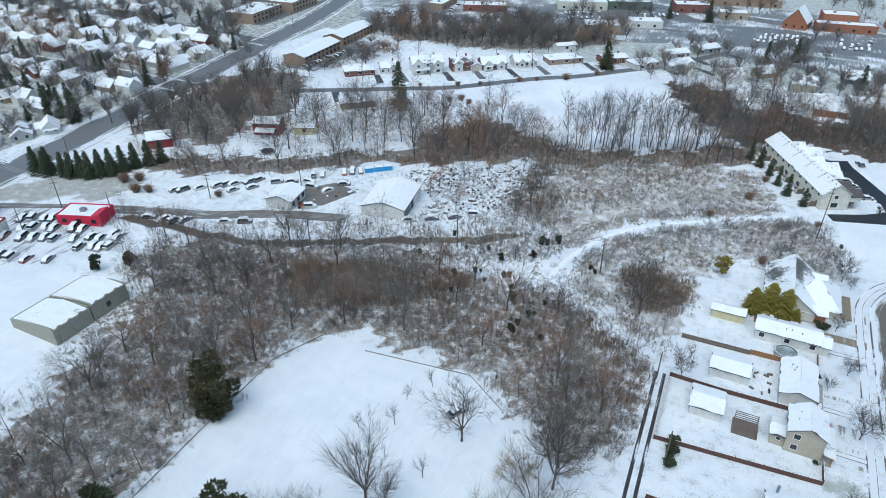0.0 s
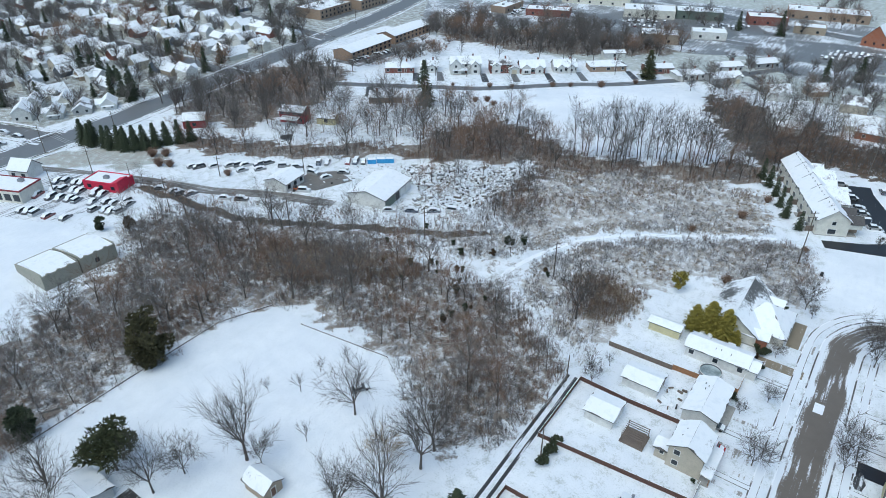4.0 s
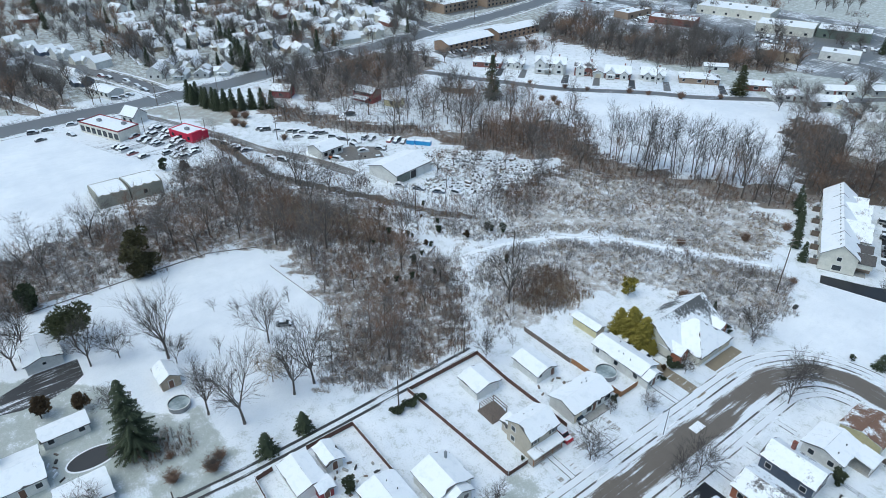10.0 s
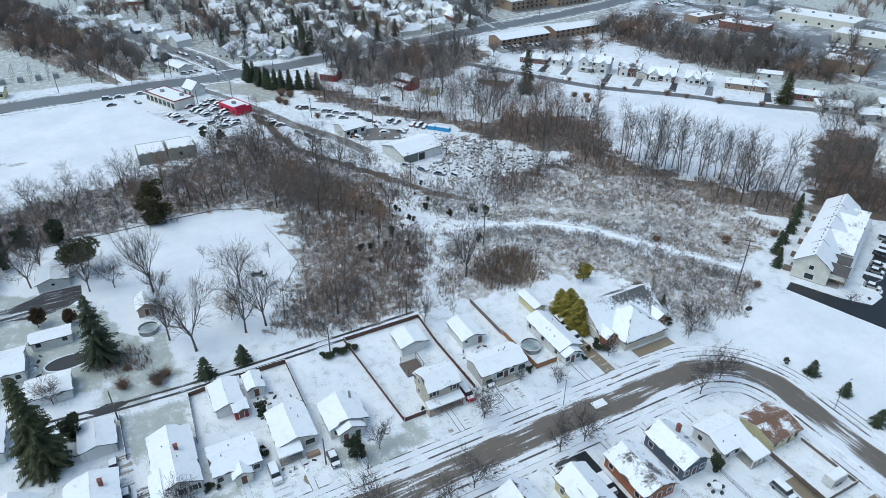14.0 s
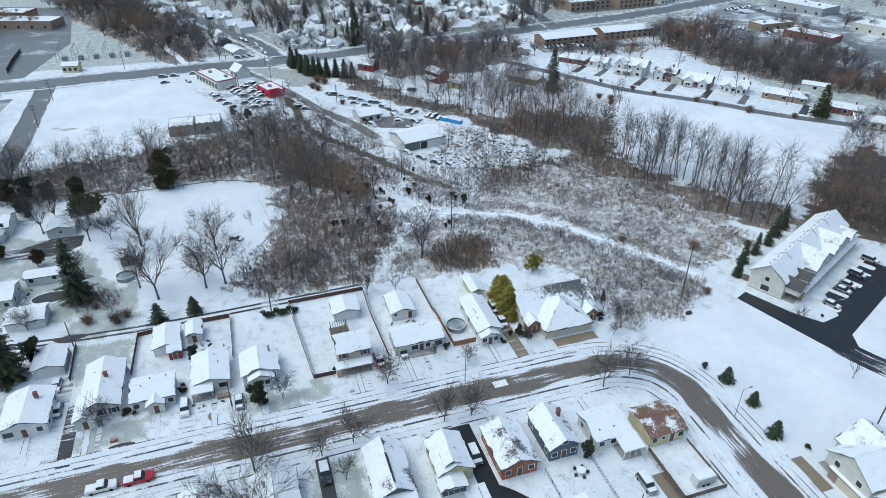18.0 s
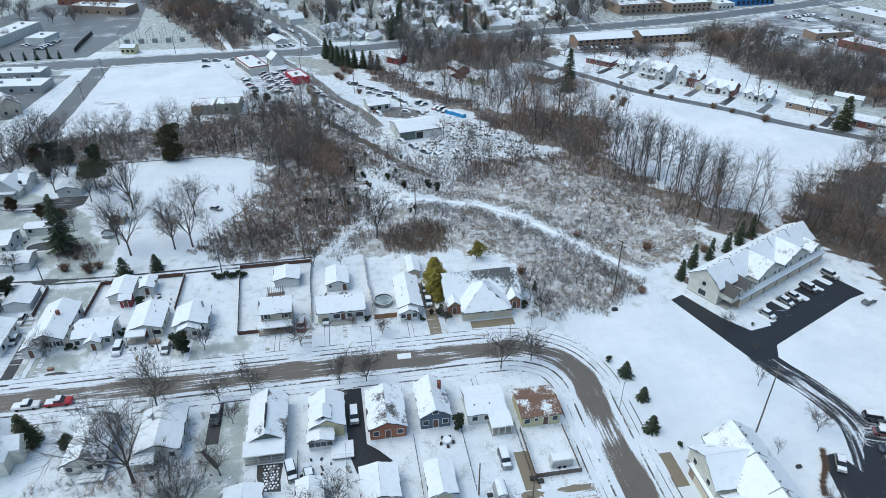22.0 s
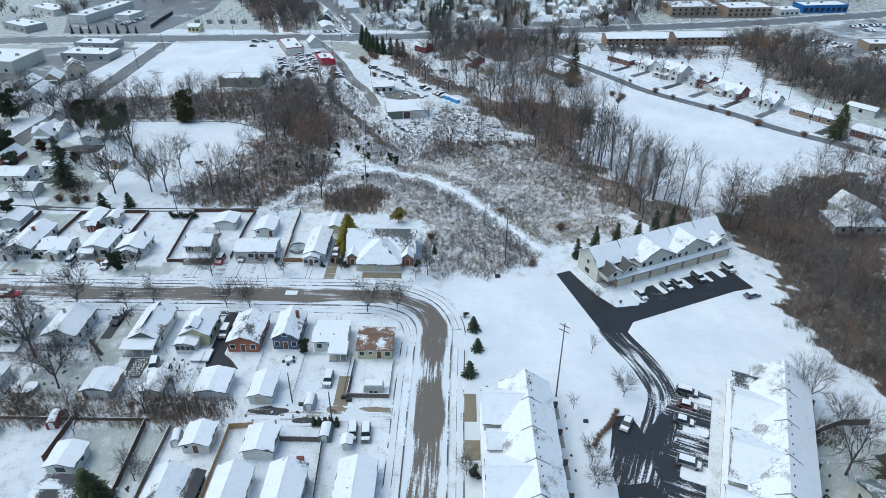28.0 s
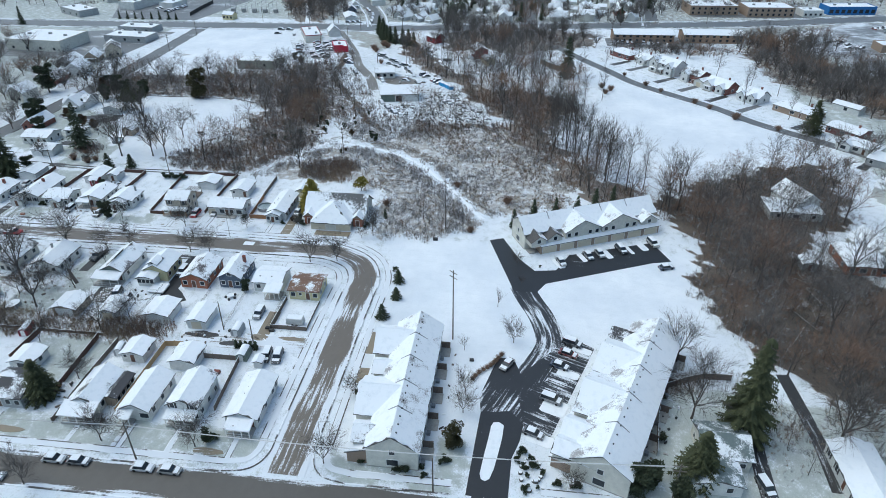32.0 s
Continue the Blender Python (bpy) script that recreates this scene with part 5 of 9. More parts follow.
def porch(parent, x0, x1, y0, y1, h, material="trim", roof="roof_snow", slope=0.25, posts=3, along="y", rail=True, high="-x"):
    """A deck with posts and a lean-to roof, highest on the side named."""
    part("deck", G().box(x0, x1, y0, y1, 0.0, 0.35), "concrete", parent)
    zx = {"-x": (h + slope * (x1 - x0), h), "+x": (h, h + slope * (x1 - x0))}.get(high, (h, h))
    zy = {"-y": (slope * (y1 - y0), 0), "+y": (0, slope * (y1 - y0))}.get(high, (0, 0))
    q = [(x0, y0 - 0.2, zx[0] + zy[0]), (x1 + 0.25, y0 - 0.2, zx[1] + zy[0]), (x1 + 0.25, y1 + 0.2, zx[1] + zy[1]), (x0, y1 + 0.2, zx[0] + zy[1])]
    slab("porch_roof", q, 0.12, 0, "trim", parent)
    slab("snow_layer", q, 0.12, 0.125, roof, parent, 0.1)
    for k in range(posts):
        u = k / max(1, posts - 1)
        px, py = (x1 - 0.15, y0 + 0.15 + u * (y1 - y0 - 0.3)) if along == "y" else (x0 + 0.15 + u * (x1 - x0 - 0.3), y0 + 0.15)
        part("post", G().box(px - 0.07, px + 0.07, py - 0.07, py + 0.07, 0.35, h + 0.02), material, parent)
    if rail:
        if along == "y":
            part("railing", G().box(x1 - 0.18, x1 - 0.12, y0 + 0.2, y1 - 0.2, 1.15, 1.22).box(x1 - 0.18, x1 - 0.12, y0 + 0.2, y1 - 0.2, 0.55, 0.6), material, parent)
        else:
            part("railing", G().box(x0 + 0.2, x1 - 0.2, y0 + 0.12, y0 + 0.18, 1.15, 1.22).box(x0 + 0.2, x1 - 0.2, y0 + 0.12, y0 + 0.18, 0.55, 0.6), material, parent)


def house(label, x0, x1, y0, y1, *args, name="house", category="house", group="", **kw):
    ob = thing(name, (x0 + x1) / 2, (y0 + y1) / 2, label, category, group)
    wing(ob, x0, x1, y0, y1, *args, **kw)
    return ob


def fence(pts, h, material, label, gap=2.4, cap=True):
    """A board fence along pts: posts, and between them panels of rails and boards."""
    top = thing("fence", *pts[0], label, "fence")
    for (x0, y0), (x1, y1) in zip(pts, pts[1:]):
        n = max(1, round(math.hypot(x1 - x0, y1 - y0) / gap))
        ux, uy = (x1 - x0) / n, (y1 - y0) / n
        L = math.hypot(ux, uy)
        nx, ny = -uy / L * 0.02, ux / L * 0.02
        for k in range(n):
            ax, ay = x0 + ux * k, y0 + uy * k
            part("post", G().box(ax - 0.06, ax + 0.06, ay - 0.06, ay + 0.06, -0.1, h + 0.1), material, top)
            plan = []
            for sd in (1, -1):
                row = []
                for j in range(9):
                    o = sd * 1.0 + (0.9 if j % 2 else -0.9)
                    for f in (j / 9, (j + 0.97) / 9):
                        row.append((ax + ux * f + nx * o, ay + uy * f + ny * o, 0.03))
                plan += row if sd > 0 else row[::-1]
            g = G().prism(plan, (0, 0, h - 0.05))
            part("panel", g, material, top)
        if cap:
            nx, ny = -(y1 - y0) / math.hypot(x1 - x0, y1 - y0) * 0.05, (x1 - x0) / math.hypot(x1 - x0, y1 - y0) * 0.05
            part("snow_cap", G().prism([(x0 - nx, y0 - ny, h - 0.01), (x1 - nx, y1 - ny, h - 0.01), (x1 + nx, y1 + ny, h - 0.01), (x0 + nx, y0 + ny, h - 0.01)], (0, 0, 0.05)), "snow", top)
    return top


# -- west side of the street, fronts to the east --
hs = house("white single-storey house with a snowy gable roof", 17.5, 28, 38.5, 47, 2.9, "x", 1.7, "white", faces={"+x": ["BDW"], "+y": ["WwW"]})
chimney(hs, 21, 44.5, 3.2, 5.3)
hs = house("white bungalow with two snowy gables and a covered stoop", 12.5, 27, 53, 60.5, 2.9, "x", 2.0, "white", faces={"+x": ["WSS"], "+y": ["WWw"], "-y": ["WW"]})
wing(hs, 22, 29.5, 52.2, 56.0, 2.6, "x", 1.3, "white", faces={"+x": ["D"], "-y": ["W"]})
chimney(hs, 19, 57.6, 3.3, 5.4)
vents(hs, [(21, 57.5, 4.3), (17, 55.2, 4.0)])
hs = house("white bungalow with a tan entry porch", 20.3, 27.5, 62.8, 71.2, 2.9, "y", 1.5, "white", faces={"+x": ["W.B.W"], "+y": ["WW"]})
wing(hs, 26.5, 29.2, 66, 69.2, 2.5, "x", 1.1, "cream", faces={"+x": ["D"]})
vents(hs, [(22, 69.6, 3.7), (22.4, 66.5, 4.0), (24.5, 64.8, 4.2)])
hs = house("small grey-white house with a low snowy roof", 16.5, 26.2, 75, 82.4, 2.9, "x", 1.4, "cream", faces={"+x": ["WDB"], "+y": ["WwWW"]})
porch(hs, 26.2, 28.4, 74.6, 79, 2.4, "metal", high="-x")
part("planter", G().box(28, 29, 79.6, 82.2, 0, 0.8), "brick_tan", hs)
vents(hs, [(21, 80.5, 3.8), (18.5, 79.8, 3.9)])
hs = house("white bungalow with two snow-covered gables", 19, 26.5, 85.3, 93, 2.9, "x", 1.8, "white", faces={"+x": ["W.W"], "+y": ["WWw"]})
wing(hs, 25, 28.3, 86.6, 91.6, 2.7, "x", 1.4, "white", faces={"+x": ["DW"]})
chimney(hs, 20.6, 91.6, 3.2, 5.2, "metal", 0.2)
hs = house("two-storey beige house with dark shutters and a front porch", 21.8, 28.3, 106.2, 113.4, 5.3, "y", 1.7, "beige", faces={"+x": ["BDB", "S.S"], "+y": ["WW", "WW"], "-y": ["W.", "W."]})
porch(hs, 28.3, 30.2, 105.4, 113.4, 2.35, "deck", posts=4, high="-x", slope=0.2)
wing(hs, 19.3, 22, 107, 111.5, 2.6, "x", 0.8, "beige", faces={"-y": ["w"]})
vents(hs, [(23.5, 111, 6.2), (23.2, 109, 6.1)])
hs = house("long white ranch house with a carport and snowy roof", 20.4, 27.2, 119.6, 131.2, 2.9, "y", 1.5, "white", faces={"+y": ["WW"]})
for q in range(5):
    opening(hs, "+x", 20.4, 27.2, 119.6, 131.2, (1.2, 4.6, 6.2, 7.8, 10.3)[q], (0.05, 0.9, 0.15, 1.0, 0.8)[q], (2.3, 1.6, 1.0, 1.1, 1.8)[q], (2.2, 1.3, 2.1, 1.2, 1.4)[q], ("garage", "window", "door", "window", "window")[q])
part("front_step", G().box(27.2, 29, 122.8, 129, 0, 0.3), "concrete", hs)
vents(hs, [(22.6, 126.6, 3.9), (22.2, 128.4, 3.8), (23.0, 127.6, 4.0)])
hs = house("white house with a long snowy gable roof", 14.5, 28, 139.8, 145.6, 2.8, "x", 1.5, "white", faces={"+y": ["WWwDW"], "-y": ["W.W.W"]})
wing(hs, 26, 30, 139.9, 144.2, 2.5, "x", 1.3, "white", faces={"+x": ["WDW"]})
vents(hs, [(24, 141, 3.6), (21.8, 141.3, 3.7), (20.6, 141.2, 3.6), (18.6, 144.2, 3.6)])
# the double house of brick and siding at the bend
hs = house("large tan double house with steep snowy roof and brick entries", 15.5, 27.0, 152, 171, 2.9, "y", 4.3, "cream", "roof_half", faces={"-y": [".WW.", ".W."], "+y": [".WW.", ".W."], "-x": ["BWDWB"]}, o=0.55)
wing(hs, 20.5, 32.4, 155.6, 167.4, 2.75, "x", 4.1, "cream", "roof_double", hip=5.4, faces={"+x": ["H.H"]}, o=0.55)
for y in (152.3, 167.9):
    wing(hs, 24, 29.4, y, y + 2.9, 2.8, "x", 1.5, "brick", "roof_snow", faces={"+x": ["D"]}, gable="brick_tan")
vents(hs, [(18.4, 156, 4.8), (18.4, 166, 4.8), (17.6, 161.5, 4.2)], 0.12, 0.5)
part("foundation", G().box(15.4, 27.1, 151.9, 171.1, -0.1, 0.3), "concrete", hs)
for y in (150.6, 172.4):
    BUSH.put(28.8, y, 30, 1.0)
# garages and sheds behind them
for lab, a, b, c, d, w, f, rg in (("white two-car garage with a snowy gable roof", 4, 10, 108.2, 114.6, "white", {"+x": ["K"], "+y": ["w"]}, "x"), ("white outbuilding with a snowy roof", 6.5, 14.2, 122, 127.6, "white", {"+x": ["w.D"], "+y": ["w"]}, "x"),
                                   ("small yellow garage with a snowy gable roof", 4.2, 11.6, 144.2, 147.2, "yellow", {"+x": ["G"]}, "x"), ("white garage with a snowy gable roof", 2.2, 10.3, 66.2, 71.8, "white", {"+x": ["K"]}, "x"),
                                   ("small white shed with a snowy roof", 2.5, 7.6, 73.5, 76.8, "white", {"+x": ["D"]}, "x"), ("white garage with a low snowy roof", 2.5, 9.9, 41, 47.3, "white", {"+x": ["K"]}, "x"), ("dark red shed with snow on its roof", 9.6, 12.4, 69.5, 72.2, "red", {"+x": ["D"]}, "y")):
    house(lab, a, b, c, d, 2.4, rg, 1.1 if d - c > 4 else 0.8, w, faces=f, name="garage", category="garage", group="garages")
fence([(28.6, 100.2), (-1.2, 98), (-1.4, 117.8), (9, 117.4), (27, 118)], 1.25, "fence", "red-brown board fence round a snowy back yard")
fence([(28.8, 100.4), (28.8, 105.2)], 1.2, "fence", "short red-brown board fence beside a porch")
fence([(13, 48.6), (0, 48.2)], 1.3, "fence", "red-brown board fence between two yards")
fence([(15, 61.4), (1, 61.9), (0.6, 65.5)], 1.3, "fence", "red-brown board fence with snow on top")
fence([(0, 73), (0, 83.4), (16, 83.4)], 1.35, "fence", "red-brown board fence round a yard")
fence([(14, 133.2), (28, 133.6), (28, 139.2)], 1.5, "deck", "cedar board fence before a round pool")
fence([(-1, 132.6), (14, 132.9)], 1.4, "fence_grey", "grey board fence between back yards")
# -- east side of the street, backs to the east --
hs = house("white cottage with a broad snowy roof and a back lean-to", 55, 65.6, 85, 93, 2.9, "x", 2.1, "white", faces={"+x": ["W.W"], "+y": ["WWW"]})
porch(hs, 65.6, 67.8, 84.6, 88.6, 2.2, high="-x")
chimney(hs, 58.5, 87.4, 3.2, 5.3, "metal", 0.22)
hs = house("grey cottage with a thin-snowed dark roof among bare trees", 55, 66.4, 72.4, 79.6, 2.9, "x", 2.3, "cream", "roof_half", faces={"+x": ["W.WW"], "+y": ["WWW"]})
porch(hs, 66.4, 68.8, 75.4, 79.6, 0.5, "fence_grey", slope=0, posts=2)
house("low garage with a broad snowy roof under bare trees", 75.4, 84, 75.6, 83, 2.3, "x", 1.4, "white", faces={"+x": ["K"], "+y": ["w"]}, name="garage", category="garage", group="garages")
st = thing("dead_trunk", 68.6, 99.6, "broken dead trunk leaning over a brushy yard", "tree stump")
part("stem", G().tube((68.9, 100.2, -0.1), (67.4, 97.6, 3.4), 0.5, 0.34, 9, True), "bark", st)
part("branch", G().tube((67.7, 98.2, 2.6), (66.2, 98.8, 4.4), 0.16, 0.05, 6), "bark", st)
part("snow_cap", G().tube((67.45, 97.7, 3.42), (67.4, 97.6, 3.5), 0.3, 0.2, 9, True), "snow", st)
hs = house("white bungalow with a dark gable and a snowy back porch", 54.5, 66.5, 106, 113, 3.0, "x", 2.4, "white", "roof_thin", faces={"+x": ["W.D"], "+y": ["W.W"]}, gable="green")
porch(hs, 66.5, 69.6, 105.4, 113, 2.4, "trim", high="-x", posts=4)
part("ridge_cap", G().prism([(58.6, 109.3, 5.5), (58.9, 109.5, 5.74), (59.4, 109.75, 5.45)], (4.9, 0, 0)).prism([(63.9, 109.35, 5.52), (64.0, 109.5, 5.73), (64.4, 109.68, 5.5)], (1.5, 0, 0)), "dark", hs, "bare dark ridge where the snow slid off")
hs = house("pale yellow house with snowy dormer roof and glazed porch", 56.5, 65, 118, 124.6, 3.2, "x", 2.2, "yellow", faces={"+y": ["WWW"], "-y": ["WW"]})
wing(hs, 65, 68, 117.6, 122.2, 2.5, "x", 0.8, "white", faces={"+x": ["WWWW"]})
wing(hs, 61.5, 64.5, 119.5, 122, 5.0, "x", 0.7, "white", z0=3.4, faces={"+x": ["w"]})
porch(hs, 67, 71, 122, 126, 0.5, "trim", slope=0, posts=2)
hs = house("orange brick house with a patchy snow roof", 56.5, 67.2, 129.6, 136.8, 2.9, "x", 2.0, "brick", "roof_thin", faces={"+x": ["WDW"], "+y": ["WWW"], "-y": ["W.W"]})
hs = house("slate-blue house with white trim and a snowy gable roof", 56, 66, 140, 146, 3.3, "x", 2.2, "slate", "roof_thin", faces={"+x": ["WDW", ".W."], "+y": ["WWW"], "-y": ["W.W"]}, storey=2.9)
chimney(hs, 59.2, 144.8, 3.8, 6.0)
hs = house("white ranch house with an open back porch roof", 59, 66.5, 149.8, 157.4, 2.9, "y", 1.4, "white", faces={"+x": ["WW."], "-y": ["WW"]})
porch(hs, 66.5, 70.2, 153.8, 158, 2.4, "trim", posts=4, high="-x", slope=0.15, rail=False)
vents(hs, [(64.8, 151.2, 3.5), (64.8, 154.4, 3.5)], 0.14, 0.4)
hs = house("pale yellow house with a bare brown shingle roof", 61.2, 69, 160.4, 168.3, 2.8, "y", 1.2, "yellow", "roof_brown", faces={"+x": ["WwDW"], "+y": ["WW"]})
for lab, a, b, c, d, w, f in (("low grey garage with a snowy roof", 76.7, 83, 103, 109.3, "tan", {"+x": ["K"]}), ("small garage with a snowy roof", 77, 83.1, 115.6, 120.1, "white", {"+x": ["G"]}),
                              ("white two-car garage with a snowy gable roof", 76, 83, 127.2, 133.8, "white", {"+x": ["K"]}), ("white garage with a rear carport", 77, 84, 139.2, 144, "white", {"+x": ["G"]})):
    house(lab, a, b, c, d, 2.4, "x", 1.0, w, faces=f, name="garage", category="garage", group="garages")
fence([(69.6, 159.8), (81.6, 159.6), (81.6, 168.6)], 1.3, "fence_grey", "weathered grey fence round a patio")
fence([(81.6, 168.6), (69.6, 168.6)], 0.8, "fence_grey", "low weathered kerb wall round a patio")
# added low boards that draw a dark line at the brush's foot
fence([(89.2, 85), (89.2, 120)], 0.9, "fence_grey", "old grey fence along a brushy lot line")
# flagstones from the back porch to the garage
sheet("path", [(69.8, 107.6), (70, 112.6), (74, 112.2), (76.6, 112.4), (76.2, 109), (73, 107.8)], "drive_wet", 0.03, "bare brown earth round a flagstone path", "path")
walkway = thing("flagstone_path", 73, 110.5, "flagstone path with snow on its stones behind a bungalow", "path")
random.seed(314)
for i in range(9):
    for j in range(5):
        px, py, r = 70.5 + i * 0.66 + rnd(-0.12, 0.12), 109.0 + j * 0.62 + (i % 2) * 0.25 + rnd(-0.1, 0.1), rnd(0.22, 0.33)
        a0 = rnd(0, 6.28)
        part("stone", G().prism([(px + r * math.cos(a0 + q * 1.2566) * rnd(0.85, 1.1), py + r * math.sin(a0 + q * 1.2566) * rnd(0.75, 1.05), 0.02) for q in range(5)], (0, 0, 0.06)), "snow" if (i + j) % 4 else "concrete", walkway)
# -- the next block, fronts to the east --
hs = house("small grey house with a dark patchy roof and white trim", 105.5, 114, 108.5, 116.8, 2.9, "y", 1.8, "grey", "roof_patchy", faces={"+x": ["WDWW"], "+y": ["WW"]})
hs = house("grey-roofed bungalow with a screened front porch and sunroom", 103.5, 113.6, 127.4, 133.8, 2.9, "x", 2.2, "cream", "roof_thin", faces={"+y": ["WWW"]})
wing(hs, 103.8, 111, 133.8, 136.4, 2.5, "x", 0.5, "tan", "roof_patchy", faces={"+y": ["WWWW"]})
porch(hs, 113.6, 117, 127.2, 134.6, 2.5, "trim", posts=5, high="-x", slope=0.3)
hs = house("white bungalow with a bare dark patch on its snowy roof", 103, 114.2, 139, 145.4, 2.9, "x", 2.1, "white", faces={"+x": ["W.B"], "+y": ["WWW"]})
porch(hs, 114.2, 116.4, 139, 142.2, 2.4, "trim", posts=3, high="-x")
hs = house("white storey-and-a-half house with shutters and a snowy roof", 103.2, 113, 149.2, 155.6, 4.2, "x", 2.0, "white", faces={"+x": ["B.B", "S.S"], "+y": ["WWW", "W.W"]}, storey=2.4)
porch(hs, 113, 115.3, 149.2, 155.6, 2.4, "trim", posts=4, high="-x")
hs = house("long white bungalow with a plain snowy roof and front porch", 101, 113.5, 161.5, 168.2, 2.8, "x", 1.7, "white", faces={"+y": ["WW.W.W"], "+x": ["W.D"]})
porch(hs, 113.5, 116.6, 162.6, 167.8, 2.4, "trim", posts=4, high="-x", slope=0.18)
vents(hs, [(106, 164, 3.8), (108, 163.8, 3.8)], 0.14, 0.3)
for lab, a, b, c, d, w, f in (("white outbuilding with a snowy roof and open side", 97.5, 103, 106, 111.6, "white", {"+x": ["B"], "+y": ["W"]}), ("white shed with a dark red door and snowy roof", 91.8, 97.4, 129.8, 135, "white", {"+x": ["wD."], "+y": ["w"]}),
                              ("white flat-roofed garage under thick snow", 92.6, 98.6, 142, 147.8, "white", {"+x": ["."]}), ("beige garage with thick snow on its roof", 91.5, 98.5, 84, 90, "beige", {"+x": ["K"]}), ("white house with a snowy roof", 106, 116, 88, 97, "white", {"+x": ["WDW"], "+y": ["W"]})):
    house(lab, a, b, c, d, 2.4, "x", 1.0, w, faces=f, name="garage" if "house" not in lab else "house", category="garage" if "house" not in lab else "house", group="garages" if "house" not in lab else "")
fence([(117, 125.4), (104, 125), (91, 125)], 1.4, "fence_grey", "dark hedge-grown board fence")
fence([(113, 137), (91, 137), (90.5, 141.8)], 1.6, "fence_new", "new yellow pine board fence")
fence([(94, 148), (94, 156.5), (103, 157), (110, 157.4)], 1.5, "fence_grey", "grey board fence behind houses")
fence([(109, 120.6), (90, 119.4)], 1.6, "fence", "red-brown board fence between two yards")
fence([(100, 103.6), (90, 104)], 1.6, "fence", "red-brown board fence between two yards")


# -- the terraces --
def lean_to(parent, x0, x1, y0, y1, z0, z1, wall, label=""):
    """A low strip along a front: wall at y0, roof rising from z0 at y0 to z1 at y1."""
    part("wall", G().box(x0, x1, y0, y0 + 0.18, -0.1, z0), wall, parent, label)
    for x in (x0, x1 - 0.18):
        part("wall", G().prism([(x, y0 + 0.18, -0.1), (x, y1, -0.1), (x, y1, z1), (x, y0 + 0.18, z0)], (0.18, 0, 0)), wall, parent)
    q = [(x0 - 0.3, y0 - 0.45, z0 - 0.1), (x1 + 0.3, y0 - 0.45, z0 - 0.1), (x1 + 0.3, y1, z1), (x0 - 0.3, y1, z1)]
    slab("roof_slope", q, 0.14, 0.02, "shingle", parent)
    slab("snow_layer", q, 0.13, 0.165, "roof_snow", parent, 0.12)


def terrace(label, x, y, turn, length, depth, bays, doors):
    """A two-storey terrace: long main roof, a strip of garages along the front, wide cross gables above it, patios behind."""
    ob = thing("terrace", 0, 0, label, "terraced house")
    L, D = length / 2, depth / 2
    yb = -D + 4.0
    mid = (yb + D) / 2
    wing(ob, -L, L, yb, D, 5.3, "x", 3.3, "cream", "roof_terrace", faces={"+y": ["WLWLWLWLWL", "WWWWWWWWWW"], "+x": [".L.", ".W."], "-x": [".L.", ".W."]}, o=0.45)
    first = min(b[0] for b in bays)
    lean_to(ob, -L + 3.4, L - 0.6, -D, yb + 0.4, 2.65, 3.9, "brick_tan")
    for k in range(doors):
        opening(ob, "-y", -L + 3.4, L - 0.6, -D, D, (2 * L - 4.0) * (k + 0.5) / doors, 0.05, min(4.4, (2 * L - 4.0) / doors - 0.9), 2.15, "garage")
    for c, w, f, roof, win in bays:
        a, b = -L + c - w / 2, -L + c + w / 2
        rise = min(3.1, w * 0.34)
        wing(ob, a, b, -D + f, mid, 5.25 if w > 6 else 4.4, "y", rise, "cream", roof, z0=2.6 if f > 0 else 0.0, faces={"-y": [win]}, o=0.4, bare=(0,) if roof == "roof_patchy" else ())
    for k in range(5):
        a = -L + length * k / 5
        part("patio", G().box(a + 2.0, a + 5.0, D, D + 2.4, -0.05, 0.14), "concrete", ob)
        part("privacy_screen", G().box(a + 1.8, a + 1.95, D, D + 2.2, 0.14, 1.9), "fence_grey", ob)
        part("air_conditioner", G().box(a + 5.6, a + 6.4, D + 0.3, D + 1.1, 0.0, 0.8), "metal", ob)
        if k:
            part("party_ridge", G().prism([(a - 0.1, yb - 0.3, 5.2), (a - 0.1, D + 0.4, 5.2), (a - 0.1, mid, 9.0)], (0.22, 0, 0)), "metal", ob)
    vents(ob, [(-L + 1.2 + (length - 2.4) * k / 17, mid + 0.8, 8.2) for k in range(18)], 0.14, 0.4)
    part("foundation", G().box(-L - 0.05, L + 0.05, yb - 0.05, D + 0.05, -0.1, 0.2), "concrete", ob)
    part("entry_step", G().box(-L + 0.4, -L + 3.0, -D + 1.0, -D + 4, -0.05, 0.2), "concrete", ob)
    ob.matrix_basis = pose(x, y, 0, 0, 0, turn)
    return ob


terrace("cream two-storey terrace with tan garages and a long snowy roof", 25.1, 240.2, 115.2, 44, 13, ((2.8, 4.6, 0.2, "roof_patchy", "W"), (8.2, 4.4, 0.6, "roof_patchy", "W"), (17.5, 11.5, 0.9, "roof_terrace", "WW.WW"), (30.0, 12.0, 0.9, "roof_terrace", "WW.WW"), (40.2, 5.5, 0.9, "roof_terrace", "W")), 7)
terrace("cream two-storey terrace beside a black parking drive", 98.2, 242.4, -21.3, 45, 15, ((4.5, 5.0, 0.4, "roof_patchy", "W"), (14.0, 11.5, 0.6, "roof_terrace", "WW.WW"), (27.0, 12.5, 0.6, "roof_terrace", "WW.WW"), (37.0, 5.5, 0.2, "roof_terrace", "W"), (42.4, 4.4, 0.2, "roof_terrace", "W")), 7)
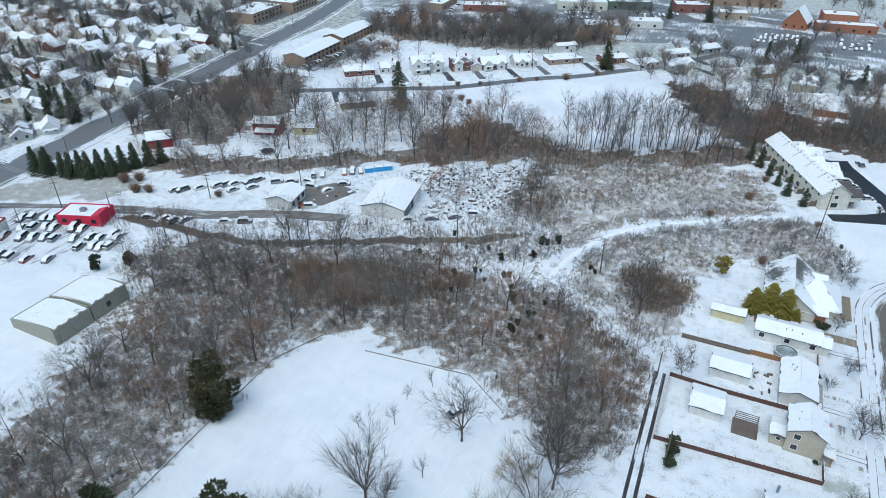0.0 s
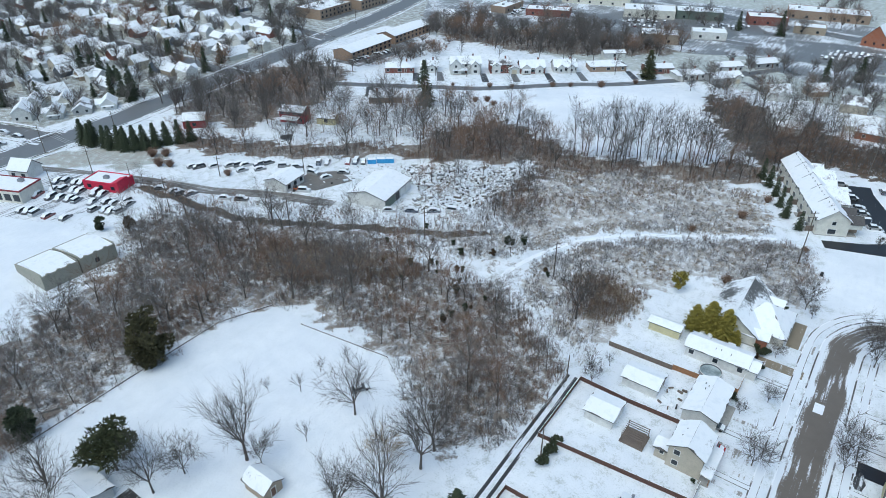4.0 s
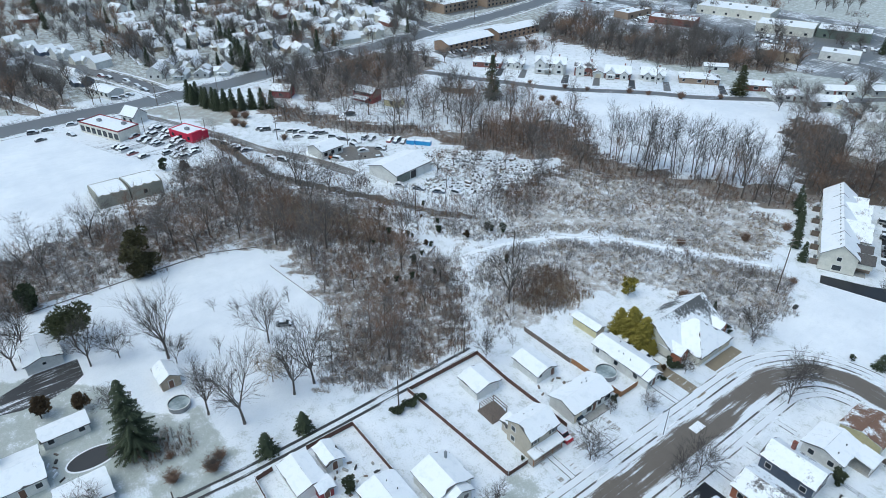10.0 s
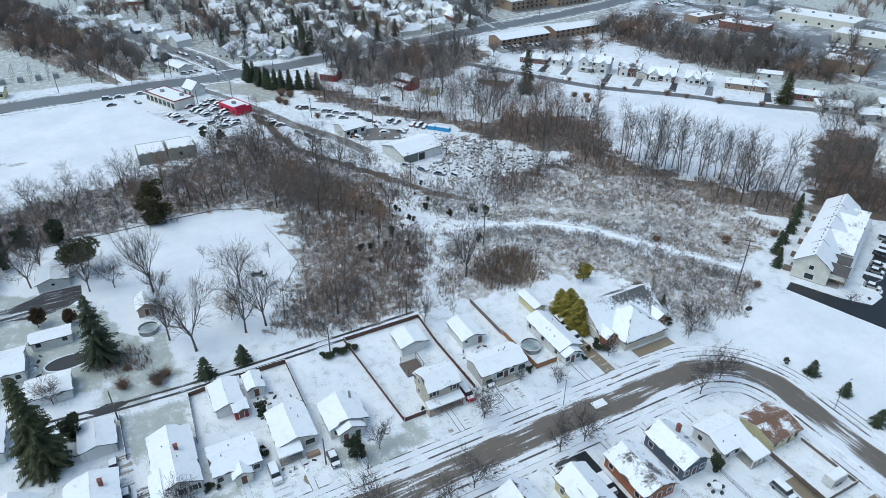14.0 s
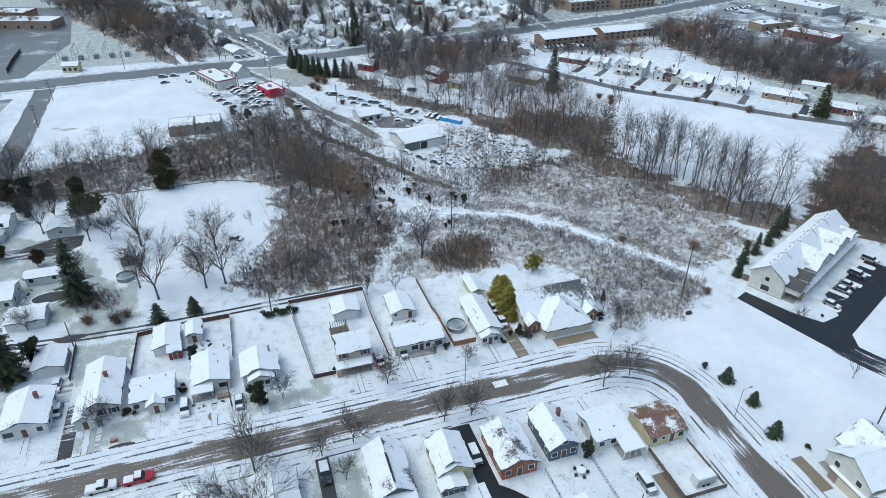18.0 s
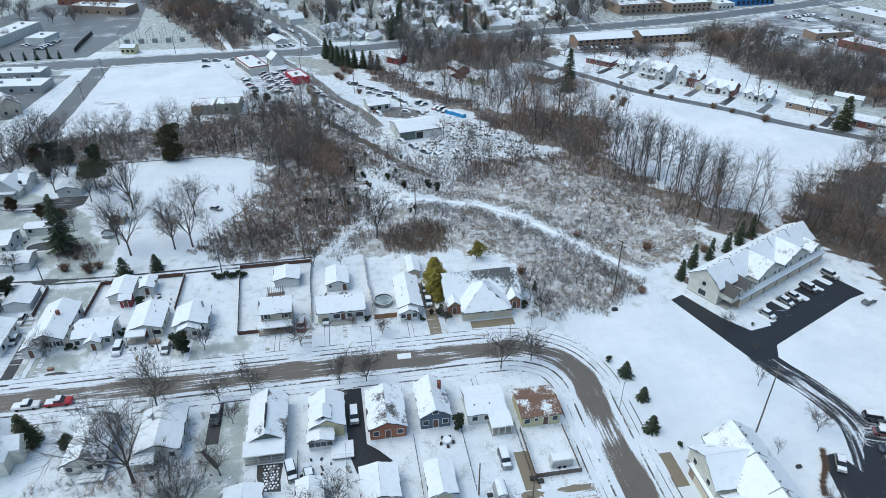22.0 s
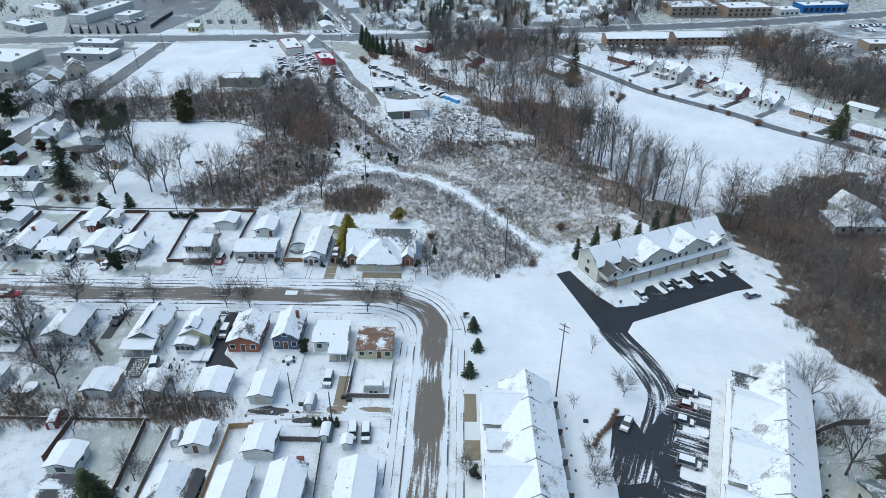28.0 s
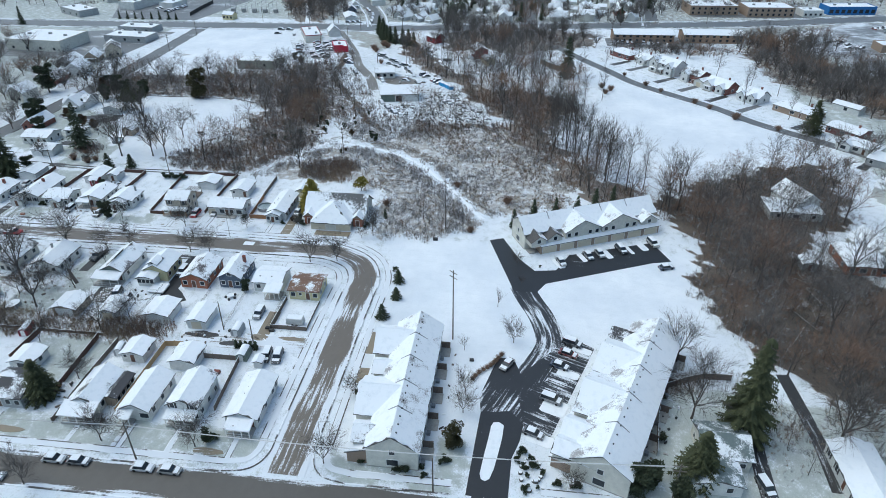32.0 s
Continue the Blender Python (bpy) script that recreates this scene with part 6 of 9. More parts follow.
terrace("cream two-storey terrace facing the street with snowy cross gables", 101, 195.4, 0, 38, 14, ((6.5, 9.5, 0.2, "roof_terrace", "WW"), (14.5, 4.6, 1.0, "roof_thin", "W"), (24.5, 10.5, 0.2, "roof_terrace", "WW"), (33.4, 5.0, 1.0, "roof_thin", "W")), 4)


# ---- woods and brush ----
undergrowth([(-84, 20), (-84, 88), (-77, 99), (-62, 100), (-74, 126), (-94, 136), (-112, 126), (-128, 120), (-146, 112), (-146, 96), (-132, 90), (-124, 70), (-118, 40), (-112, 12), (-92, 6)], ("wood", "dusted", "wood", "mid", "red"), 7.5, 201, "grey leafless undergrowth of a winter wood dusted with snow", 8.5, (0.7, 1.2))
undergrowth([(-62, 100), (-41, 100), (-29, 93), (-13, 83), (-8, 91), (-5, 108), (-5, 118), (-15, 124), (-24, 132), (-34, 136), (-58, 135), (-72, 143), (-94, 136), (-74, 126)], ("wood", "red", "mid", "red", "dusted"), 8.3, 244, "dense brown leafless undergrowth of a winter wood", 10.5, (0.7, 1.25))
undergrowth(WOOD_MID, ("dusted", "scrub", "dusted", "mid"), 7.2, 202, "leafless brown scrub dusted with snow", 15, (0.3, 0.55), open_ground=0.7)
undergrowth([(-16, 140), (-4, 141), (-2, 150), (-4, 158), (-12, 160), (-19, 154)], ("red", "red", "reed"), 3.6, 212, "rounded thicket of red-brown stems", patch=0.5)
undergrowth([(-101, 106), (-88, 106), (-76, 111), (-62, 123), (-52, 132), (-64, 133), (-88, 124), (-100, 119)], ("reed", "reed", "red"), 4.6, 213, "long thicket of orange-brown stems")
undergrowth([(-14, 84), (-8, 91), (-5, 107), (-12, 116), (-24, 112), (-27, 95)], ("red", "wood"), 7.0, 214, "red-brown thicket at the wood's corner")
undergrowth(SCRUB, ("scrub", "dusted", "scrub", "low"), 7.3, 203, "low tan grass and scrub in snow", 22, (0.3, 0.55), open_ground=0.8)
undergrowth([(-62, 172), (-45, 168), (-36, 176), (-30, 195), (-12, 214), (8, 232), (-10, 236), (-36, 226), (-54, 214)], ("mid", "red", "dusted"), 11.0, 215, "brown scrub at the edge of a tree belt")
undergrowth([(12, 176), (26, 174), (35, 179), (33, 192), (26, 205), (18, 200), (14, 188)], ("dusted", "dusted", "low"), 6.5, 245, "upright grey stems at the scrub's end", 7.5, (0.3, 0.5))
undergrowth(GAP, ("dusted", "low", "dusted", "scrub"), 5.2, 233, "snow-dusted scrub round a clearing", 12, (0.3, 0.5))
undergrowth([(-66, 164), (-56, 160), (-47, 164), (-44, 176), (-50, 188), (-60, 196), (-61, 180)], ("dusted", "mid", "red", "dusted"), 5.5, 246, "brown scrub between a junkyard and a clearing", 8, (0.4, 0.75))
undergrowth(BELT, ("wood", "red", "red"), 7.5, 204, "dense leafless brush of a tree belt", 7.5, (0.75, 1.35))
undergrowth(LOBE, ("low",), 15, 241, "tall bare trees standing on thin snow", 7.6, (0.8, 1.25))
undergrowth(BELT_YARD, ("wood", "red"), 9.0, 205, "leafless brush behind a junkyard", 9.5, (0.7, 1.2))
undergrowth(WOOD_ROAD, ("wood",), 12.0, 206, "leafless brush beside a main road", 10.5, (0.7, 1.1), True)
undergrowth(WOOD_EAST, ("wood", "wood", "red"), 8.0, 207, "dense leafless woodland brush", 8.2, (0.85, 1.45))
undergrowth(WOOD_RAIL, ("wood",), 13, 208, "leafless brush along a railway", 13.0, (0.7, 1.1), True)
undergrowth([(-206, 268), (-197, 276), (-189, 300), (-187, 328), (-198, 336), (-206, 320)], ("wood", "red"), 9, 249, "bare brush and trees before two apartment blocks", 8.0, (0.3, 0.55), True)
undergrowth(WOOD_NORTH, ("wood", "red", "wood"), 11, 209, "leafless brush behind a row of houses", 8.0, (0.6, 1.0), True)
undergrowth([(-172, 110), (-128, 121), (-110, 129), (-92, 139), (-76, 148), (-60, 157), (-62, 166), (-98, 144), (-130, 129), (-172, 118)], ("red", "mid"), 8.0, 216, "brush along a railway bank", 12, (0.5, 0.8))
undergrowth(BACK_BRUSH, ("red", "reed", "mid"), 3.7, 217, "brown brush between two rows of back yards", 7, (0.3, 0.5), patch=0.42)
undergrowth([(83.4, 118), (88, 119), (89, 132), (83.8, 132.5)], ("red", "reed"), 3.0, 219, "tall rounded brown thicket behind a garage", 4.5, (0.35, 0.5), patch=0.3)
undergrowth([(52, 66), (80, 66), (82, 104), (70, 104), (66, 94), (52, 92)], ("low", "mid"), 11.0, 227, "bare garden brush between houses", 14, (0.5, 0.8))
undergrowth([(-120, 5), (-86, 4), (-84, 30), (-112, 34)], ("wood", "mid"), 10.0, 218, "bare brush beside a side road", 12)
# tufts standing in the trodden snow of the track and the clearing
tufts = thing("undergrowth", -20, 134, "low dry tufts in the snow of a track", "undergrowth", kind="stuff")
for x, y in scatter([(-6, 117), (-2, 122), (-14, 132), (-26, 140), (-38, 152), (-44, 146), (-40, 139), (-28, 133), (-14, 124)], 2.9, 248):
    if math.hypot(x + 38, y - 145) > 3.4:
        ob = new("brush", random.choice(THICKETS[random.choice(("low", "dusted", "scrub"))]))
        ob.parent = tufts
        ob.matrix_basis = pose(x + 20, y - 134, 0, 0, 0, rnd(0, 360)) @ Matrix.Diagonal((0.15, 0.15, rnd(0.3, 0.6), 1))
# far streets: trees between the houses
undergrowth([(-258, 135), (-262, 300), (-300, 335), (-420, 335), (-560, 320), (-560, 40), (-400, 70), (-300, 112)], ("low", "wood"), 40, 220, "bare trees of far residential streets", 11.5, (0.7, 1.15), "wide")
undergrowth([(-250, 70), (-262, 105), (-400, 45), (-560, -15), (-540, -120), (-440, -10), (-330, 40)], ("wood",), 30, 221, "bare trees behind far streets", 12, (0.7, 1.1), "wide")
undergrowth([(-256, 80), (-268, 85), (-300, 86), (-335, 72), (-330, 58), (-275, 75)], ("wood", "mid"), 11, 247, "bare brush between a railway and a side road", 8, (0.6, 0.95), True)
undergrowth([(-300, 335), (-340, 440), (-345, 560), (-460, 600), (-560, 480), (-560, 325)], ("wood",), 60, 222, "bare trees of far streets", 15, (0.7, 1.1), "wide")
undergrowth([(-60, 350), (-34, 340), (10, 332), (60, 332), (90, 360), (60, 400), (-20, 405), (-50, 385)], ("wood", "low"), 20, 223, "bare trees among far houses", 11.5, (0.6, 1.0), "wide")
undergrowth([(-205, 345), (-150, 405), (-100, 410), (-110, 440), (-170, 440), (-225, 400)], ("wood",), 22, 224, "bare trees behind far shops", 17, (0.6, 0.9), True)
undergrowth([(-190, -150), (-30, -60), (50, -40), (50, 20), (-30, 0), (-80, -4), (-135, -8), (-140, -60)], ("low", "mid"), 26, 225, "bare trees round houses beside a side road", 14, (0.5, 0.9), True)
undergrowth([(92, 290), (96, 278), (120, 284), (120, 330), (92, 330)], ("wood", "mid"), 12, 226, "bare trees beside a garden", 12, (0.6, 0.9))
undergrowth([(-330, 540), (-60, 530), (120, 505), (160, 640), (60, 760), (-300, 760)], ("wood",), 60, 228, "bare trees behind far stores", 22, (0.8, 1.2), "wide")
undergrowth([(-330, -20), (-260, -110), (-180, -120), (-200, -230), (-420, -260), (-480, -80)], ("wood",), 70, 229, "bare trees round far depots", 20, (0.7, 1.1), "wide")

# ---- single trees ----
for x, y, s, k in ((-35, 81, 1.0, 1), (-14, 66, 1.2, 4), (-16, 83, 1.1, 0), (-12, 137.5, 1.25, 3), (70, 85.2, 1.5, 1), (-15.5, 78, 1.0, 2), (-61, 31, 1.0, 5), (-67, 34, 0.9, 2),
                   (-52, 45, 0.8, 0), (-33, 45, 0.6, 3), (105, 284, 1.5, 3), (100, 257, 1.1, 1), (82.5, 257, 0.9, 5), (71, 101, 0.6, 4), (-86, 12, 1.1, 0), (-98, 16, 1.0, 2), (80, 96, 0.9, 2), (87, 118, 0.8, 3), (-72, 14, 1.0, 1)):
    BARE.put(x, y, 40 * k + x, s, k)
for x, y, s, k in ((51, 160.5, 1.15, 0), (49.5, 168, 1.1, 1), (50, 130, 1.1, 1), (49.5, 105, 1.0, 0), (51, 98.5, 1.0, 1), (50, 124, 1.1, 2), (34, 175.2, 1.1, 2), (34, 135, 0.65, 1), (35.5, 115.5, 1.1, 1), (33, 93, 0.9, 2), (29.5, 57, 0.9, 1), (50.5, 85.7, 1.6, 0),
                   (80, 219.5, 0.9, 2), (104, 209.5, 0.85, 1), (98, 209.5, 0.8, 2), (120.5, 184, 0.95, 0), (119.4, 157.4, 1.1, 1), (120.3, 138.1, 1.05, 0), (101.4, 185.2, 0.7, 1), (45.5, 219.5, 0.55, 2), (104, 123, 0.9, 0), (1, 118.5, 0.95, 2), (-6, 57, 0.55, 1), (30, 128, 0.5, 2),
                   (131.8, 129.6, 1.0, 0), (81.5, 122.5, 1.0, 1), (88, 92, 1.1, 0), (93, 106, 0.95, 2), (55, 221, 0.35, 2), (-41, 61, 1.1, 2), (-51, 51, 1.2, 1), (36, 172, 0.45, 0), (32, 151, 0.6, 1), (120.8, 231, 0.7, 1), (88, 262, 0.9, 0), (-10, 36, 0.9, 1), (61, 58, 1.1, 0), (58, 102, 0.8, 2), (71, 92, 1.0, 0)):
    YARD_TREE.put(x, y, 70 * k + y, s, k)
UPRIGHT.put(-44, 60, 30, 1.05)
UPRIGHT.put(-21, 61, 130, 0.8)
GOLD = Stock([bare_maker(44, 6, 12, 1.0, 0.0, "twig_tan", "bark_pale", "small golden-twigged weeping tree in a snowy field", 0.2)])
GOLD.put(-22, 76, 10, 1.2)
for x, y in ((-49, 79), (-50, 86), (-38, 70), (-55, 75), (-47, 92), (2, 126), (66, 215), (84, 208), (18, 177)):
    SAPLING.put(x, y, x * 31, 0.9)
# the row along the far field's edge
random.seed(55)
for k in range(24):
    u = k / 23
    x, y = (-58 + 44 * u, 231 + 16 * u + 6 * u * u)
    ROW.put(x + rnd(-1, 1), y + rnd(-1.5, 1.5), rnd(0, 360), rnd(1.0, 1.4))
for x, y, s in ((-6.7, 256, 1.45), (-8, 262, 1.2), (2, 268, 1.3), (-24, 247, 1.2), (-19, 252, 1.0), (6, 271, 1.3), (-48, 240, 1.3), (-92, 247, 1.1), (-102, 256, 1.0)):
    ROW.put(x, y, x * 17, s)
# conifers
for x, y, s in ((-220, 125.5, 1.0), (-217.5, 128.5, 0.98), (-215.5, 126, 0.9), (-207, 129.5, 0.95), (-204.5, 131.5, 0.92), (-201, 132, 0.98), (-198.5, 134.5, 0.95), (-196, 137, 1.0), (-194.2, 140.5, 0.95), (-193.5, 145, 0.95), (-191, 149, 0.9), (-188.5, 152.5, 0.85), (-210.5, 129, 0.85)):
    ROW_SPRUCE.put(x, y, x * 13, s)
for x, y, s in ((-138, 241, 1.9), (-238, -63, 0.5), (-238, -57, 0.55), (-239, -52, 0.5), (-238, -46, 0.45), (-239, -40, 0.5), (-239, -34, 0.6), (-240, -28, 0.55), (-239, -22, 0.5), (-346, 150, 1.1), (-262, 215, 1.1), (-300, 200, 1.0), (-285, 140, 0.9), (-330, 250, 1.0), (-272, 172, 1.2), (-268, 166, 1.0),
                (-400, 180, 1.2), (-420, 100, 1.1), (-380, 280, 1.0), (-35, 470, 1.3), (18, 395, 1.3), (4, 385, 1.1), (-60, 470, 1.0), (24, 218, 0.66), (19, 224, 0.72), (16, 231, 0.62), (13, 238, 0.68), (9.5, 244, 0.75), (6, 250, 0.66), (22.5, 176.8, 0.33), (47, 358, 1.1), (-215, -120, 1.0)):
    SPRUCE.put(x, y, x * 13, s)
for x, y in ((-4, 66.5), (-5, 75)):
    SMALL_SPRUCE.put(x, y, y * 9, 1.05)
SMALL_SPRUCE.put(58, 187.4, 10, 0.8)
SMALL_SPRUCE.put(65.5, 188.2, 50, 0.75)
SMALL_SPRUCE.put(74.2, 186.2, 80, 0.82)
GAP_SPRUCE.put(-19.5, 46.6, 20, 1.0, 0)
GAP_SPRUCE.put(103.5, 266, 70, 1.15, 1)
GAP_SPRUCE.put(8, 35, 100, 1.05, 1)
BIG_CEDAR.put(-84, 29, 10, 0.52)
BIG_CEDAR.put(-84.5, 38, 60, 0.5)
BIG_CEDAR.put(-78, 22, 90, 0.45)
CONE.put(116, 254.6, 0, 1.3, 0)
CONE.put(57.1, 62.6, 50, 0.85, 0)
BIG_CEDAR.put(-82, -10, 10, 1.0)
BIG_CEDAR.put(-42, 11, 70, 0.75)
BIG_CEDAR.put(-50, 8, 130, 0.6)
CONE.put(-83.5, 66, 40, 1.1, 1)
CONE.put(-70, 339, 40, 1.45, 0)
CONE.put(110.5, 119, 80, 1.1, 0)
BIG_CEDAR.put(120.4, 243.4, 120, 0.5)
for x, y, s in ((20.2, 150.9, 1.2), (16.6, 150.9, 1.3), (13.2, 150.6, 1.0), (23.0, 150.6, 0.55)):
    OLIVE.put(x, y, x * 20, s, 0)
OLIVE.put(4.7, 164.8, 60, 0.85, 1)
CONE.put(113.3, 208.5, 30, 0.5, 1)
PINE.put(-62, 44, 200, 1.0)
for x, y, s, k in ((-86, 16, 1.0, 1), (-84, 38, 0.9, 0), (-41, 33, 0.8, 1), (-38, 40, 0.7, 1), (-88, 22, 1.0, 0), (-74, 24, 0.9, 0), (33.5, 88, 0.75, 0), (-150, 92, 0.6, 0), (-143, 97, 0.7, 1), (-90, 16, 0.9, 0), (118, 246, 0.7, 0), (76, 105, 0.3, 0), (122, 250.4, 0.75, 0),
                   (-30, 22, 1.0, 0), (-48, 22, 0.8, 1), (67, 147.6, 0.45, 0), (13.6, 74.8, 0.45, 0), (3, 40, 0.8, 0), (28.5, 148.0, 0.25, 1), (60, 71, 0.5, 0)):
    CEDAR.put(x, y, x * 7, s, k)
# young cedars round the clearing
for k, (x, y, h) in enumerate(((-68, 128.7, 1.6), (-60.5, 132.1, 2.2), (-56, 135.8, 2.0), (-54.6, 136.6, 1.5), (-48.1, 137, 2.6), (-46.8, 138, 1.8), (-42.5, 128.6, 2.6), (-51.8, 144.5, 2.6), (-44.2, 149.7, 3.2), (-44.2, 157.8, 2.8), (-42.8, 158.4, 2.0), (-40.3, 160.5, 3.0), (-37.6, 116.4, 2.6), (-37.5, 119.4, 2.2), (-39, 117.6, 1.6),
                               (-36.4, 123.9, 2.0), (-35.2, 125, 1.6), (-34.3, 130, 1.8), (-44.3, 132.9, 1.8), (-69.3, 151.4, 1.8), (-63, 146, 1.5), (-57, 148, 1.7), (-52, 133, 1.4), (-31, 117, 1.5), (-28, 151, 2.0), (-26.5, 149.6, 1.6), (-74, 138, 1.8), (-58, 125, 1.7))):
    CEDAR.put(x, y, 77 * k, h / 7.6, 0 if k % 4 else 1)
for x, y, s in ((113.6, 222, 0.7), (114.6, 223.5, 0.6), (116.3, 224.4, 0.7), (118.1, 226, 0.7), (117, 222.6, 0.5), (119, 223, 0.6), (122.3, 222.8, 0.6), (121.5, 225, 0.5), (120.4, 228.6, 0.6), (120.8, 198.1, 0.8), (120.6, 199.7, 0.8), (119.5, 202.9, 0.7), (121.4, 203.7, 0.5), (117.8, 206.5, 0.7), (117, 207.5, 0.6),
                (106.1, 243.9, 0.8), (93.9, 252, 0.8), (107, 249.7, 1.3), (120.6, 232.2, 0.7), (52.7, 185.6, 0.9), (115.5, 221.3, 0.55), (34.6, 194.5, 0.5), (119.4, 191, 0.6), (79, 190, 0.7), (101.5, 187, 0.8), (29.8, 141, 0.5), (30.2, 145.4, 0.5), (27.6, 105, 0.6), (30, 152, 0.6), (30, 171.8, 0.7), (28, 131.8, 0.6), (46, 226, 0.5),
                (27.5, 61.5, 0.7), (28, 63, 0.6), (24, 72.5, 0.6), (22.5, 72.6, 0.6), (117.2, 159.6, 1.1), (115.5, 135.6, 0.6), (2.4, 92.5, 0.9), (2.4, 94.2, 0.9), (2.4, 95.9, 0.95), (2.3, 97.4, 0.9), (2.3, 98.9, 0.85)):
    BUSH.put(x, y, x * 50, s)


def brown_bush_maker():
    random.seed(91)
    gs = [G() for _ in TWIGS]
    for _ in range(3):
        brush_geo(gs, rnd(-0.2, 0.2), rnd(-0.2, 0.2), 1.1, 0.8, 60, 1)
    return proto("bush", (("branchwork", gs[1], "twig_red"),), "rounded leafless red-brown bush", "bush", "hedge bushes")


HEDGE = Stock([brown_bush_maker])
for k in range(10):
    HEDGE.put(85.2 + 8.6 * k / 9, 217.0 - 6.2 * k / 9, k * 50, 1.0)
for x, y, s in ((-6, 57, 2.6), (-8, 59, 2.0), (12, 232, 2.2), (8, 216, 2.4), (14, 176, 2.2), (-2, 198, 2.0), (28, 205, 1.8), (-14, 51, 1.3), (-150, 140, 2.2), (-178, 130, 3.0), (-174, 132, 2.6), (-188, 134, 3.2), (-184, 137, 3.0), (-8, 50, 2.4)):
    HEDGE.put(x, y, x * 3, s)


# ---- cars ----
def car_geo(L=4.5, W=1.78, H=1.45, van=False, sill=0.28):
    """Side outlines of a car: body, glass house, and the snow that lies on it."""
    h = L / 2
    lo, mid, top = sill, 0.82 * H / 1.45, H
    body = [(-h, lo), (-h, mid - 0.12), (-h + 0.12, mid), (h - 1.15, mid + 0.02), (h - 0.25, mid - 0.14), (h, mid - 0.3), (h, lo), (-h + 0.1, lo)]
    cab = [(-h + (0.15 if van else 0.45), mid - 0.02), (-h + (0.35 if van else 0.95), top - 0.04), (0.35 if not van else 0.75, top - 0.04), (h - 1.2, mid - 0.02)]
    g = G().prism([(x, -W / 2, z) for x, z in body], (0, W, 0))
    c = G()
    n = len(cab)
    for y, s in ((-W / 2 + 0.06, 0), (W / 2 - 0.06, 0)):
        c.v += [(x, y + (0.14 if y < 0 else -0.14) * (k in (1, 2)), z) for k, (x, z) in enumerate(cab)]
    c.f += [(3, 2, 1, 0), (4, 5, 6, 7)] + [(k, (k + 1) % n, n + (k + 1) % n, n + k) for k in range(n)]
    x0, x1 = cab[1][0] - 0.1, cab[2][0] + 0.1
    roof = G().prism([(x0, -W / 2 + 0.16, top - 0.05), (x1, -W / 2 + 0.16, top - 0.05), (x1, W / 2 - 0.16, top - 0.05), (x0, W / 2 - 0.16, top - 0.05)], (0, 0, 0.05))
    snow = G().prism([(x0 + 0.06, -W / 2 + 0.2, top), (x1 - 0.06, -W / 2 + 0.2, top), (x1 - 0.06, W / 2 - 0.2, top), (x0 + 0.06, W / 2 - 0.2, top)], (0, 0, 0.08))
    hood = G().prism([(h - 1.05, -W / 2 + 0.1, mid + 0.02), (h - 0.3, -W / 2 + 0.12, mid - 0.1), (h - 0.3, W / 2 - 0.12, mid - 0.1), (h - 1.05, W / 2 - 0.1, mid + 0.02)], (0, 0, 0.05))
    return g, c, roof, snow, hood


def wheel_geo(x, y, r=0.33):
    return G().tube((x, y - 0.1, r), (x, y + 0.1, r), r, r, 12, True)


def car_maker(kind, material, label, full=True, snowy=True):
    def make():
        L, W, H = {"car": (4.4, 1.78, 1.42), "van": (4.8, 1.9, 1.75), "pickup": (5.4, 1.9, 1.75)}[kind]
        ob = thing({"van": "van", "pickup": "pickup_truck"}.get(kind, "car"), 0, 0, label, "car", "parked cars")
        if kind == "pickup":
            body, cab, roof, snow, hood = car_geo(L, W, H)
            part("body", G().prism([(-2.7, -W / 2, 0.45), (2.7, -W / 2, 0.45), (2.7, -W / 2, 0.95), (2.55, -W / 2, 1.08), (0.9, -W / 2, 1.1), (-2.7, -W / 2, 1.0)], (0, W, 0)), material, ob)
            part("cab", G().prism([(-0.75, -W / 2 + 0.08, 1.0), (-0.6, -W / 2 + 0.08, 1.72), (0.7, -W / 2 + 0.08, 1.72), (1.3, -W / 2 + 0.08, 1.0)], (0, W - 0.16, 0)), "glass", ob)
            part("roof", G().box(-0.62, 0.72, -W / 2 + 0.06, W / 2 - 0.06, 1.72, 1.78), material, ob)
            part("snow_cover", G().box(-2.55, -0.85, -W / 2 + 0.12, W / 2 - 0.12, 0.99, 1.12), "snow", ob)
            part("snow_cover", G().box(-0.55, 0.65, -W / 2 + 0.12, W / 2 - 0.12, 1.78, 1.86), "snow", ob)
        else:
            body, cab, roof, snow, hood = car_geo(L, W, H, kind == "van")
            part("body", body, material, ob)
            part("window_band", cab, "glass", ob)
            part("roof", roof, material, ob)
            if snowy:
                part("snow_cover", snow, "snow", ob)
                part("snow_cover", hood, "snow", ob)
        xs = L * 0.31
        if full:
            for x in (xs, -xs):
                for y in (W / 2 - 0.08, -W / 2 + 0.08):
                    part("wheel", wheel_geo(x, y), "tyre", ob)
            for y in (W / 2 - 0.3, -W / 2 + 0.3):
                part("headlight", G().box(L / 2 - 0.04, L / 2 + 0.02, y - 0.16, y + 0.16, 0.55, 0.68), "trim", ob)
                part("tail_light", G().box(-L / 2 - 0.02, -L / 2 + 0.04, y - 0.12, y + 0.12, 0.6, 0.76), "door_red", ob)
        return ob
    return make


CAR = Stock([car_maker("car", "car", "parked saloon car with snow on its roof"), car_maker("van", "car", "parked minivan with snow on its roof")])
PICKUP = Stock([car_maker("pickup", "car_red", "red pickup truck with snow in its bed"), car_maker("pickup", "trim", "white pickup truck covered with snow"), car_maker("pickup", "car", "dark pickup truck beside a house")])
RED_CAR = Stock([car_maker("van", "car_red", "red car in a drive", True, True)])


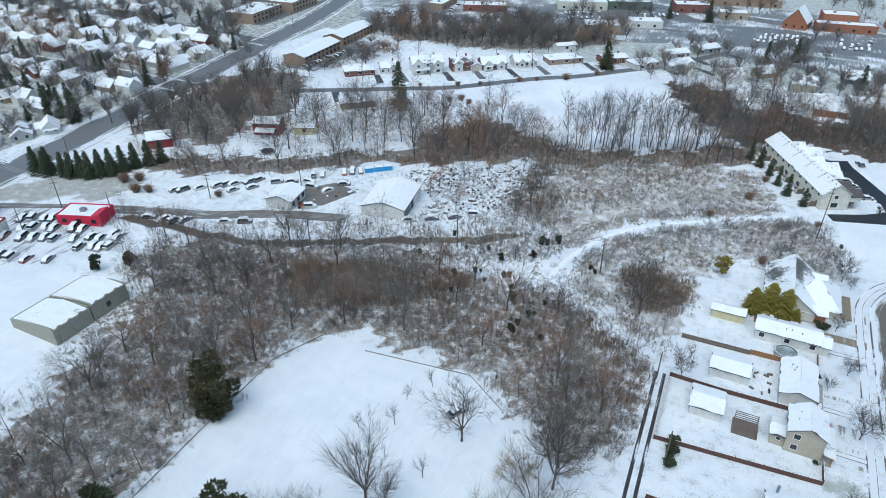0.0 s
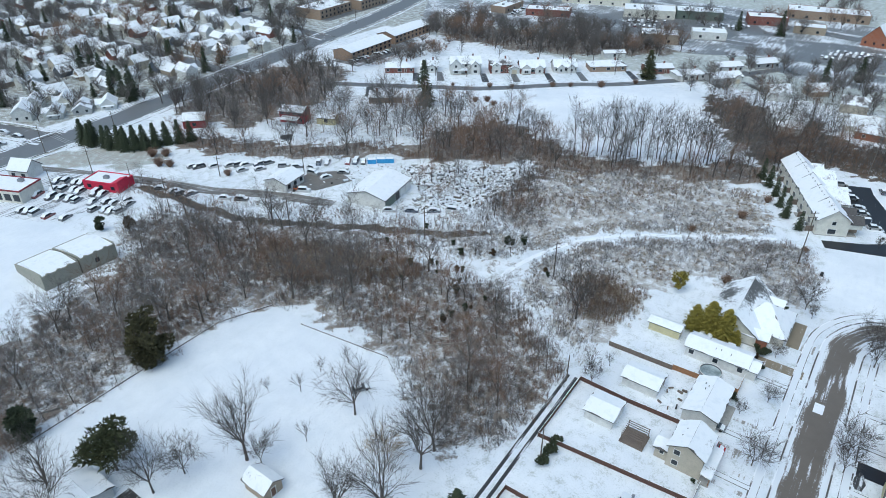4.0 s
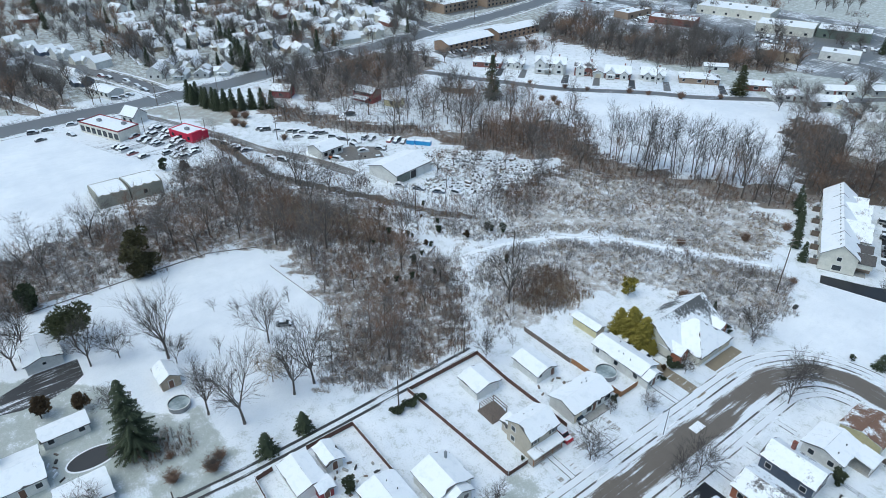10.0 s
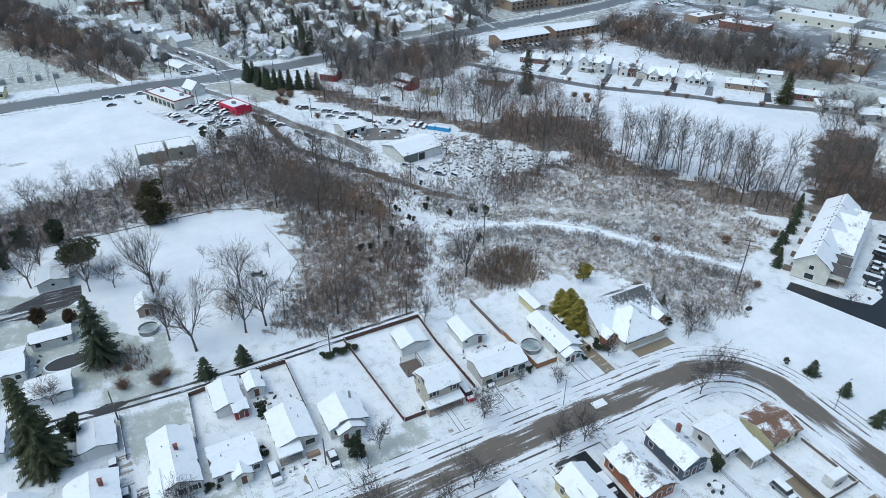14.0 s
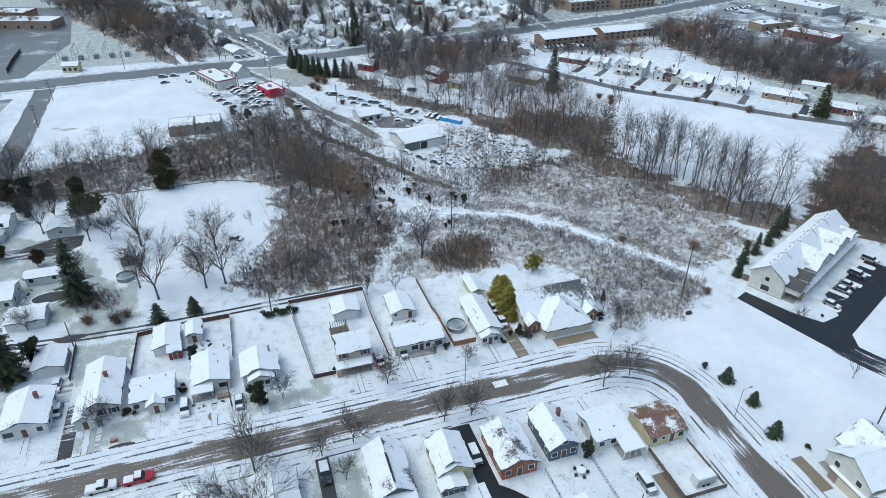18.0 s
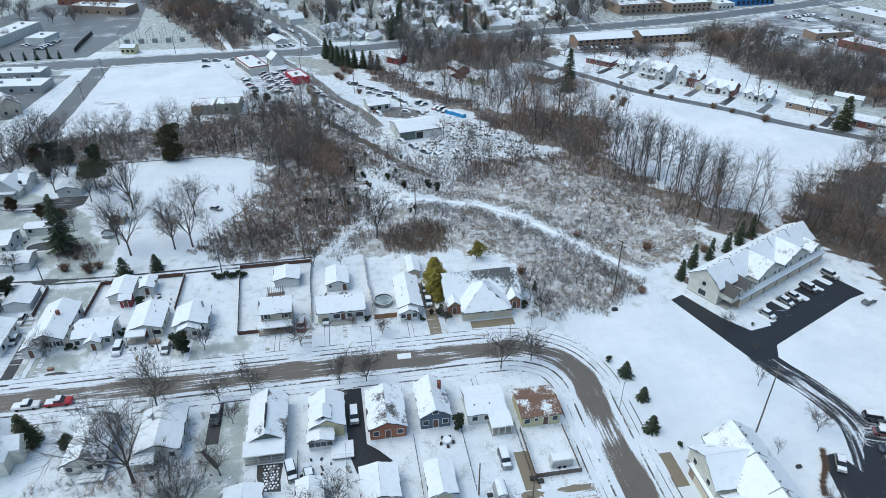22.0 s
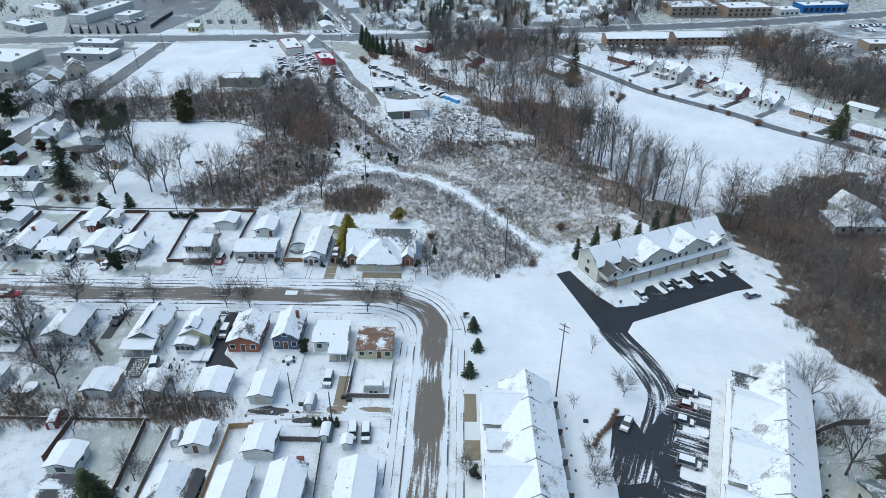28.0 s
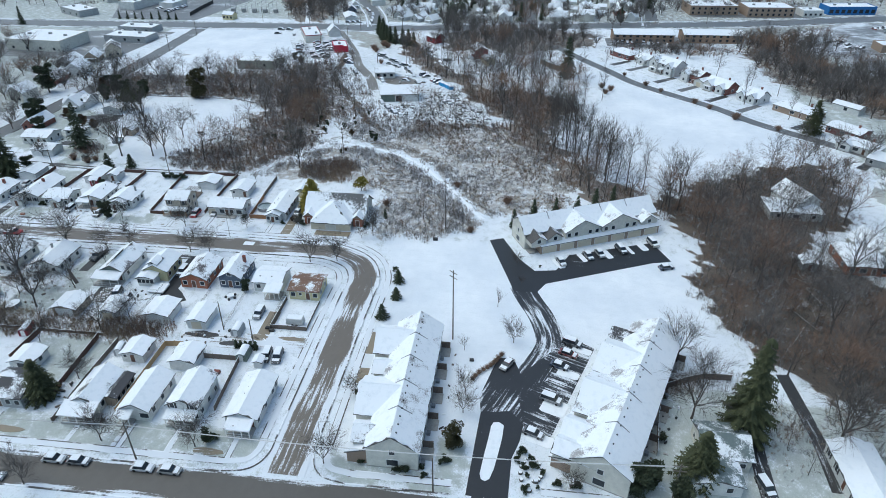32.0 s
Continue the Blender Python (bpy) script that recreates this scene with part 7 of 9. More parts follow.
def far_car_maker(van):
    def make():
        body, cab, roof, snow, hood = car_geo(4.5, 1.8, 1.7 if van else 1.42, van, 0.02)
        ob = thing("car", 0, 0, "snow-covered car in a lot", "car", "cars in lots")
        part("body", body, "car", ob)
        part("window_band", cab, "glass", ob)
        top = 1.7 if van else 1.42
        mid = 0.82 * top / 1.45
        line = [(2.0, mid - 0.1), (1.1, mid + 0.03), (0.55 if not van else 0.9, top - 0.02), (-1.3 if not van else -1.85, top - 0.02), (-1.9, mid + 0.1), (-2.15, mid + 0.02)]
        part("snow_cover", G().prism([(x, -0.74, z) for x, z in line] + [(x, -0.74, z + 0.09) for x, z in line[::-1]], (0, 1.48, 0)), "snow", ob)
        return ob
    return make


LOT_CAR = Stock([far_car_maker(False), far_car_maker(True), far_car_maker(False)])
PICKUP.put(46.2, 58.6, 90, 1.0, 1)
PICKUP.put(46.2, 65.0, 90, 1.0, 0)
PICKUP.put(55.6, 98.3, 0, 1.0, 2)
RED_CAR.put(28.0, 115.4, 0)
for x, y, a, k in ((14, 46.2, 0, 0), (22.4, 47.6, 0, 0), (30, 73.0, 0, 1), (31.5, 84.0, 0, 0), (26.8, 121.4, 0, 0), (17.4, 148, 0, 1), (23.2, 147.9, 0, 0), (74.5, 117.6, 10, 0), (72.8, 114.2, 12, 1), (76.6, 154.8, 0, 1), (92.0, 162.3, 5, 1), (92.0, 165.0, 5, 1), (125.9, 131.8, 90, 0), (125.9, 136.9, 90, 0), (125.9, 150, 90, 0), (125.9, 155.4, 90, 0),
                   (131, 123, 90, 0), (38.8, 240.0, 22, 0), (37.2, 243.4, 22, 0), (34.2, 249.8, 22, 1), (29.4, 259.6, 22, 1), (42.4, 261.4, 110, 0), (43, 232, 22, 0), (79, 233.4, 68, 1), (83, 232.3, 68, 0), (87.4, 230.2, 68, 0), (88.4, 218.2, -30, 0), (108.4, 224.2, 68, 0), (98.4, 228.0, 68, 1), (116.5, 267, 15, 1), (60.5, 126.7, 0, 1), (36.6, 314, 60, 0), (4, 310, 40, 0)):
    CAR.put(x, y, a, 1.0, k)
random.seed(21)
# the car dealer's lot, the junkyard's rows and far car parks
for bx, by, dx, dy, n, a, rows, rx, ry in ((-190, 92, 2.9, 1.2, 8, 115, 3, -2.4, 5.0), (-183, 83.5, 2.8, 1.0, 7, 110, 1, 0, 0), (-164, 98, 2.6, 1.4, 4, 100, 2, -2, 5), (-166, 137, 2.0, 1.8, 11, 70, 1, 0, 0), (-151, 144, 2.2, 1.9, 4, 70, 1, 0, 0), (-131, 167, 2.6, 2.0, 8, 120, 1, 0, 0),
                                           (-208.5, 61.6, 3.1, 1.5, 5, 100, 1, 0, 0), (-320, 345, 0.3, 2.8, 12, 0, 2, -12, 0), (-5, 430, 2.9, 0.4, 9, 90, 3, 3, 9), (40, 435, 2.9, 0.4, 6, 90, 3, 1, 9), (-120, 440, 2.7, 1.2, 9, 110, 2, -6, 12), (-212, 272, 0.4, 2.9, 12, 0, 1, 0, 0), (-262, -40, -2.8, 0.6, 8, 80, 2, -5, -12), (-200, -45, 0.3, 2.8, 6, 10, 1, 0, 0), (-80, 460, 2.8, 1.5, 8, 120, 2, 4, 10), (-226, 402, 2.7, 1.3, 7, 120, 2, -4, 7), (-200, 424, -0.4, 2.8, 7, 0, 1, 0, 0), (-266, 446, -0.6, 2.9, 9, 0, 2, 12, 2)):
    for r in range(rows):
        for k in range(n):
            if random.random() < 0.78:
                LOT_CAR.put(bx + dx * k + rx * r + rnd(-0.5, 0.5), by + dy * k + ry * r + rnd(-0.7, 0.7), a + rnd(-7, 7) + (180 if random.random() < 0.4 else 0), rnd(0.92, 1.1))

# cars standing singly: at the junkyard, along its lane, before the shops and on the side road
for x, y, a in ((-139.4, 157, 40), (-135.2, 159.5, 40), (-129.8, 162, 10), (-126.2, 158.9, 10), (-117.7, 165.7, 30), (-120, 159.2, 70), (-118.8, 147.2, 30), (-159.9, 119.6, 30), (-154.6, 121.2, 80), (-151.2, 121.2, 80), (-148.4, 123.2, 80), (-136.3, 127.8, 30), (-131, 130.5, 30), (-80, 157.5, 30), (-74, 161.5, 40), (-69, 165.5, 20), (-86, 153.5, 35),
                (-207.5, 72.3, 20), (-219, 60, 80), (-219.5, 65.5, 80), (-220, 75, 80), (-221, 79.5, 80), (-249, 113.6, 21), (-258, 112.4, 21), (-268.6, 110.4, 21), (-281.6, 105, 21), (-287, 102.6, 21), (-243.5, 99, 60), (-244.5, 102.5, 60), (-246, 105.5, 60)):
    LOT_CAR.put(x, y, a, 1.0)


# ---- far houses and buildings ----
def plain_block(ob, x0, x1, y0, y1, h, rise, wall, roof, faces, ridge="x", small=False):
    """A simpler house: walls with gables in one piece, a roof and its snow, and windows."""
    if ridge == "y":
        gx, gz = (x0 + x1) / 2, h + rise
        part("wall_shell", G().prism([(x0, y0, -0.1), (x1, y0, -0.1), (x1, y0, h), (gx, y0, gz), (x0, y0, h)], (0, y1 - y0, 0)), wall, ob)
        part("snow_layer", G().prism([(x0 - 0.3, y0 - 0.3, h - 0.1), (gx, y0 - 0.3, gz + 0.03), (x1 + 0.3, y0 - 0.3, h - 0.1), (x1 + 0.3, y0 - 0.3, h + 0.15), (gx, y0 - 0.3, gz + 0.3), (x0 - 0.3, y0 - 0.3, h + 0.15)], (0, y1 - y0 + 0.3, 0)), roof, ob)
        return
    cy, o = (y0 + y1) / 2, 0.4
    k = rise / ((y1 - y0) / 2)
    part("wall_shell", G().prism([(x0, y0, -0.1), (x0, y1, -0.1), (x0, y1, h), (x0, cy, h + rise), (x0, y0, h)], (x1 - x0, 0, 0)), wall, ob)
    for name, m, lift, t, e in ((("roof", roof, 0.03, 0.27, o),) if small else (("roof", "shingle", 0.03, 0.14, o), ("snow_layer", roof, 0.175, 0.13, o - 0.1))):
        z = h - e * k + lift
        part(name, G().prism([(x0 - e, y0 - e, z), (x0 - e, cy, h + rise + lift), (x0 - e, y1 + e, z), (x0 - e, y1 + e, z + t), (x0 - e, cy, h + rise + lift + t), (x0 - e, y0 - e, z + t)], (x1 - x0 + 2 * e, 0, 0)), m, ob)
    for face, n, z in faces:
        run = (y1 - y0) if face[1] == "x" else (x1 - x0)
        for i in range(n):
            u = run * (i + 0.5) / n
            s = {"+x": lambda d: (x1, x1 + d, y0 + u - 0.55, y0 + u + 0.55), "-x": lambda d: (x0 - d, x0, y0 + u - 0.55, y0 + u + 0.55), "+y": lambda d: (x0 + u - 0.55, x0 + u + 0.55, y1, y1 + d), "-y": lambda d: (x0 + u - 0.55, x0 + u + 0.55, y0 - d, y0)}[face](0.05)
            part("window", G().box(*s, z, z + 1.3), "glass", ob)


def far_house(seed):
    def make():
        random.seed(seed)
        w, d = rnd(7.2, 8.8), rnd(9.5, 12.5)
        wall = ("white", "cream", "grey", "white", "tan", "slate", "beige", "white", "brick_red", "cream")[seed % 10]
        two = seed % 3 == 0
        h = 4.6 if two else 2.7
        ob = thing("house", 0, 0, ("two-storey " if two else "small ") + {"brick_red": "red brick", "slate": "slate-blue"}.get(wall, wall) + " house with a snowy gable roof" + (" and a front gable" if seed % 2 else ""), "house", "far houses")
        plain_block(ob, -d / 2, d / 2, -w / 2, w / 2, h, rnd(2.6, 3.6), wall, ("roof_snow", "roof_snow", "roof_thin", "roof_snow")[seed % 4], [("+x", 2, 1.0)], small=True)
        if seed % 2:
            plain_block(ob, -2.2, 2.2, -w / 2 - 2.2, 0, h - 0.2, 2.0, wall, "roof_snow", [], ridge="y")
        if seed % 3 == 1:
            part("porch", G().box(d / 2, d / 2 + 2.0, -w / 2 + 0.6, w / 2 - 0.8, 2.2, 2.45).box(d / 2 + 1.75, d / 2 + 1.9, -w / 2 + 0.7, -w / 2 + 0.85, 0, 2.2).box(d / 2 + 1.75, d / 2 + 1.9, w / 2 - 1.1, w / 2 - 0.95, 0, 2.2), "snow", ob)
        return ob
    return make


def far_garage():
    ob = thing("garage", 0, 0, "small white garage with a snowy roof behind far houses", "garage", "far garages")
    plain_block(ob, -3.2, 3.2, -2.7, 2.7, 2.3, 1.5, "white", "roof_snow", [], small=True)
    return ob


FAR = Stock([far_house(s) for s in range(10)])
FAR_GARAGE = Stock([far_garage])
random.seed(77)
for k in range(9):
    for s in (1, -1):
        if k < (3 if s > 0 else 4):
            continue
        u = (30 + 17 * k) / 176
        FAR.put(-236 - 164 * u + 6.0 * s, 121 - 64 * u + s * 15, 21 + (90 if s > 0 else -90) + rnd(-4, 4), rnd(0.8, 0.95))
for row, turn in ((146, 90), (172, -90), (202, 90), (240, -90), (262, 90), (287, 90), (325, -90)):
    for k in range(18):
        x = -260 - 0.22 * (row - 200) - 12.5 * k - 0.25 * max(0, k - 8) ** 2 + rnd(-2, 2)
        if (row == 325 and k < 6) or (row == 146 and not 2 < k < 13) or (row == 172 and (k > 12 or k < 1)):
            continue
        FAR.put(x, row + rnd(-3, 3), turn + rnd(-6, 6) + (90 if random.random() < 0.3 else 0), rnd(0.85, 1.08))
        if k % 2 and row in (172, 202, 240, 287):
            FAR_GARAGE.put(x + rnd(4, 7), row + (14 if turn < 0 else -14) + rnd(-2, 2), rnd(-6, 6) + 90, rnd(0.85, 1.05))
for x, y, a in ((-430, 60, 70), (-450, 95, 70), (-470, 130, 70), (-440, 150, 20), (-460, 200, 0), (-480, 240, 0), (-450, 270, 0), (-430, 360, 0), (-400, 400, 0), (-460, 420, 0), (-380, 440, 0), (-420, 20, 70), (-470, -20, 70), (0, 309, 20), (27, 322, 10), (47, 328, 10), (-10, 344, 40), (4, 361, 40), (45, 370, 10), (22, 345, 10), (60, 350, 0),
                (-99, -18, 0), (-72, -16, 0), (-112, -13, 5), (-50, -22, 0), (-130, -30, 0), (-20, -30, 0), (10, -40, 0), (-80, -45, 0), (-150, -16, 30), (-64, 17, 0), (-40, 14, 0), (60, 58, 180), (60, 46, 180), (60, 33, 0), (23, 30, 0), (22, 20, 0), (112, 78, 0), (94, 72, 0)):
    FAR.put(x, y, a + rnd(-4, 4), rnd(0.85, 1.05))

# white gable-fronted houses west of the junction and the corner across from them
for x, y, k in ((-269, 126, 0), (-260.5, 135.5, 7), (-257, 146, 2), (-252.5, 155.5, 7), (-277, 135, 3), (-272, 146, 1)):
    FAR.put(x, y, -35, 0.86, k)
FAR.put(-279, 92, 20, 0.85, 5)
FAR.put(-295, 91, 20, 0.8, 7)


def big_block(name, label, x, y, turn, L, D, h, wall, roof="roof_snow", rise=0.0, windows=0, wface="-y", category="building", band=None, zs=(1.0,), wh=1.4, ww=1.5):
    """A larger building: flat roof behind a parapet, or a low gable, with a row of windows on one face."""
    ob = thing(name, 0, 0, label, category)
    if rise:
        plain_block(ob, -L / 2, L / 2, -D / 2, D / 2, h, rise, wall, roof, [])
    else:
        part("wall_shell", G().box(-L / 2, L / 2, -D / 2, D / 2, -0.1, h), wall, ob)
        part("parapet", ring_of(lambda u, v, d: (u, v, d), -L / 2 + 0.3, L / 2 - 0.3, -D / 2 + 0.3, D / 2 - 0.3, 0.35, h, h + 0.45), wall if band is None else band, ob)
        part("snow_layer", G().box(-L / 2 + 0.3, L / 2 - 0.3, -D / 2 + 0.3, D / 2 - 0.3, h, h + 0.2), roof, ob)
        for k in range(int(L // 12)):
            u = -L / 2 + 6 + 12 * k
            part("roof_unit", G().box(u, u + 1.6, -1 + (k % 2) * 2.5, 0.4 + (k % 2) * 2.5, h + 0.2, h + 1.2), "metal", ob)
    for z in zs:
        for k in range(windows):
            u = -L / 2 + L * (k + 0.5) / windows
            s = -1 if wface == "-y" else 1
            y0 = s * D / 2
            part("window", G().box(u - ww / 2, u + ww / 2, min(y0, y0 + s * 0.06), max(y0, y0 + s * 0.06), z, z + wh), "glass", ob)
    ob.matrix_basis = pose(x, y, 0, 0, 0, turn)
    return ob


mb = big_block("workshop", "white metal workshop with a broad snowy roof", -96, 160.5, 101, 18, 14, 3.4, "white", rise=2.0, windows=0)
for k in range(3):
    fitted("garage_door", G().box(-2 + 3.6 * k, 0.8 + 3.6 * k, -7.06, -7.0, 0.05, 2.8), "garage_white" if k else "dark", mb)
fitted("door_panel", G().box(-8.8, -2.4, -7.05, -7.0, 0.05, 3.1), "green", mb)
big_block("yard_office", "white house at a junkyard's entrance", -128, 147, 100, 10, 9, 3.0, "white", rise=1.6, windows=3)
ob = big_block("shop", "bright crimson shop with a partly snowy flat roof", -176.5, 110.5, 21, 14, 8, 3.0, "crimson", "roof_snow", windows=3, wh=1.3)
fitted("roof_sign", G().prism([(3.2, -4.2, 3.0), (7.1, -4.2, 3.0), (7.1, -4.2, 4.3), (4.6, -4.2, 3.5)], (0, 5.5, 0)), "crimson", ob)
ob = big_block("diner", "white shop with tall windows and a red roof band", -200.5, 86, 24, 24, 10, 4.2, "cream", windows=7, band="red", zs=(0.8,), wh=2.4, ww=2.4)
big_block("house", "steep white house behind a shop", -209, 98, 24, 8, 7, 3.4, "white", rise=3.0, windows=2, category="house")
big_block("barn", "red barn with a snowy roof", -201, 164, 45, 9, 7, 3.4, "red", rise=2.2, windows=1, category="barn")
ob = big_block("house", "dark red house with a white porch roof", -171.5, 193, 20, 11, 7, 4.8, "red", rise=1.6, windows=4, zs=(1.0, 3.6), category="house")
fitted("porch_roof", G().prism([(-4, -7, 2.4), (4, -7, 2.4), (4, -3.5, 2.9), (-4, -3.5, 2.9)], (0, 0, 0.2)), "snow", ob)
for x in (-3.8, 0, 3.8):
    fitted("post", G().box(x - 0.1, x + 0.1, -6.9, -6.7, 0, 2.45), "trim", ob)
big_block("shed", "yellow-brown shed beside a red house", -158, 199, 25, 8, 5, 2.8, "yellow", rise=1.0, windows=1, category="shed")
def ranch(label, x, y, L, D, h, rise, wall, gables=(), hip=0.0, roof="roof_snow", face="W.BDW", upper="", lean=0.0, turn=39):
    """A house along the lane: a main roof with cross gables to the front; gables: (place along, width, height, rise, wall, windows)."""
    ob = thing("house", 0, 0, label, "house")
    wing(ob, -L / 2, L / 2, -D / 2, D / 2, h, "x", rise, wall, roof, faces={"-y": [face] + ([upper] if upper else []), "+x": ["W"]}, hip=hip)
    for c, w, gh, gr, gw, win in gables:
        wing(ob, c - w / 2, c + w / 2, -D / 2 - 1.6, 0.3, gh, "y", gr, gw, roof, faces={"-y": win})
    if lean:
        porch(ob, -L / 2 + 1, -L / 2 + 1 + lean, -D / 2 - 2.2, -D / 2, 2.3, high="+y", along="x", rail=False)
    chimney(ob, L / 4, 0.8, h, h + rise + 0.9)
    ob.matrix_basis = pose(x, y, 0, 0, 0, turn)
    c, n = math.cos(radians(turn)), math.sin(radians(turn))
    q = [(u, v) for u, v in ((L / 2 - 0.6, -D / 2), (L / 2 + 2.2, -D / 2), (L / 2 + 2.6, -19), (L / 2 - 1.0, -19))]
    sheet("drive", [(x + c * u - n * v, y + n * u + c * v) for u, v in q], "drive_wet" if L > 12 else "road_far", 0.027, "wet drive before a house", "drive")
    return ob


ranch("low ranch house with a broad snowy hipped roof among bare trees", -157, 236, 15, 10, 2.7, 2.2, "brick_tan", hip=4.5, turn=218)
ranch("low brick house with a broad snowy hipped roof", -181, 276, 15, 10, 2.7, 2.0, "brick_red", hip=4.5)
ranch("small white house with a snowy roof among bare trees", -169, 285.5, 9, 8, 2.9, 2.4, "white", ((1.5, 4, 2.9, 1.6, "white", ["W"]),))
ranch("large white two-storey house with two front gables", -152, 294.5, 16, 9, 5.2, 2.6, "white", ((-5.2, 5.2, 5.3, 2.6, "white", ["B", "W"]), (4.8, 4.4, 4.6, 2.2, "white", ["B", "W"])), face="W.D.W", upper="WWWWW", lean=8)
ranch("red brick house with a white garage wing", -137.5, 305.5, 11, 8.5, 4.4, 2.2, "brick_red", ((6.8, 5.4, 2.6, 1.6, "white", ["G"]), (-2.5, 4.2, 4.4, 1.8, "white", ["W", "w"])), roof="roof_thin", upper="W.W")
ranch("red brick house with white gables and a snowy roof", -124, 315, 13, 9, 3.0, 2.8, "brick_red", ((-3.6, 4.6, 3.2, 2.4, "white", ["B"]), (3.2, 4.0, 3.0, 2.0, "white", ["W"])), lean=4)
ranch("white house with small front gables and a snowy roof", -111, 326.5, 12, 8.5, 2.9, 2.8, "white", ((-2.6, 3.6, 2.9, 2.0, "white", ["W"]), (2.8, 3.6, 2.9, 2.0, "white", ["W"])))
ranch("long tan brick house with a thin-snowed hipped roof", -94, 341.5, 19, 10, 2.7, 2.0, "brick_tan", hip=5.0, roof="roof_thin")
ranch("low red brick house with a flat snowy roof slope", -70.5, 353.5, 14, 9, 2.7, 1.3, "brick_red", roof="roof_snow")
ranch("white ranch house with a snowy hipped roof", -54, 351.5, 15, 9, 2.7, 1.9, "white", ((-4.0, 5.0, 2.7, 1.7, "white", ["B"]),), hip=4.0, turn=46)
ranch("pale house with a broad snowy roof", -38, 357, 16, 9.5, 2.8, 2.0, "grey", ((4.0, 5.0, 2.8, 1.8, "white", ["G"]),), turn=50)
ranch("white ranch house with a snowy roof beside a lane", -42, 377, 14, 9, 2.8, 1.7, "white", turn=45)
ranch("grey ranch house with a snowy roof beside a lane", -28, 395, 14, 9, 2.8, 1.7, "grey", turn=50)
# bushes and bare trees along the lane
for x, y, s in ((-143, 271, 1.6), (-127, 280, 2.2), (-118, 286, 1.8), (-103, 299, 2.4), (-96, 304, 2.0), (-84, 312, 3.0), (-72, 326, 2.2), (-117, 262, 2.6), (-112, 259, 2.2), (-121, 258, 2.4)):
    HEDGE.put(x, y, x * 3, s)
for x, y, s in ((-160, 279, 0.9), (-174, 268, 0.9), (-146, 287, 0.7), (-104, 321, 1.1), (-86, 335, 1.0), (-129, 301, 0.6), (-152, 262, 0.8), (-162, 305, 1.1), (-146, 318, 1.1), (-128, 330, 1.0), (-118, 340, 1.1)):
    ROW.put(x, y, x * 9, s)
for x, y in ((-100, 365),):
    big_block("garage", "white metal garage behind ranch houses", x, y, 41, 12, 6, 2.8, "white", rise=1.0, windows=1, category="garage")
for x, y, L in ((-219, 290, 36), (-223, 332, 36)):
    big_block("apartment_block", "two-storey tan brick apartment block with a snowy roof", x, y, 93, L, 13, 4.8, "brick_pale", rise=1.9, windows=9, zs=(0.9, 3.4), category="apartment block")
big_block("store", "brown brick office building with pale window bays", -309, 350, 95, 34, 22, 6.0, "brick_tan", windows=8, zs=(1.0, 3.8))
big_block("store", "brown brick office wing with a snowy roof", -306, 388, 95, 32, 20, 6.0, "brick_tan", windows=8, zs=(1.0, 3.8))
big_block("store", "blue-fronted store with large windows", -318, 448, 97, 34, 14, 5.0, "blue", windows=8, wh=2.5, ww=2.6)
big_block("store", "low white shop beside a main road", -306, 418, 97, 14, 12, 4.0, "white", windows=4)
for lab, x, y, a, L, D, h, w in (("tan flat-roofed store with thick roof snow", -92, 415, 20, 22, 16, 5, "tan"), ("cream store with a flat snowy roof", -122, 478, 20, 34, 20, 5, "cream"), ("pale green flat-roofed store", -92, 492, 20, 30, 18, 5, "green"), ("red brick store with a snowy roof", -50, 500, 20, 24, 14, 5, "brick_red"), ("low store with a snowy roof", -22, 490, 10, 18, 12, 4, "tan"),
                                 ("white store with a snowy roof", -70, 440, 20, 20, 12, 4, "white"), ("brick shop row with snowy roofs", -180, 440, 20, 30, 14, 4, "brick_red"), ("tan shop with a snowy roof beside a car park", -212, 437, 92, 27, 12, 4, "brick_tan"), ("small white shop with a snowy roof", -228, 386, 128, 24, 10, 4, "white"), ("wide store with a snowy roof", -170, 500, 15, 50, 24, 5, "cream"),
                                 ("wide grey store with a snowy roof", -250, 500, 15, 40, 22, 5, "grey"), ("wide store with a snowy flat roof", -20, 540, 10, 50, 20, 5, "brick_tan"), ("red brick wing of a church", 44, 482, 8, 34, 10, 4.5, "brick"), ("tall red brick hall with a snowy roof", 40, 494, 8, 20, 14, 8, "brick"), ("brick hall with a snowy roof", 80, 500, 8, 24, 16, 6, "brick"),
                                 ("long cream warehouse with a snowy flat roof", -165, -66, 86, 36, 26, 6, "cream"), ("low dark-edged store with a snowy flat roof", -184, -24, 86, 28, 14, 3.3, "grey"), ("low depot with a snowy flat roof", -206, -30, 86, 24, 12, 3.4, "grey"), ("long brick depot with a snowy roof", -365, -30, 70, 44, 16, 5, "brick_tan"), ("brick depot hall with a flat roof", -398, -50, 70, 40, 16, 5, "brick_red"), ("long white warehouse at a depot", -291, -68, -13, 50, 14, 5, "white"), ("small white shop beside a warehouse", -280, -44, -13, 16, 12, 4, "white"),
                                 ("low grey depot with a snowy roof", -250, -100, 60, 26, 14, 4, "grey"), ("low white depot with a snowy roof", -300, -110, 60, 30, 14, 4, "white")):
    big_block("store" if "church" not in lab and "hall" not in lab else "hall", lab, x, y, a, L, D, h, w, windows=int(L // 8))
ob = thing("church", 0, 0, "steep-gabled orange brick church", "church")
plain_block(ob, -9, 9, -7, 7, 4.0, 8.0, "brick", "roof_snow", [("-x", 3, 1.5)])
ob.matrix_basis = pose(17, 482, 0, 0, 0, 80)
big_block("shop", "low white building with a snowy roof beside a junction", -254, 97.5, 21, 15, 8, 2.9, "white", rise=1.3, windows=4)
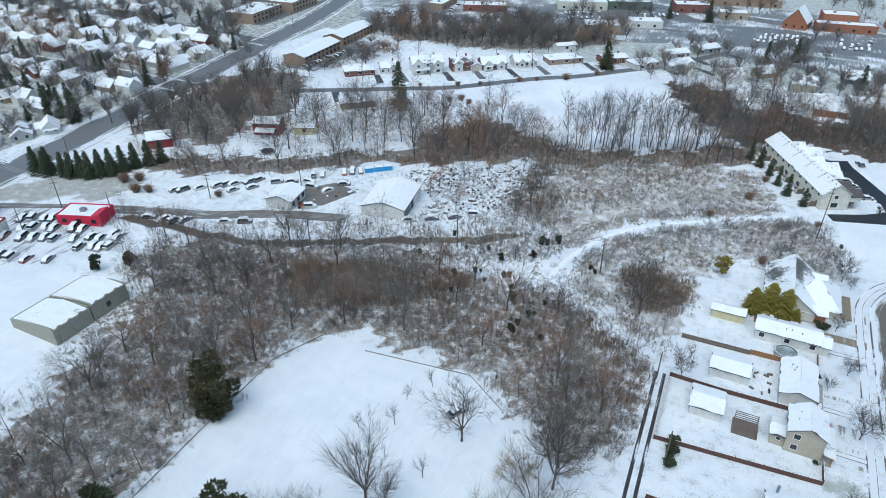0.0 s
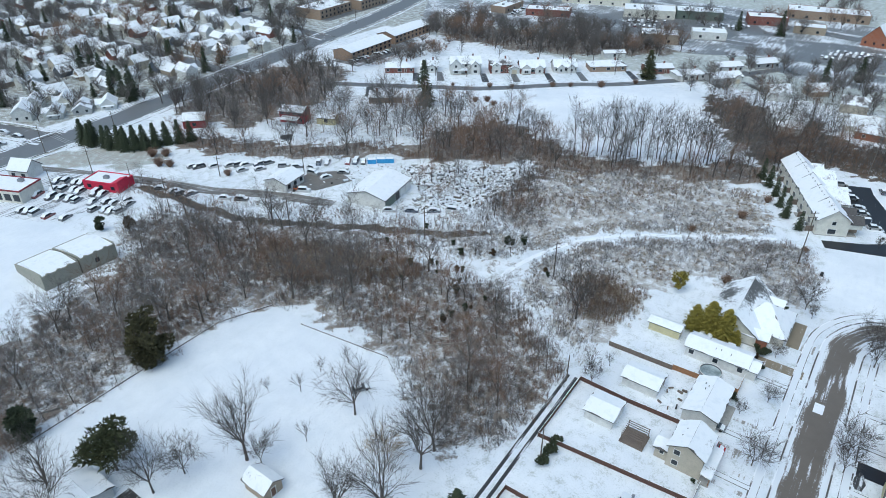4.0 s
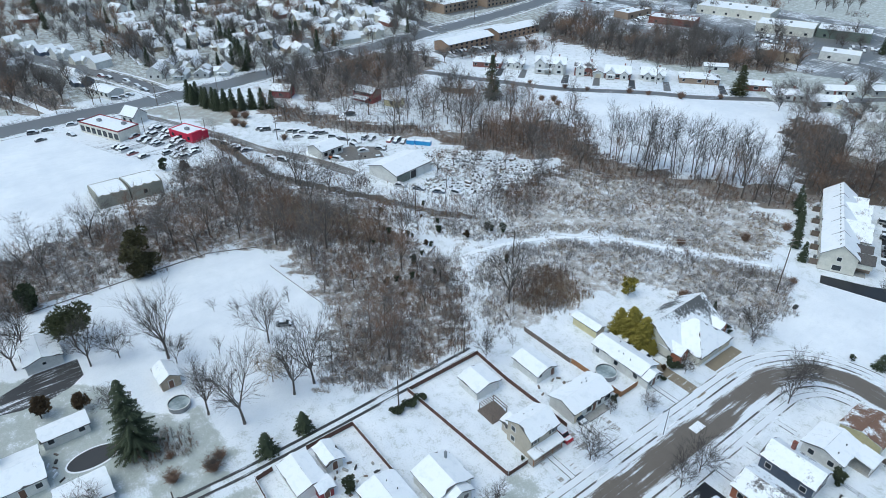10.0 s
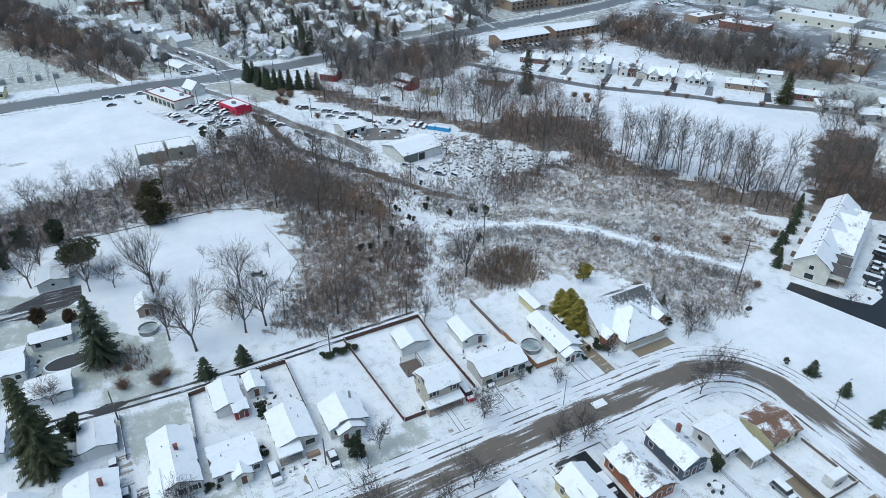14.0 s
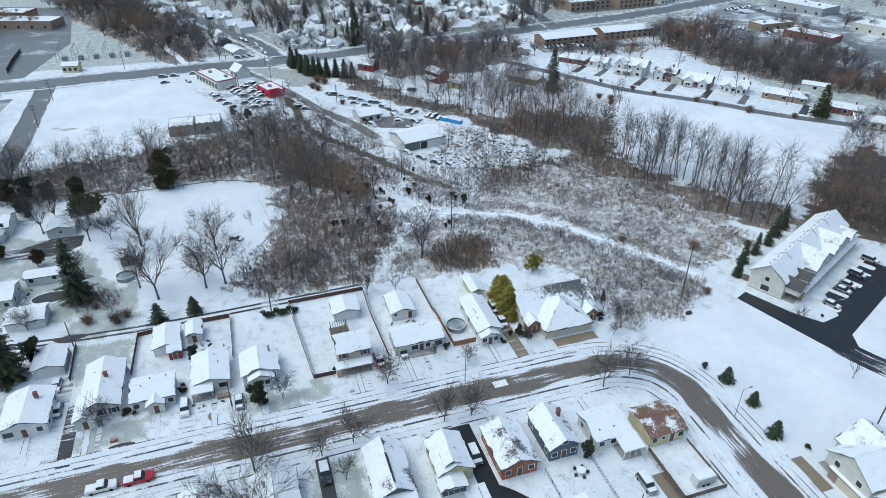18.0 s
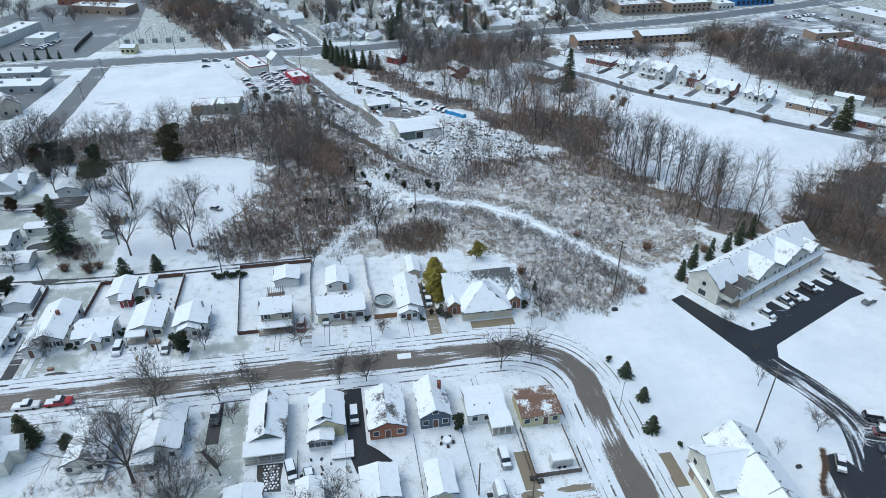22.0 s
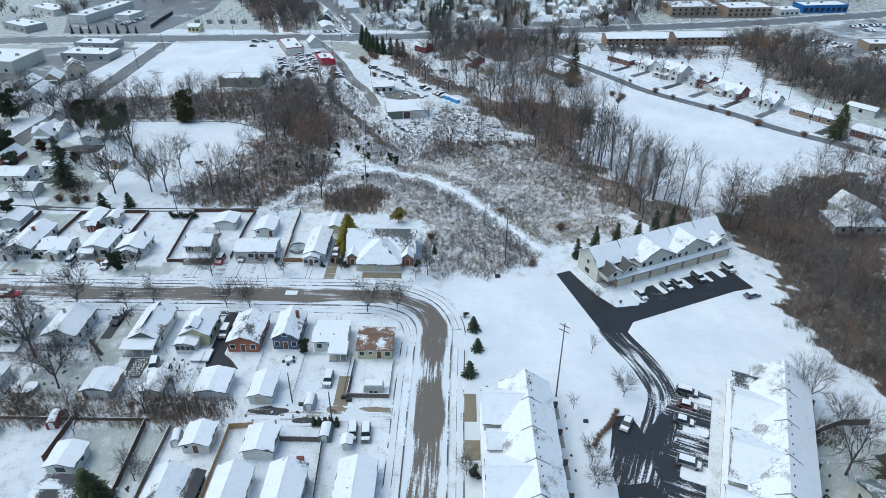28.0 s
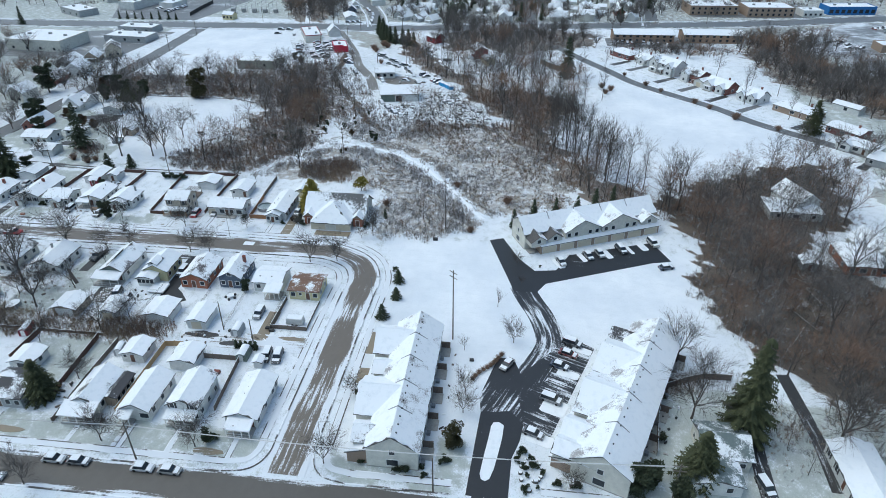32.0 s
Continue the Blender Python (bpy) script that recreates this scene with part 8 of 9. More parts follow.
big_block("pump_house", "small yellow pump house with a snowy roof", -246, 14, 80, 8, 6, 3.4, "yellow", rise=1.4, windows=3)
fence([(-252, -18), (-272, -19.5), (-296, -20)], 2.4, "dark", "dark board fence round a depot yard", 8.0, False)
RED_CAR.put(-121, -20, 20, 1.3)
FAR.put(-138, -21, 15, 1.0)
# far conifers among the houses
random.seed(92)
for x, y in scatter([(-262, 140), (-262, 300), (-420, 320), (-470, 200), (-420, 90), (-300, 118)], 34, 93):
    SPRUCE.put(x, y, x * 7, rnd(0.6, 1.15))
for x, y, s in ((-252, 166, 1.1), (-256, 170, 1.25), (-262, 168, 1.2), (-264, 174, 1.1), (-272, 170, 1.2), (-281, 174, 1.0), (-291, 175, 1.2), (-304, 177, 1.1), (-318, 179, 1.2), (-285, 210, 1.2), (-317, 309, 1.3), (-507, 117, 1.8), (-455, 101, 1.7), (-315, 158, 0.9)):
    SPRUCE.put(x, y, x * 7, s)
# houses at the wood's east end
hs = house("white farmhouse with a partly bare roof by the wood", 104, 113, 256, 265, 3.2, "y", 2.4, "cream", "roof_teal", faces={"+x": ["WDW"], "-y": ["WW"]})
wing(hs, 113, 119, 253, 262, 2.8, "x", 1.4, "white", "roof_teal", faces={"+x": ["WW"]})
house("long white house with shutters and a snowy roof", 106, 124, 281, 289, 2.9, "x", 1.7, "white", faces={"-y": ["SSDSS"], "-x": ["W.W"]})
house("brick house with a broad snowy roof at the wood's edge", 27, 39.5, 310.5, 322, 2.9, "y", 1.8, "brick", faces={"+x": ["WBDW"], "-y": ["WW"]}, hip=3.5)
house("white house with a snowy hipped roof in the wood", -1, 9, 299, 315, 2.8, "y", 1.8, "white", faces={"+x": ["WBW"]}, hip=3.0)
house("small grey shed in the wood", 35, 39, 299, 303, 2.3, "x", 0.8, "grey", faces={"+x": ["D"]}, name="shed", category="shed")
# houses and sheds beside the home field
house("white double garage with an open dark bay", -66, -57, 33, 40.5, 2.6, "x", 1.4, "white", faces={"+x": ["w"], "+y": ["G"]}, name="garage", category="garage")
house("small wooden shed with a snowy gable roof", -39, -33.5, 55.5, 59.6, 2.6, "x", 1.6, "tan", faces={"+x": ["D"]}, name="shed", category="shed")
house("long white shed with a snowy roof", -35, -31, 32, 40.4, 2.4, "y", 0.8, "white", faces={"+x": ["W.W"]}, name="shed", category="shed")
house("white house with a snowy roof beside a pool", -30, -21, 20, 31, 2.9, "y", 1.6, "white", faces={"+x": ["WWDW"], "+y": ["WW"]})
house("white garage with a broad snowy roof", -17, -10.4, 31.6, 40, 2.5, "y", 1.2, "white", faces={"+x": ["K."]}, name="garage", category="garage")
house("white house with dormers beside a side road", -72, -62, 13, 22, 3.4, "y", 2.2, "white", faces={"+x": ["WDW", "W.W"]})
house("white bungalow with a snowy roof by the alley", -6, 3, 20, 28, 2.8, "x", 1.5, "white", faces={"+x": ["WDW"], "+y": ["WW"]})


# ---- ruin: walls without a roof ----
ruin = thing("ruined_building", -140, 76, "low concrete block building with broken walls and two sunken snowy roofs", "ruin")
for y0, y1, z in ((65.6, 75.6, 4.3), (76.0, 86.4, 4.6)):
    part("wall", G().box(-131.9, -131.5, y0, y1, -0.1, z), "block", ruin)
    part("wall", G().box(-147.4, -147.2, y0, y1, -0.1, 2.6), "block", ruin)
    for y in (y0, y1 - 0.4):
        part("wall", G().prism([(-147.2, y, -0.1), (-131.9, y, -0.1), (-131.9, y, z + 0.5), (-136, y, z + 0.2), (-147.2, y, 2.6)], (0, 0.4, 0)), "block", ruin)
    part("snow_bed", G().prism([(-147.2, y0 + 0.4, 1.2), (-131.9, y0 + 0.4, z - 0.8), (-131.9, y0 + 0.4, z + 0.1), (-140, y0 + 0.4, z + 0.15), (-147.2, y0 + 0.4, 2.5)], (0, y1 - y0 - 0.8, 0)), "roof_snow", ruin)
    for k in range(3):
        part("wall_stub", G().prism([(-131.9, y0 + 1.2 + 2.9 * k, z), (-131.9, y0 + 2.6 + 2.9 * k, z), (-131.9, y0 + 2.2 + 2.9 * k, z + 0.35), (-131.9, y0 + 1.6 + 2.9 * k, z + 0.45)], (0.4, 0, 0)), "block", ruin)
# window opening: its shade is a dark plate on the solid wall
part("window_gap", G().box(-131.5, -131.47, 80.0, 81.2, 1.6, 3.0), "dark", ruin)
random.seed(5)
rub = G()
for _ in range(120):
    x, y, s = rnd(-130.9, -126), rnd(64, 90), rnd(0.12, 0.4)
    rub.box(x - s, x + s, y - s * 0.7, y + s * 0.7, -0.1, s)
single("rubble", rub, "concrete", "broken blocks along a ruined wall", "rubble", "stuff")


# ---- junkyard ----
def junk_heap(pts, gap, seed, label):
    """Snowed-up wrecks, tyres and scrap as one heap."""
    gs = {m: G() for m in ("dark", "snow", "metal", "concrete", "tyre", "fence_grey")}
    for x, y in scatter(pts, gap, seed):
        k = random.random()
        a = rnd(0, 3.14)
        c, s = math.cos(a), math.sin(a)

        def bar(m, L, W, z0, z1):
            gs[m].prism([(x + c * u * L - s * v * W, y + s * u * L + c * v * W, z0) for u, v in ((-.5, -.5), (.5, -.5), (.5, .5), (-.5, .5))], (rnd(-.2, .2), rnd(-.2, .2), z1 - z0))
        if k < 0.05:
            bar(random.choice(("metal", "concrete", "fence_grey")), rnd(1.2, 2.6), rnd(0.8, 1.4), 0, rnd(0.3, 0.7))
            bar("snow", rnd(1.0, 2.2), rnd(0.6, 1.1), 0.3, rnd(0.7, 0.9))
        elif k < 0.22:
            bar("snow", rnd(0.4, 1.0), rnd(0.3, 0.6), -0.1, rnd(0.05, 0.18))
        elif k < 0.9:
            bar(random.choice(("dark", "metal", "concrete", "concrete", "fence_grey")), rnd(0.3, 1.5), rnd(0.06, 0.22), 0, rnd(0.05, 0.22))
        else:
            gs["tyre"].tube((x, y, 0), (x, y, 0.3), 0.38, 0.38, 10, True)
    me = joined("junk_heap", [(g, m) for m, g in gs.items() if g.v])
    tagged(new("junk_heap", me), label, "scrap", kind="stuff")


junk_heap([(-106, 184), (-62, 210), (-64, 170), (-84, 156), (-86, 172), (-104, 176)], 1.4, 501, "snow-covered wrecks, tyres and scrap of a junkyard")
junk_heap([(-126, 150), (-110, 156), (-104, 176), (-110, 182), (-124, 166)], 3.2, 502, "scrap and parts lying in a snowy yard")
junk_heap([(-100, 143), (-86, 152), (-64, 166), (-70, 168), (-90, 154), (-104, 148)], 2.6, 503, "dark scrap along a railway bank")
for x, y, a in ((-113, 181, 35), (-110.5, 183, 35), (-115.5, 178.6, 40)):
    ob = thing("container", 0, 0, "bright blue container in a junkyard", "container", "blue containers")
    part("box", G().box(-1.6, 1.6, -1.0, 1.0, 0, 1.6), "car_blue", ob)
    part("snow_cover", G().box(-1.5, 1.5, -0.9, 0.9, 1.6, 1.72), "snow", ob)
    ob.matrix_basis = pose(x, y, 0, 0, 0, a)
CAR.put(-39, 87, 60, 0.95, 0)
ob = thing("tractor", 0, 0, "small orange tractor by a shed", "tractor")
part("body", G().box(-1.2, 1.2, -0.6, 0.6, 0.5, 1.3), "orange", ob)
part("cab", G().box(-1.0, 0.1, -0.55, 0.55, 1.3, 2.1), "dark", ob)
for x in (-0.8, 0.8):
    for y in (-0.75, 0.75):
        part("wheel", wheel_geo(x, y, 0.5), "tyre", ob)
ob.matrix_basis = pose(-121, 146, 0, 0, 0, 30)


undergrowth([(-98, 178), (-64, 206), (-64, 174), (-80, 162)], ("low", "mid"), 13, 242, "bare trees and weeds among scrap in a junkyard", 8.5, (0.5, 0.9))
undergrowth([(-230, 440), (-60, 410), (60, 420), (60, 520), (-60, 540), (-260, 540)], ("low",), 60, 243, "bare trees round far car parks", 30, (0.6, 1.0), True)


# ---- poles, wires and lamps ----
def pole(x, y, h, arm=True, turn=0.0, label="wooden utility pole with a crossarm", lean=0.0):
    ob = thing("utility_pole", 0, 0, label, "pole", "utility poles")
    part("shaft", G().tube((0, 0, -0.2), (0, 0, h), 0.17, 0.11, 8, True), "pole", ob)
    if arm:
        for z in (h - 0.7, h - 2.0):
            part("crossarm", G().box(-1.2, 1.2, -0.06, 0.06, z, z + 0.14), "pole", ob)
    ob.matrix_basis = pose(x, y, 0, lean, 0, turn)
    return ob


def wire(a, b, sag=1.0, r=0.05):
    g = G()
    pts = [Vector(a).lerp(Vector(b), k / 12) - Vector((0, 0, sag * 4 * (k / 12) * (1 - k / 12))) for k in range(13)]
    g.cable(pts, r)
    single("wire", g, "cable", "overhead wire between utility poles", "wire", at=tuple(a))


LINE = [(-25.3, 151), (-66, 146), (-104, 127), (-146, 113), (-190, 112), (-224, 112)]
for x, y in LINE:
    pole(x, y, 11, True, 65)
for (x0, y0), (x1, y1) in zip(LINE, LINE[1:]):
    for o in (-1.0, 0.0, 1.0):
        wire((x0 + 0.4 * o, y0 + 0.9 * o, 10.7), (x1 + 0.4 * o, y1 + 0.9 * o, 10.7), 0.9)
wire((-25.3, 151, 10.7), (28, 197, 16), 1.4)
for x, y, h, arm, a in ((80.4, 204.8, 20, True, 50), (28, 197, 17, True, 40), (1, 47.9, 8, False, 0), (1.8, 93.6, 8, False, 0), (-3.8, 115.8, 7.5, False, 0), (83.4, 148.2, 8.5, False, 0), (87.2, 157.2, 7, False, 0), (124.4, 205.8, 9, False, 0), (123.8, 147.4, 10, True, 0), (120.4, 249.6, 9, True, 90), (-130, 158, 9, True, 20), (-152, 138, 9, True, 20), (-116, 12.4, 10, True, 80), (-160, 12.6, 10, True, 80),
                        (-197, 12.2, 10, True, 80), (-240, 40, 10, True, 0), (-241, 66, 10, True, 0), (-243, 92, 10, True, 0), (-222, 140, 9, False, 0), (-270, 340, 10, True, 0), (-258, 250, 9, True, 0), (-186, 96, 9, False, 0), (-172, 116, 8, False, 0), (-105, 350, 9, True, 40), (31.7, 82.4, 7, False, 0), (-250, 55, 11, True, 70), (-280, 50, 11, True, 70), (-320, 42, 11, True, 70)):
    pole(x, y, h, arm, a, "tall wooden utility pole standing in snow" if arm else "plain wooden pole beside an alley")
for o in (-0.9, 0.9):
    wire((123.8 + o * 0.1, 147.4 + o, 9.3), (120.4, 249.6 + o, 8.3), 1.8)
    wire((123.8, 147.4 + o, 9.3), (124, 40, 9.3), 1.8)
for x, y, a in ((67.3, 182.2, 180), (117, 182.6, 180), (40.2, 132, 0)):
    ob = thing("street_lamp", 0, 0, "pale metal street lamp with a short arm", "street lamp", "street lamps")
    part("shaft", G().tube((0, 0, -0.1), (0, 0, 7.5), 0.09, 0.06, 8), "metal", ob)
    part("arm", G().tube((0, 0, 7.4), (0, -1.6, 7.7), 0.04, 0.04, 6), "metal", ob)
    part("lamp_head", G().box(-0.12, 0.12, -2.1, -1.5, 7.62, 7.76), "metal", ob)
    ob.matrix_basis = pose(x, y, 0, 0, 0, a)


# ---- pools, trampolines and garden things ----
def round_pool(x, y, r, label):
    ob = thing("pool", x, y, label, "pool")
    n = 24
    ring = [(x + r * math.cos(6.2832 * k / n), y + r * math.sin(6.2832 * k / n)) for k in range(n)]
    g, rim = G(), G()
    for (ax, ay), (bx, by) in zip(ring, ring[1:] + ring[:1]):
        g.poly((ax, ay, 0), (bx, by, 0), (bx, by, 1.2), (ax, ay, 1.2))
        rim.tube((ax, ay, 1.22), (bx, by, 1.22), 0.09, 0.09, 5)
    part("wall", g, "metal", ob)
    part("rim", rim, "trim", ob)
    part("ice", G().prism([(x + (px - x) * 0.97, y + (py - y) * 0.97, 0.7) for px, py in ring], (0, 0, 0.15)), "water", ob)
    return ob


round_pool(21.4, 136.4, 2.4, "round above-ground pool with snow on its ice")
round_pool(-27, 57, 2.3, "round above-ground pool beside a shed")
ob = thing("pool", -23.5, 39, "dark oval in-ground pool with a snowy edge", "pool")
oval = [(-23.5 + 4.6 * math.cos(6.2832 * k / 28) * 0.55, 39 + 4.6 * math.sin(6.2832 * k / 28)) for k in range(28)]
part("coping", G().prism([(-23.5 + (x + 23.5) * 1.14, 39 + (y - 39) * 1.08, -0.05) for x, y in oval], (0, 0, 0.12)), "snow", ob)
part("cover", G().prism([(x, y, -0.05) for x, y in oval], (0, 0, 0.15)), "drive_wet", ob)
for x, y, r, m, tl in ((-159, 176, 2.4, "dark", 0), (80.6, 90, 1.9, "snow", 8), (110, 301, 1.8, "dark", 0)):
    ob = thing("trampoline", 0, 0, "round trampoline with snow on it" if m == "snow" else "round dark trampoline in a snowy yard", "trampoline")
    part("bed", G().tube((0, 0, 0.82), (0, 0, 0.9), r, r, 20, True), m, ob)
    part("pad", G().tube((0, 0, 0.70), (0, 0, 0.85), r + 0.15, r + 0.15, 20), "metal", ob)
    for k in range(6):
        a = k * 1.047
        part("leg", G().tube((r * math.cos(a), r * math.sin(a), 0), (r * math.cos(a), r * math.sin(a), 0.8), 0.04, 0.04, 5), "metal", ob)
    ob.matrix_basis = pose(x, y, 0, tl, 0, 0)


def barrel_shed(x, y, L, W, turn, wall, label):
    ob = thing("shed", 0, 0, label, "shed")
    n = 8
    arc = [(W / 2 * math.cos(math.pi * k / n), 1.1 + 1.1 * math.sin(math.pi * k / n)) for k in range(n + 1)]
    part("wall_shell", G().prism([(-L / 2, u, z) for u, z in arc] + [(-L / 2, -W / 2, 0), (-L / 2, W / 2, 0)], (L, 0, 0)), wall, ob)
    part("snow_layer", G().prism([(-L / 2 - 0.05, u * 1.05, z + 0.06) for u, z in arc[2:-2]] + [(-L / 2 - 0.05, u * 1.0, z - 0.02) for u, z in arc[2:-2][::-1]], (L + 0.1, 0, 0)), "snow", ob)
    part("door", G().box(L / 2, L / 2 + 0.05, -0.5, 0.5, 0.1, 1.8), "trim", ob)
    ob.matrix_basis = pose(x, y, 0, 0, 0, turn)


barrel_shed(90, 100.6, 3.6, 2.2, 10, "red", "small red barrel-roofed shed")
barrel_shed(84, 152.2, 3.4, 2.4, 0, "grey", "pale barrel-roofed shed with a light door")
barrel_shed(92.4, 157.0, 3.6, 2.6, 0, "green", "grey-green barrel-roofed shed with snow on top")
barrel_shed(94.4, 127.6, 3.0, 2.0, 10, "grey", "small grey shed beside a brushy fence")
house("tiny white shed with a snowy roof", 94, 96, 160.8, 162.6, 1.9, "x", 0.4, "white", faces={}, name="shed", category="shed")
for k in range(5):
    YOUNG_SPRUCE.put(89.6, 154.0 + k * 1.2, k * 40, 1.0)
ob = thing("camper_trailer", 0, 0, "white camper trailer parked on a patio", "trailer")
part("body", G().prism([(-2.2, -1.0, 0.5), (2.2, -1.0, 0.5), (2.0, -1.0, 2.2), (-2.0, -1.0, 2.2)], (0, 2.0, 0)), "white", ob)
part("snow_cover", G().box(-1.9, 1.9, -0.9, 0.9, 2.2, 2.32), "snow", ob)
for x in (-0.5, 0.5):
    part("wheel", wheel_geo(x, -0.95), "tyre", ob)
ob.matrix_basis = pose(79.2, 165.2, 0, 0, 0, 90)
ob = thing("pergola", 0, 0, "weathered timber pergola on a deck", "pergola")
part("deck", G().box(-2.4, 2.4, -2.2, 2.2, 0, 0.3), "fence_grey", ob)
for k in range(8):
    part("slat", G().box(-2.2, 2.2, -2.0 + 0.56 * k, -1.88 + 0.56 * k, 2.3, 2.42), "fence_grey", ob)
for x in (-2.1, 2.1):
    for y in (-1.9, 1.9):
        part("post", G().box(x - 0.07, x + 0.07, y - 0.07, y + 0.07, 0.3, 2.3), "fence_grey", ob)
ob.matrix_basis = pose(14.8, 108.6, 0, 0, 0, 0)
for x, y, s, m, lab in ((43.2, 139.2, 1.6, "snow", "snow slab fallen on the street"), (29.5, 88.5, 0.5, "dark", "dark bin beside a house"), (81.8, 159, 0.6, "dark", "dark bin at a fence corner"), (82.6, 160.2, 0.6, "dark", "dark bin at a fence corner"), (34.5, 59.5, 0.6, "brick", "rusty planter box on a lawn"), (84, 150.2, 0.5, "dark", "dark bin beside a shed"), (98.6, 153, 0.7, "brick_red", "snow-dusted bench in a yard"), (34.5, 194.6, 0.7, "dark", "dark utility box in snow"), (98, 120, 0.5, "concrete", "stone fire ring in snow"), (87.6, 210, 0.5, "dark", "dark drain cover box in snow")):
    ob = single("snow_slab" if "slab" in lab else "bench" if "bench" in lab else "planter" if "planter" in lab else "bin" if "bin" in lab else "utility_box", G().box(x - s * 0.6, x + s * 0.6, y - s, y + s, 0, 0.12 if "slab" in lab else s), m, lab, "snow" if "slab" in lab else "garden thing", at=(x, y, 0))
ob = thing("patio_table", 0, 0, "round patio table with a snowy top", "table")
part("tabletop", G().tube((0, 0, 0.70), (0, 0, 0.82), 0.9, 0.9, 16, True), "snow", ob)
part("stem", G().tube((0, 0, 0), (0, 0, 0.7), 0.06, 0.06, 6), "dark", ob)
for k in range(5):
    a = 1.2566 * k
    part("chair", G().box(1.3 * math.cos(a) - 0.25, 1.3 * math.cos(a) + 0.25, 1.3 * math.sin(a) - 0.25, 1.3 * math.sin(a) + 0.25, 0, 0.5), "dark", ob)
ob.matrix_basis = pose(70.2, 144.6, 0, 0, 0, 0)
# substation frames
ob = thing("substation", -274, 18, "steel frames and transformers of a fenced substation", "substation")
for k in range(5):
    for j in range(3):
        x, y = -264 - 8 * j, 4 + 8 * k
        part("gantry_post", G().tube((x, y, 0), (x, y, 7), 0.12, 0.1, 5), "metal", ob)
    part("gantry_beam", G().box(-281, -263.5, 3.9 + 8 * k, 4.1 + 8 * k, 6.8, 7.1), "metal", ob)
    part("transformer", G().box(-270, -267, 6 + 8 * k, 8.5 + 8 * k, 0, 2.4), "metal", ob)


# ---- field edges and fallen wood ----
fence([(-82.6, 34), (-83.2, 60), (-83.4, 84), (-78, 96.6)], 0.3, "fence_grey", "low old fence along a field's edge", 4.0, True)
fence([(-66, 95.5), (-41, 98.6), (-31, 92)], 0.3, "fence_grey", "low old fence along a field's edge", 4.0, True)
undergrowth([(-24, 44), (-16, 46), (-14, 55), (-17, 58), (-21, 54)], ("red",), 3.6, 240, "brown hedgerow under a big spruce", patch=0.4)
random.seed(66)
for k in range(26):
    x, y = ((rnd(-100, -86), rnd(20, 80)), (rnd(-40, -8), rnd(98, 132)), (rnd(-60, -35), rnd(112, 136)), (rnd(30, 70), rnd(280, 300)))[k % 4]
    a, L = rnd(0, 360), rnd(4, 9)
    ob = thing("fallen_log", 0, 0, "pale fallen trunk lying in the brush", "log", "fallen logs")
    part("stem", G().tube((-L / 2, 0, 0.25), (L / 2, 0, 0.3), 0.22, 0.09, 7, True), "bark_pale", ob)
    part("branch", G().tube((L * 0.1, 0, 0.3), (L * 0.32, rnd(0.6, 1.4), 0.9), 0.09, 0.03, 5), "bark_pale", ob)
    ob.matrix_basis = pose(x, y, 0, 0, 0, a)

# ---- drives, hedge and brush at the wood's east end ----
ribbon("drive", [(84, 280), (92, 280.5), (103, 281), (116, 280.4)], 1.4, -1.4, "drive_wet", 0.03, "bare dark drive beside a long white house", "drive")
ribbon("drive", [(95, 266.5), (104, 268), (114, 267.5), (128, 266.8)], 1.6, -1.6, "drive_wet", 0.03, "bare wet drive beside a farmhouse", "drive")
undergrowth([(88, 251), (93, 250), (91, 262), (88, 270), (85, 269), (88, 260)], ("wood", "red"), 3.6, 230, "dark unclipped hedge at the wood's edge", patch=0.4)
undergrowth([(94, 270), (118, 270), (118, 278), (94, 278)], ("mid", "low"), 7, 231, "bare garden brush beside a drive", 8, (0.5, 0.9))
undergrowth([(92, 286), (104, 288), (104, 300), (92, 300)], ("mid", "red"), 7, 232, "bare garden brush behind a house", 8, (0.6, 1.0))


fence([(92, 252.7), (89.4, 257.5), (87.6, 262), (87.4, 268)], 1.8, "fence_grey", "weathered board fence along the wood", 2.6)
fence([(92, 252.7), (101, 250), (111, 248.2)], 1.5, "fence_grey", "weathered board fence behind a terrace", 2.6)
# rockery before the terrace's end
random.seed(31)
for k in range(16):
    a = 0.4 * k
    x, y, s = 118 + (2.0 + 0.16 * k) * math.cos(a), 224.2 + (1.2 + 0.1 * k) * math.sin(a), rnd(0.3, 0.55)
    ob = thing("boulder", x, y, "dark boulder capped with snow in a rockery", "boulder", "rockery boulders")
    ring = [(x + s * rnd(0.8, 1.15) * math.cos(b), y + s * rnd(0.8, 1.15) * math.sin(b)) for b in (0, 0.9, 1.8, 2.7, 3.6, 4.5, 5.4)]
    part("stone", G().prism([(u, v, -0.1) for u, v in ring], (0.05, 0.02, 0.1 + s * 0.9)), "shingle", ob)
    part("snow_cap", G().prism([(x + (u - x) * 0.8, y + (v - y) * 0.8, s * 0.9) for u, v in ring], (0, 0, 0.1)), "snow", ob)


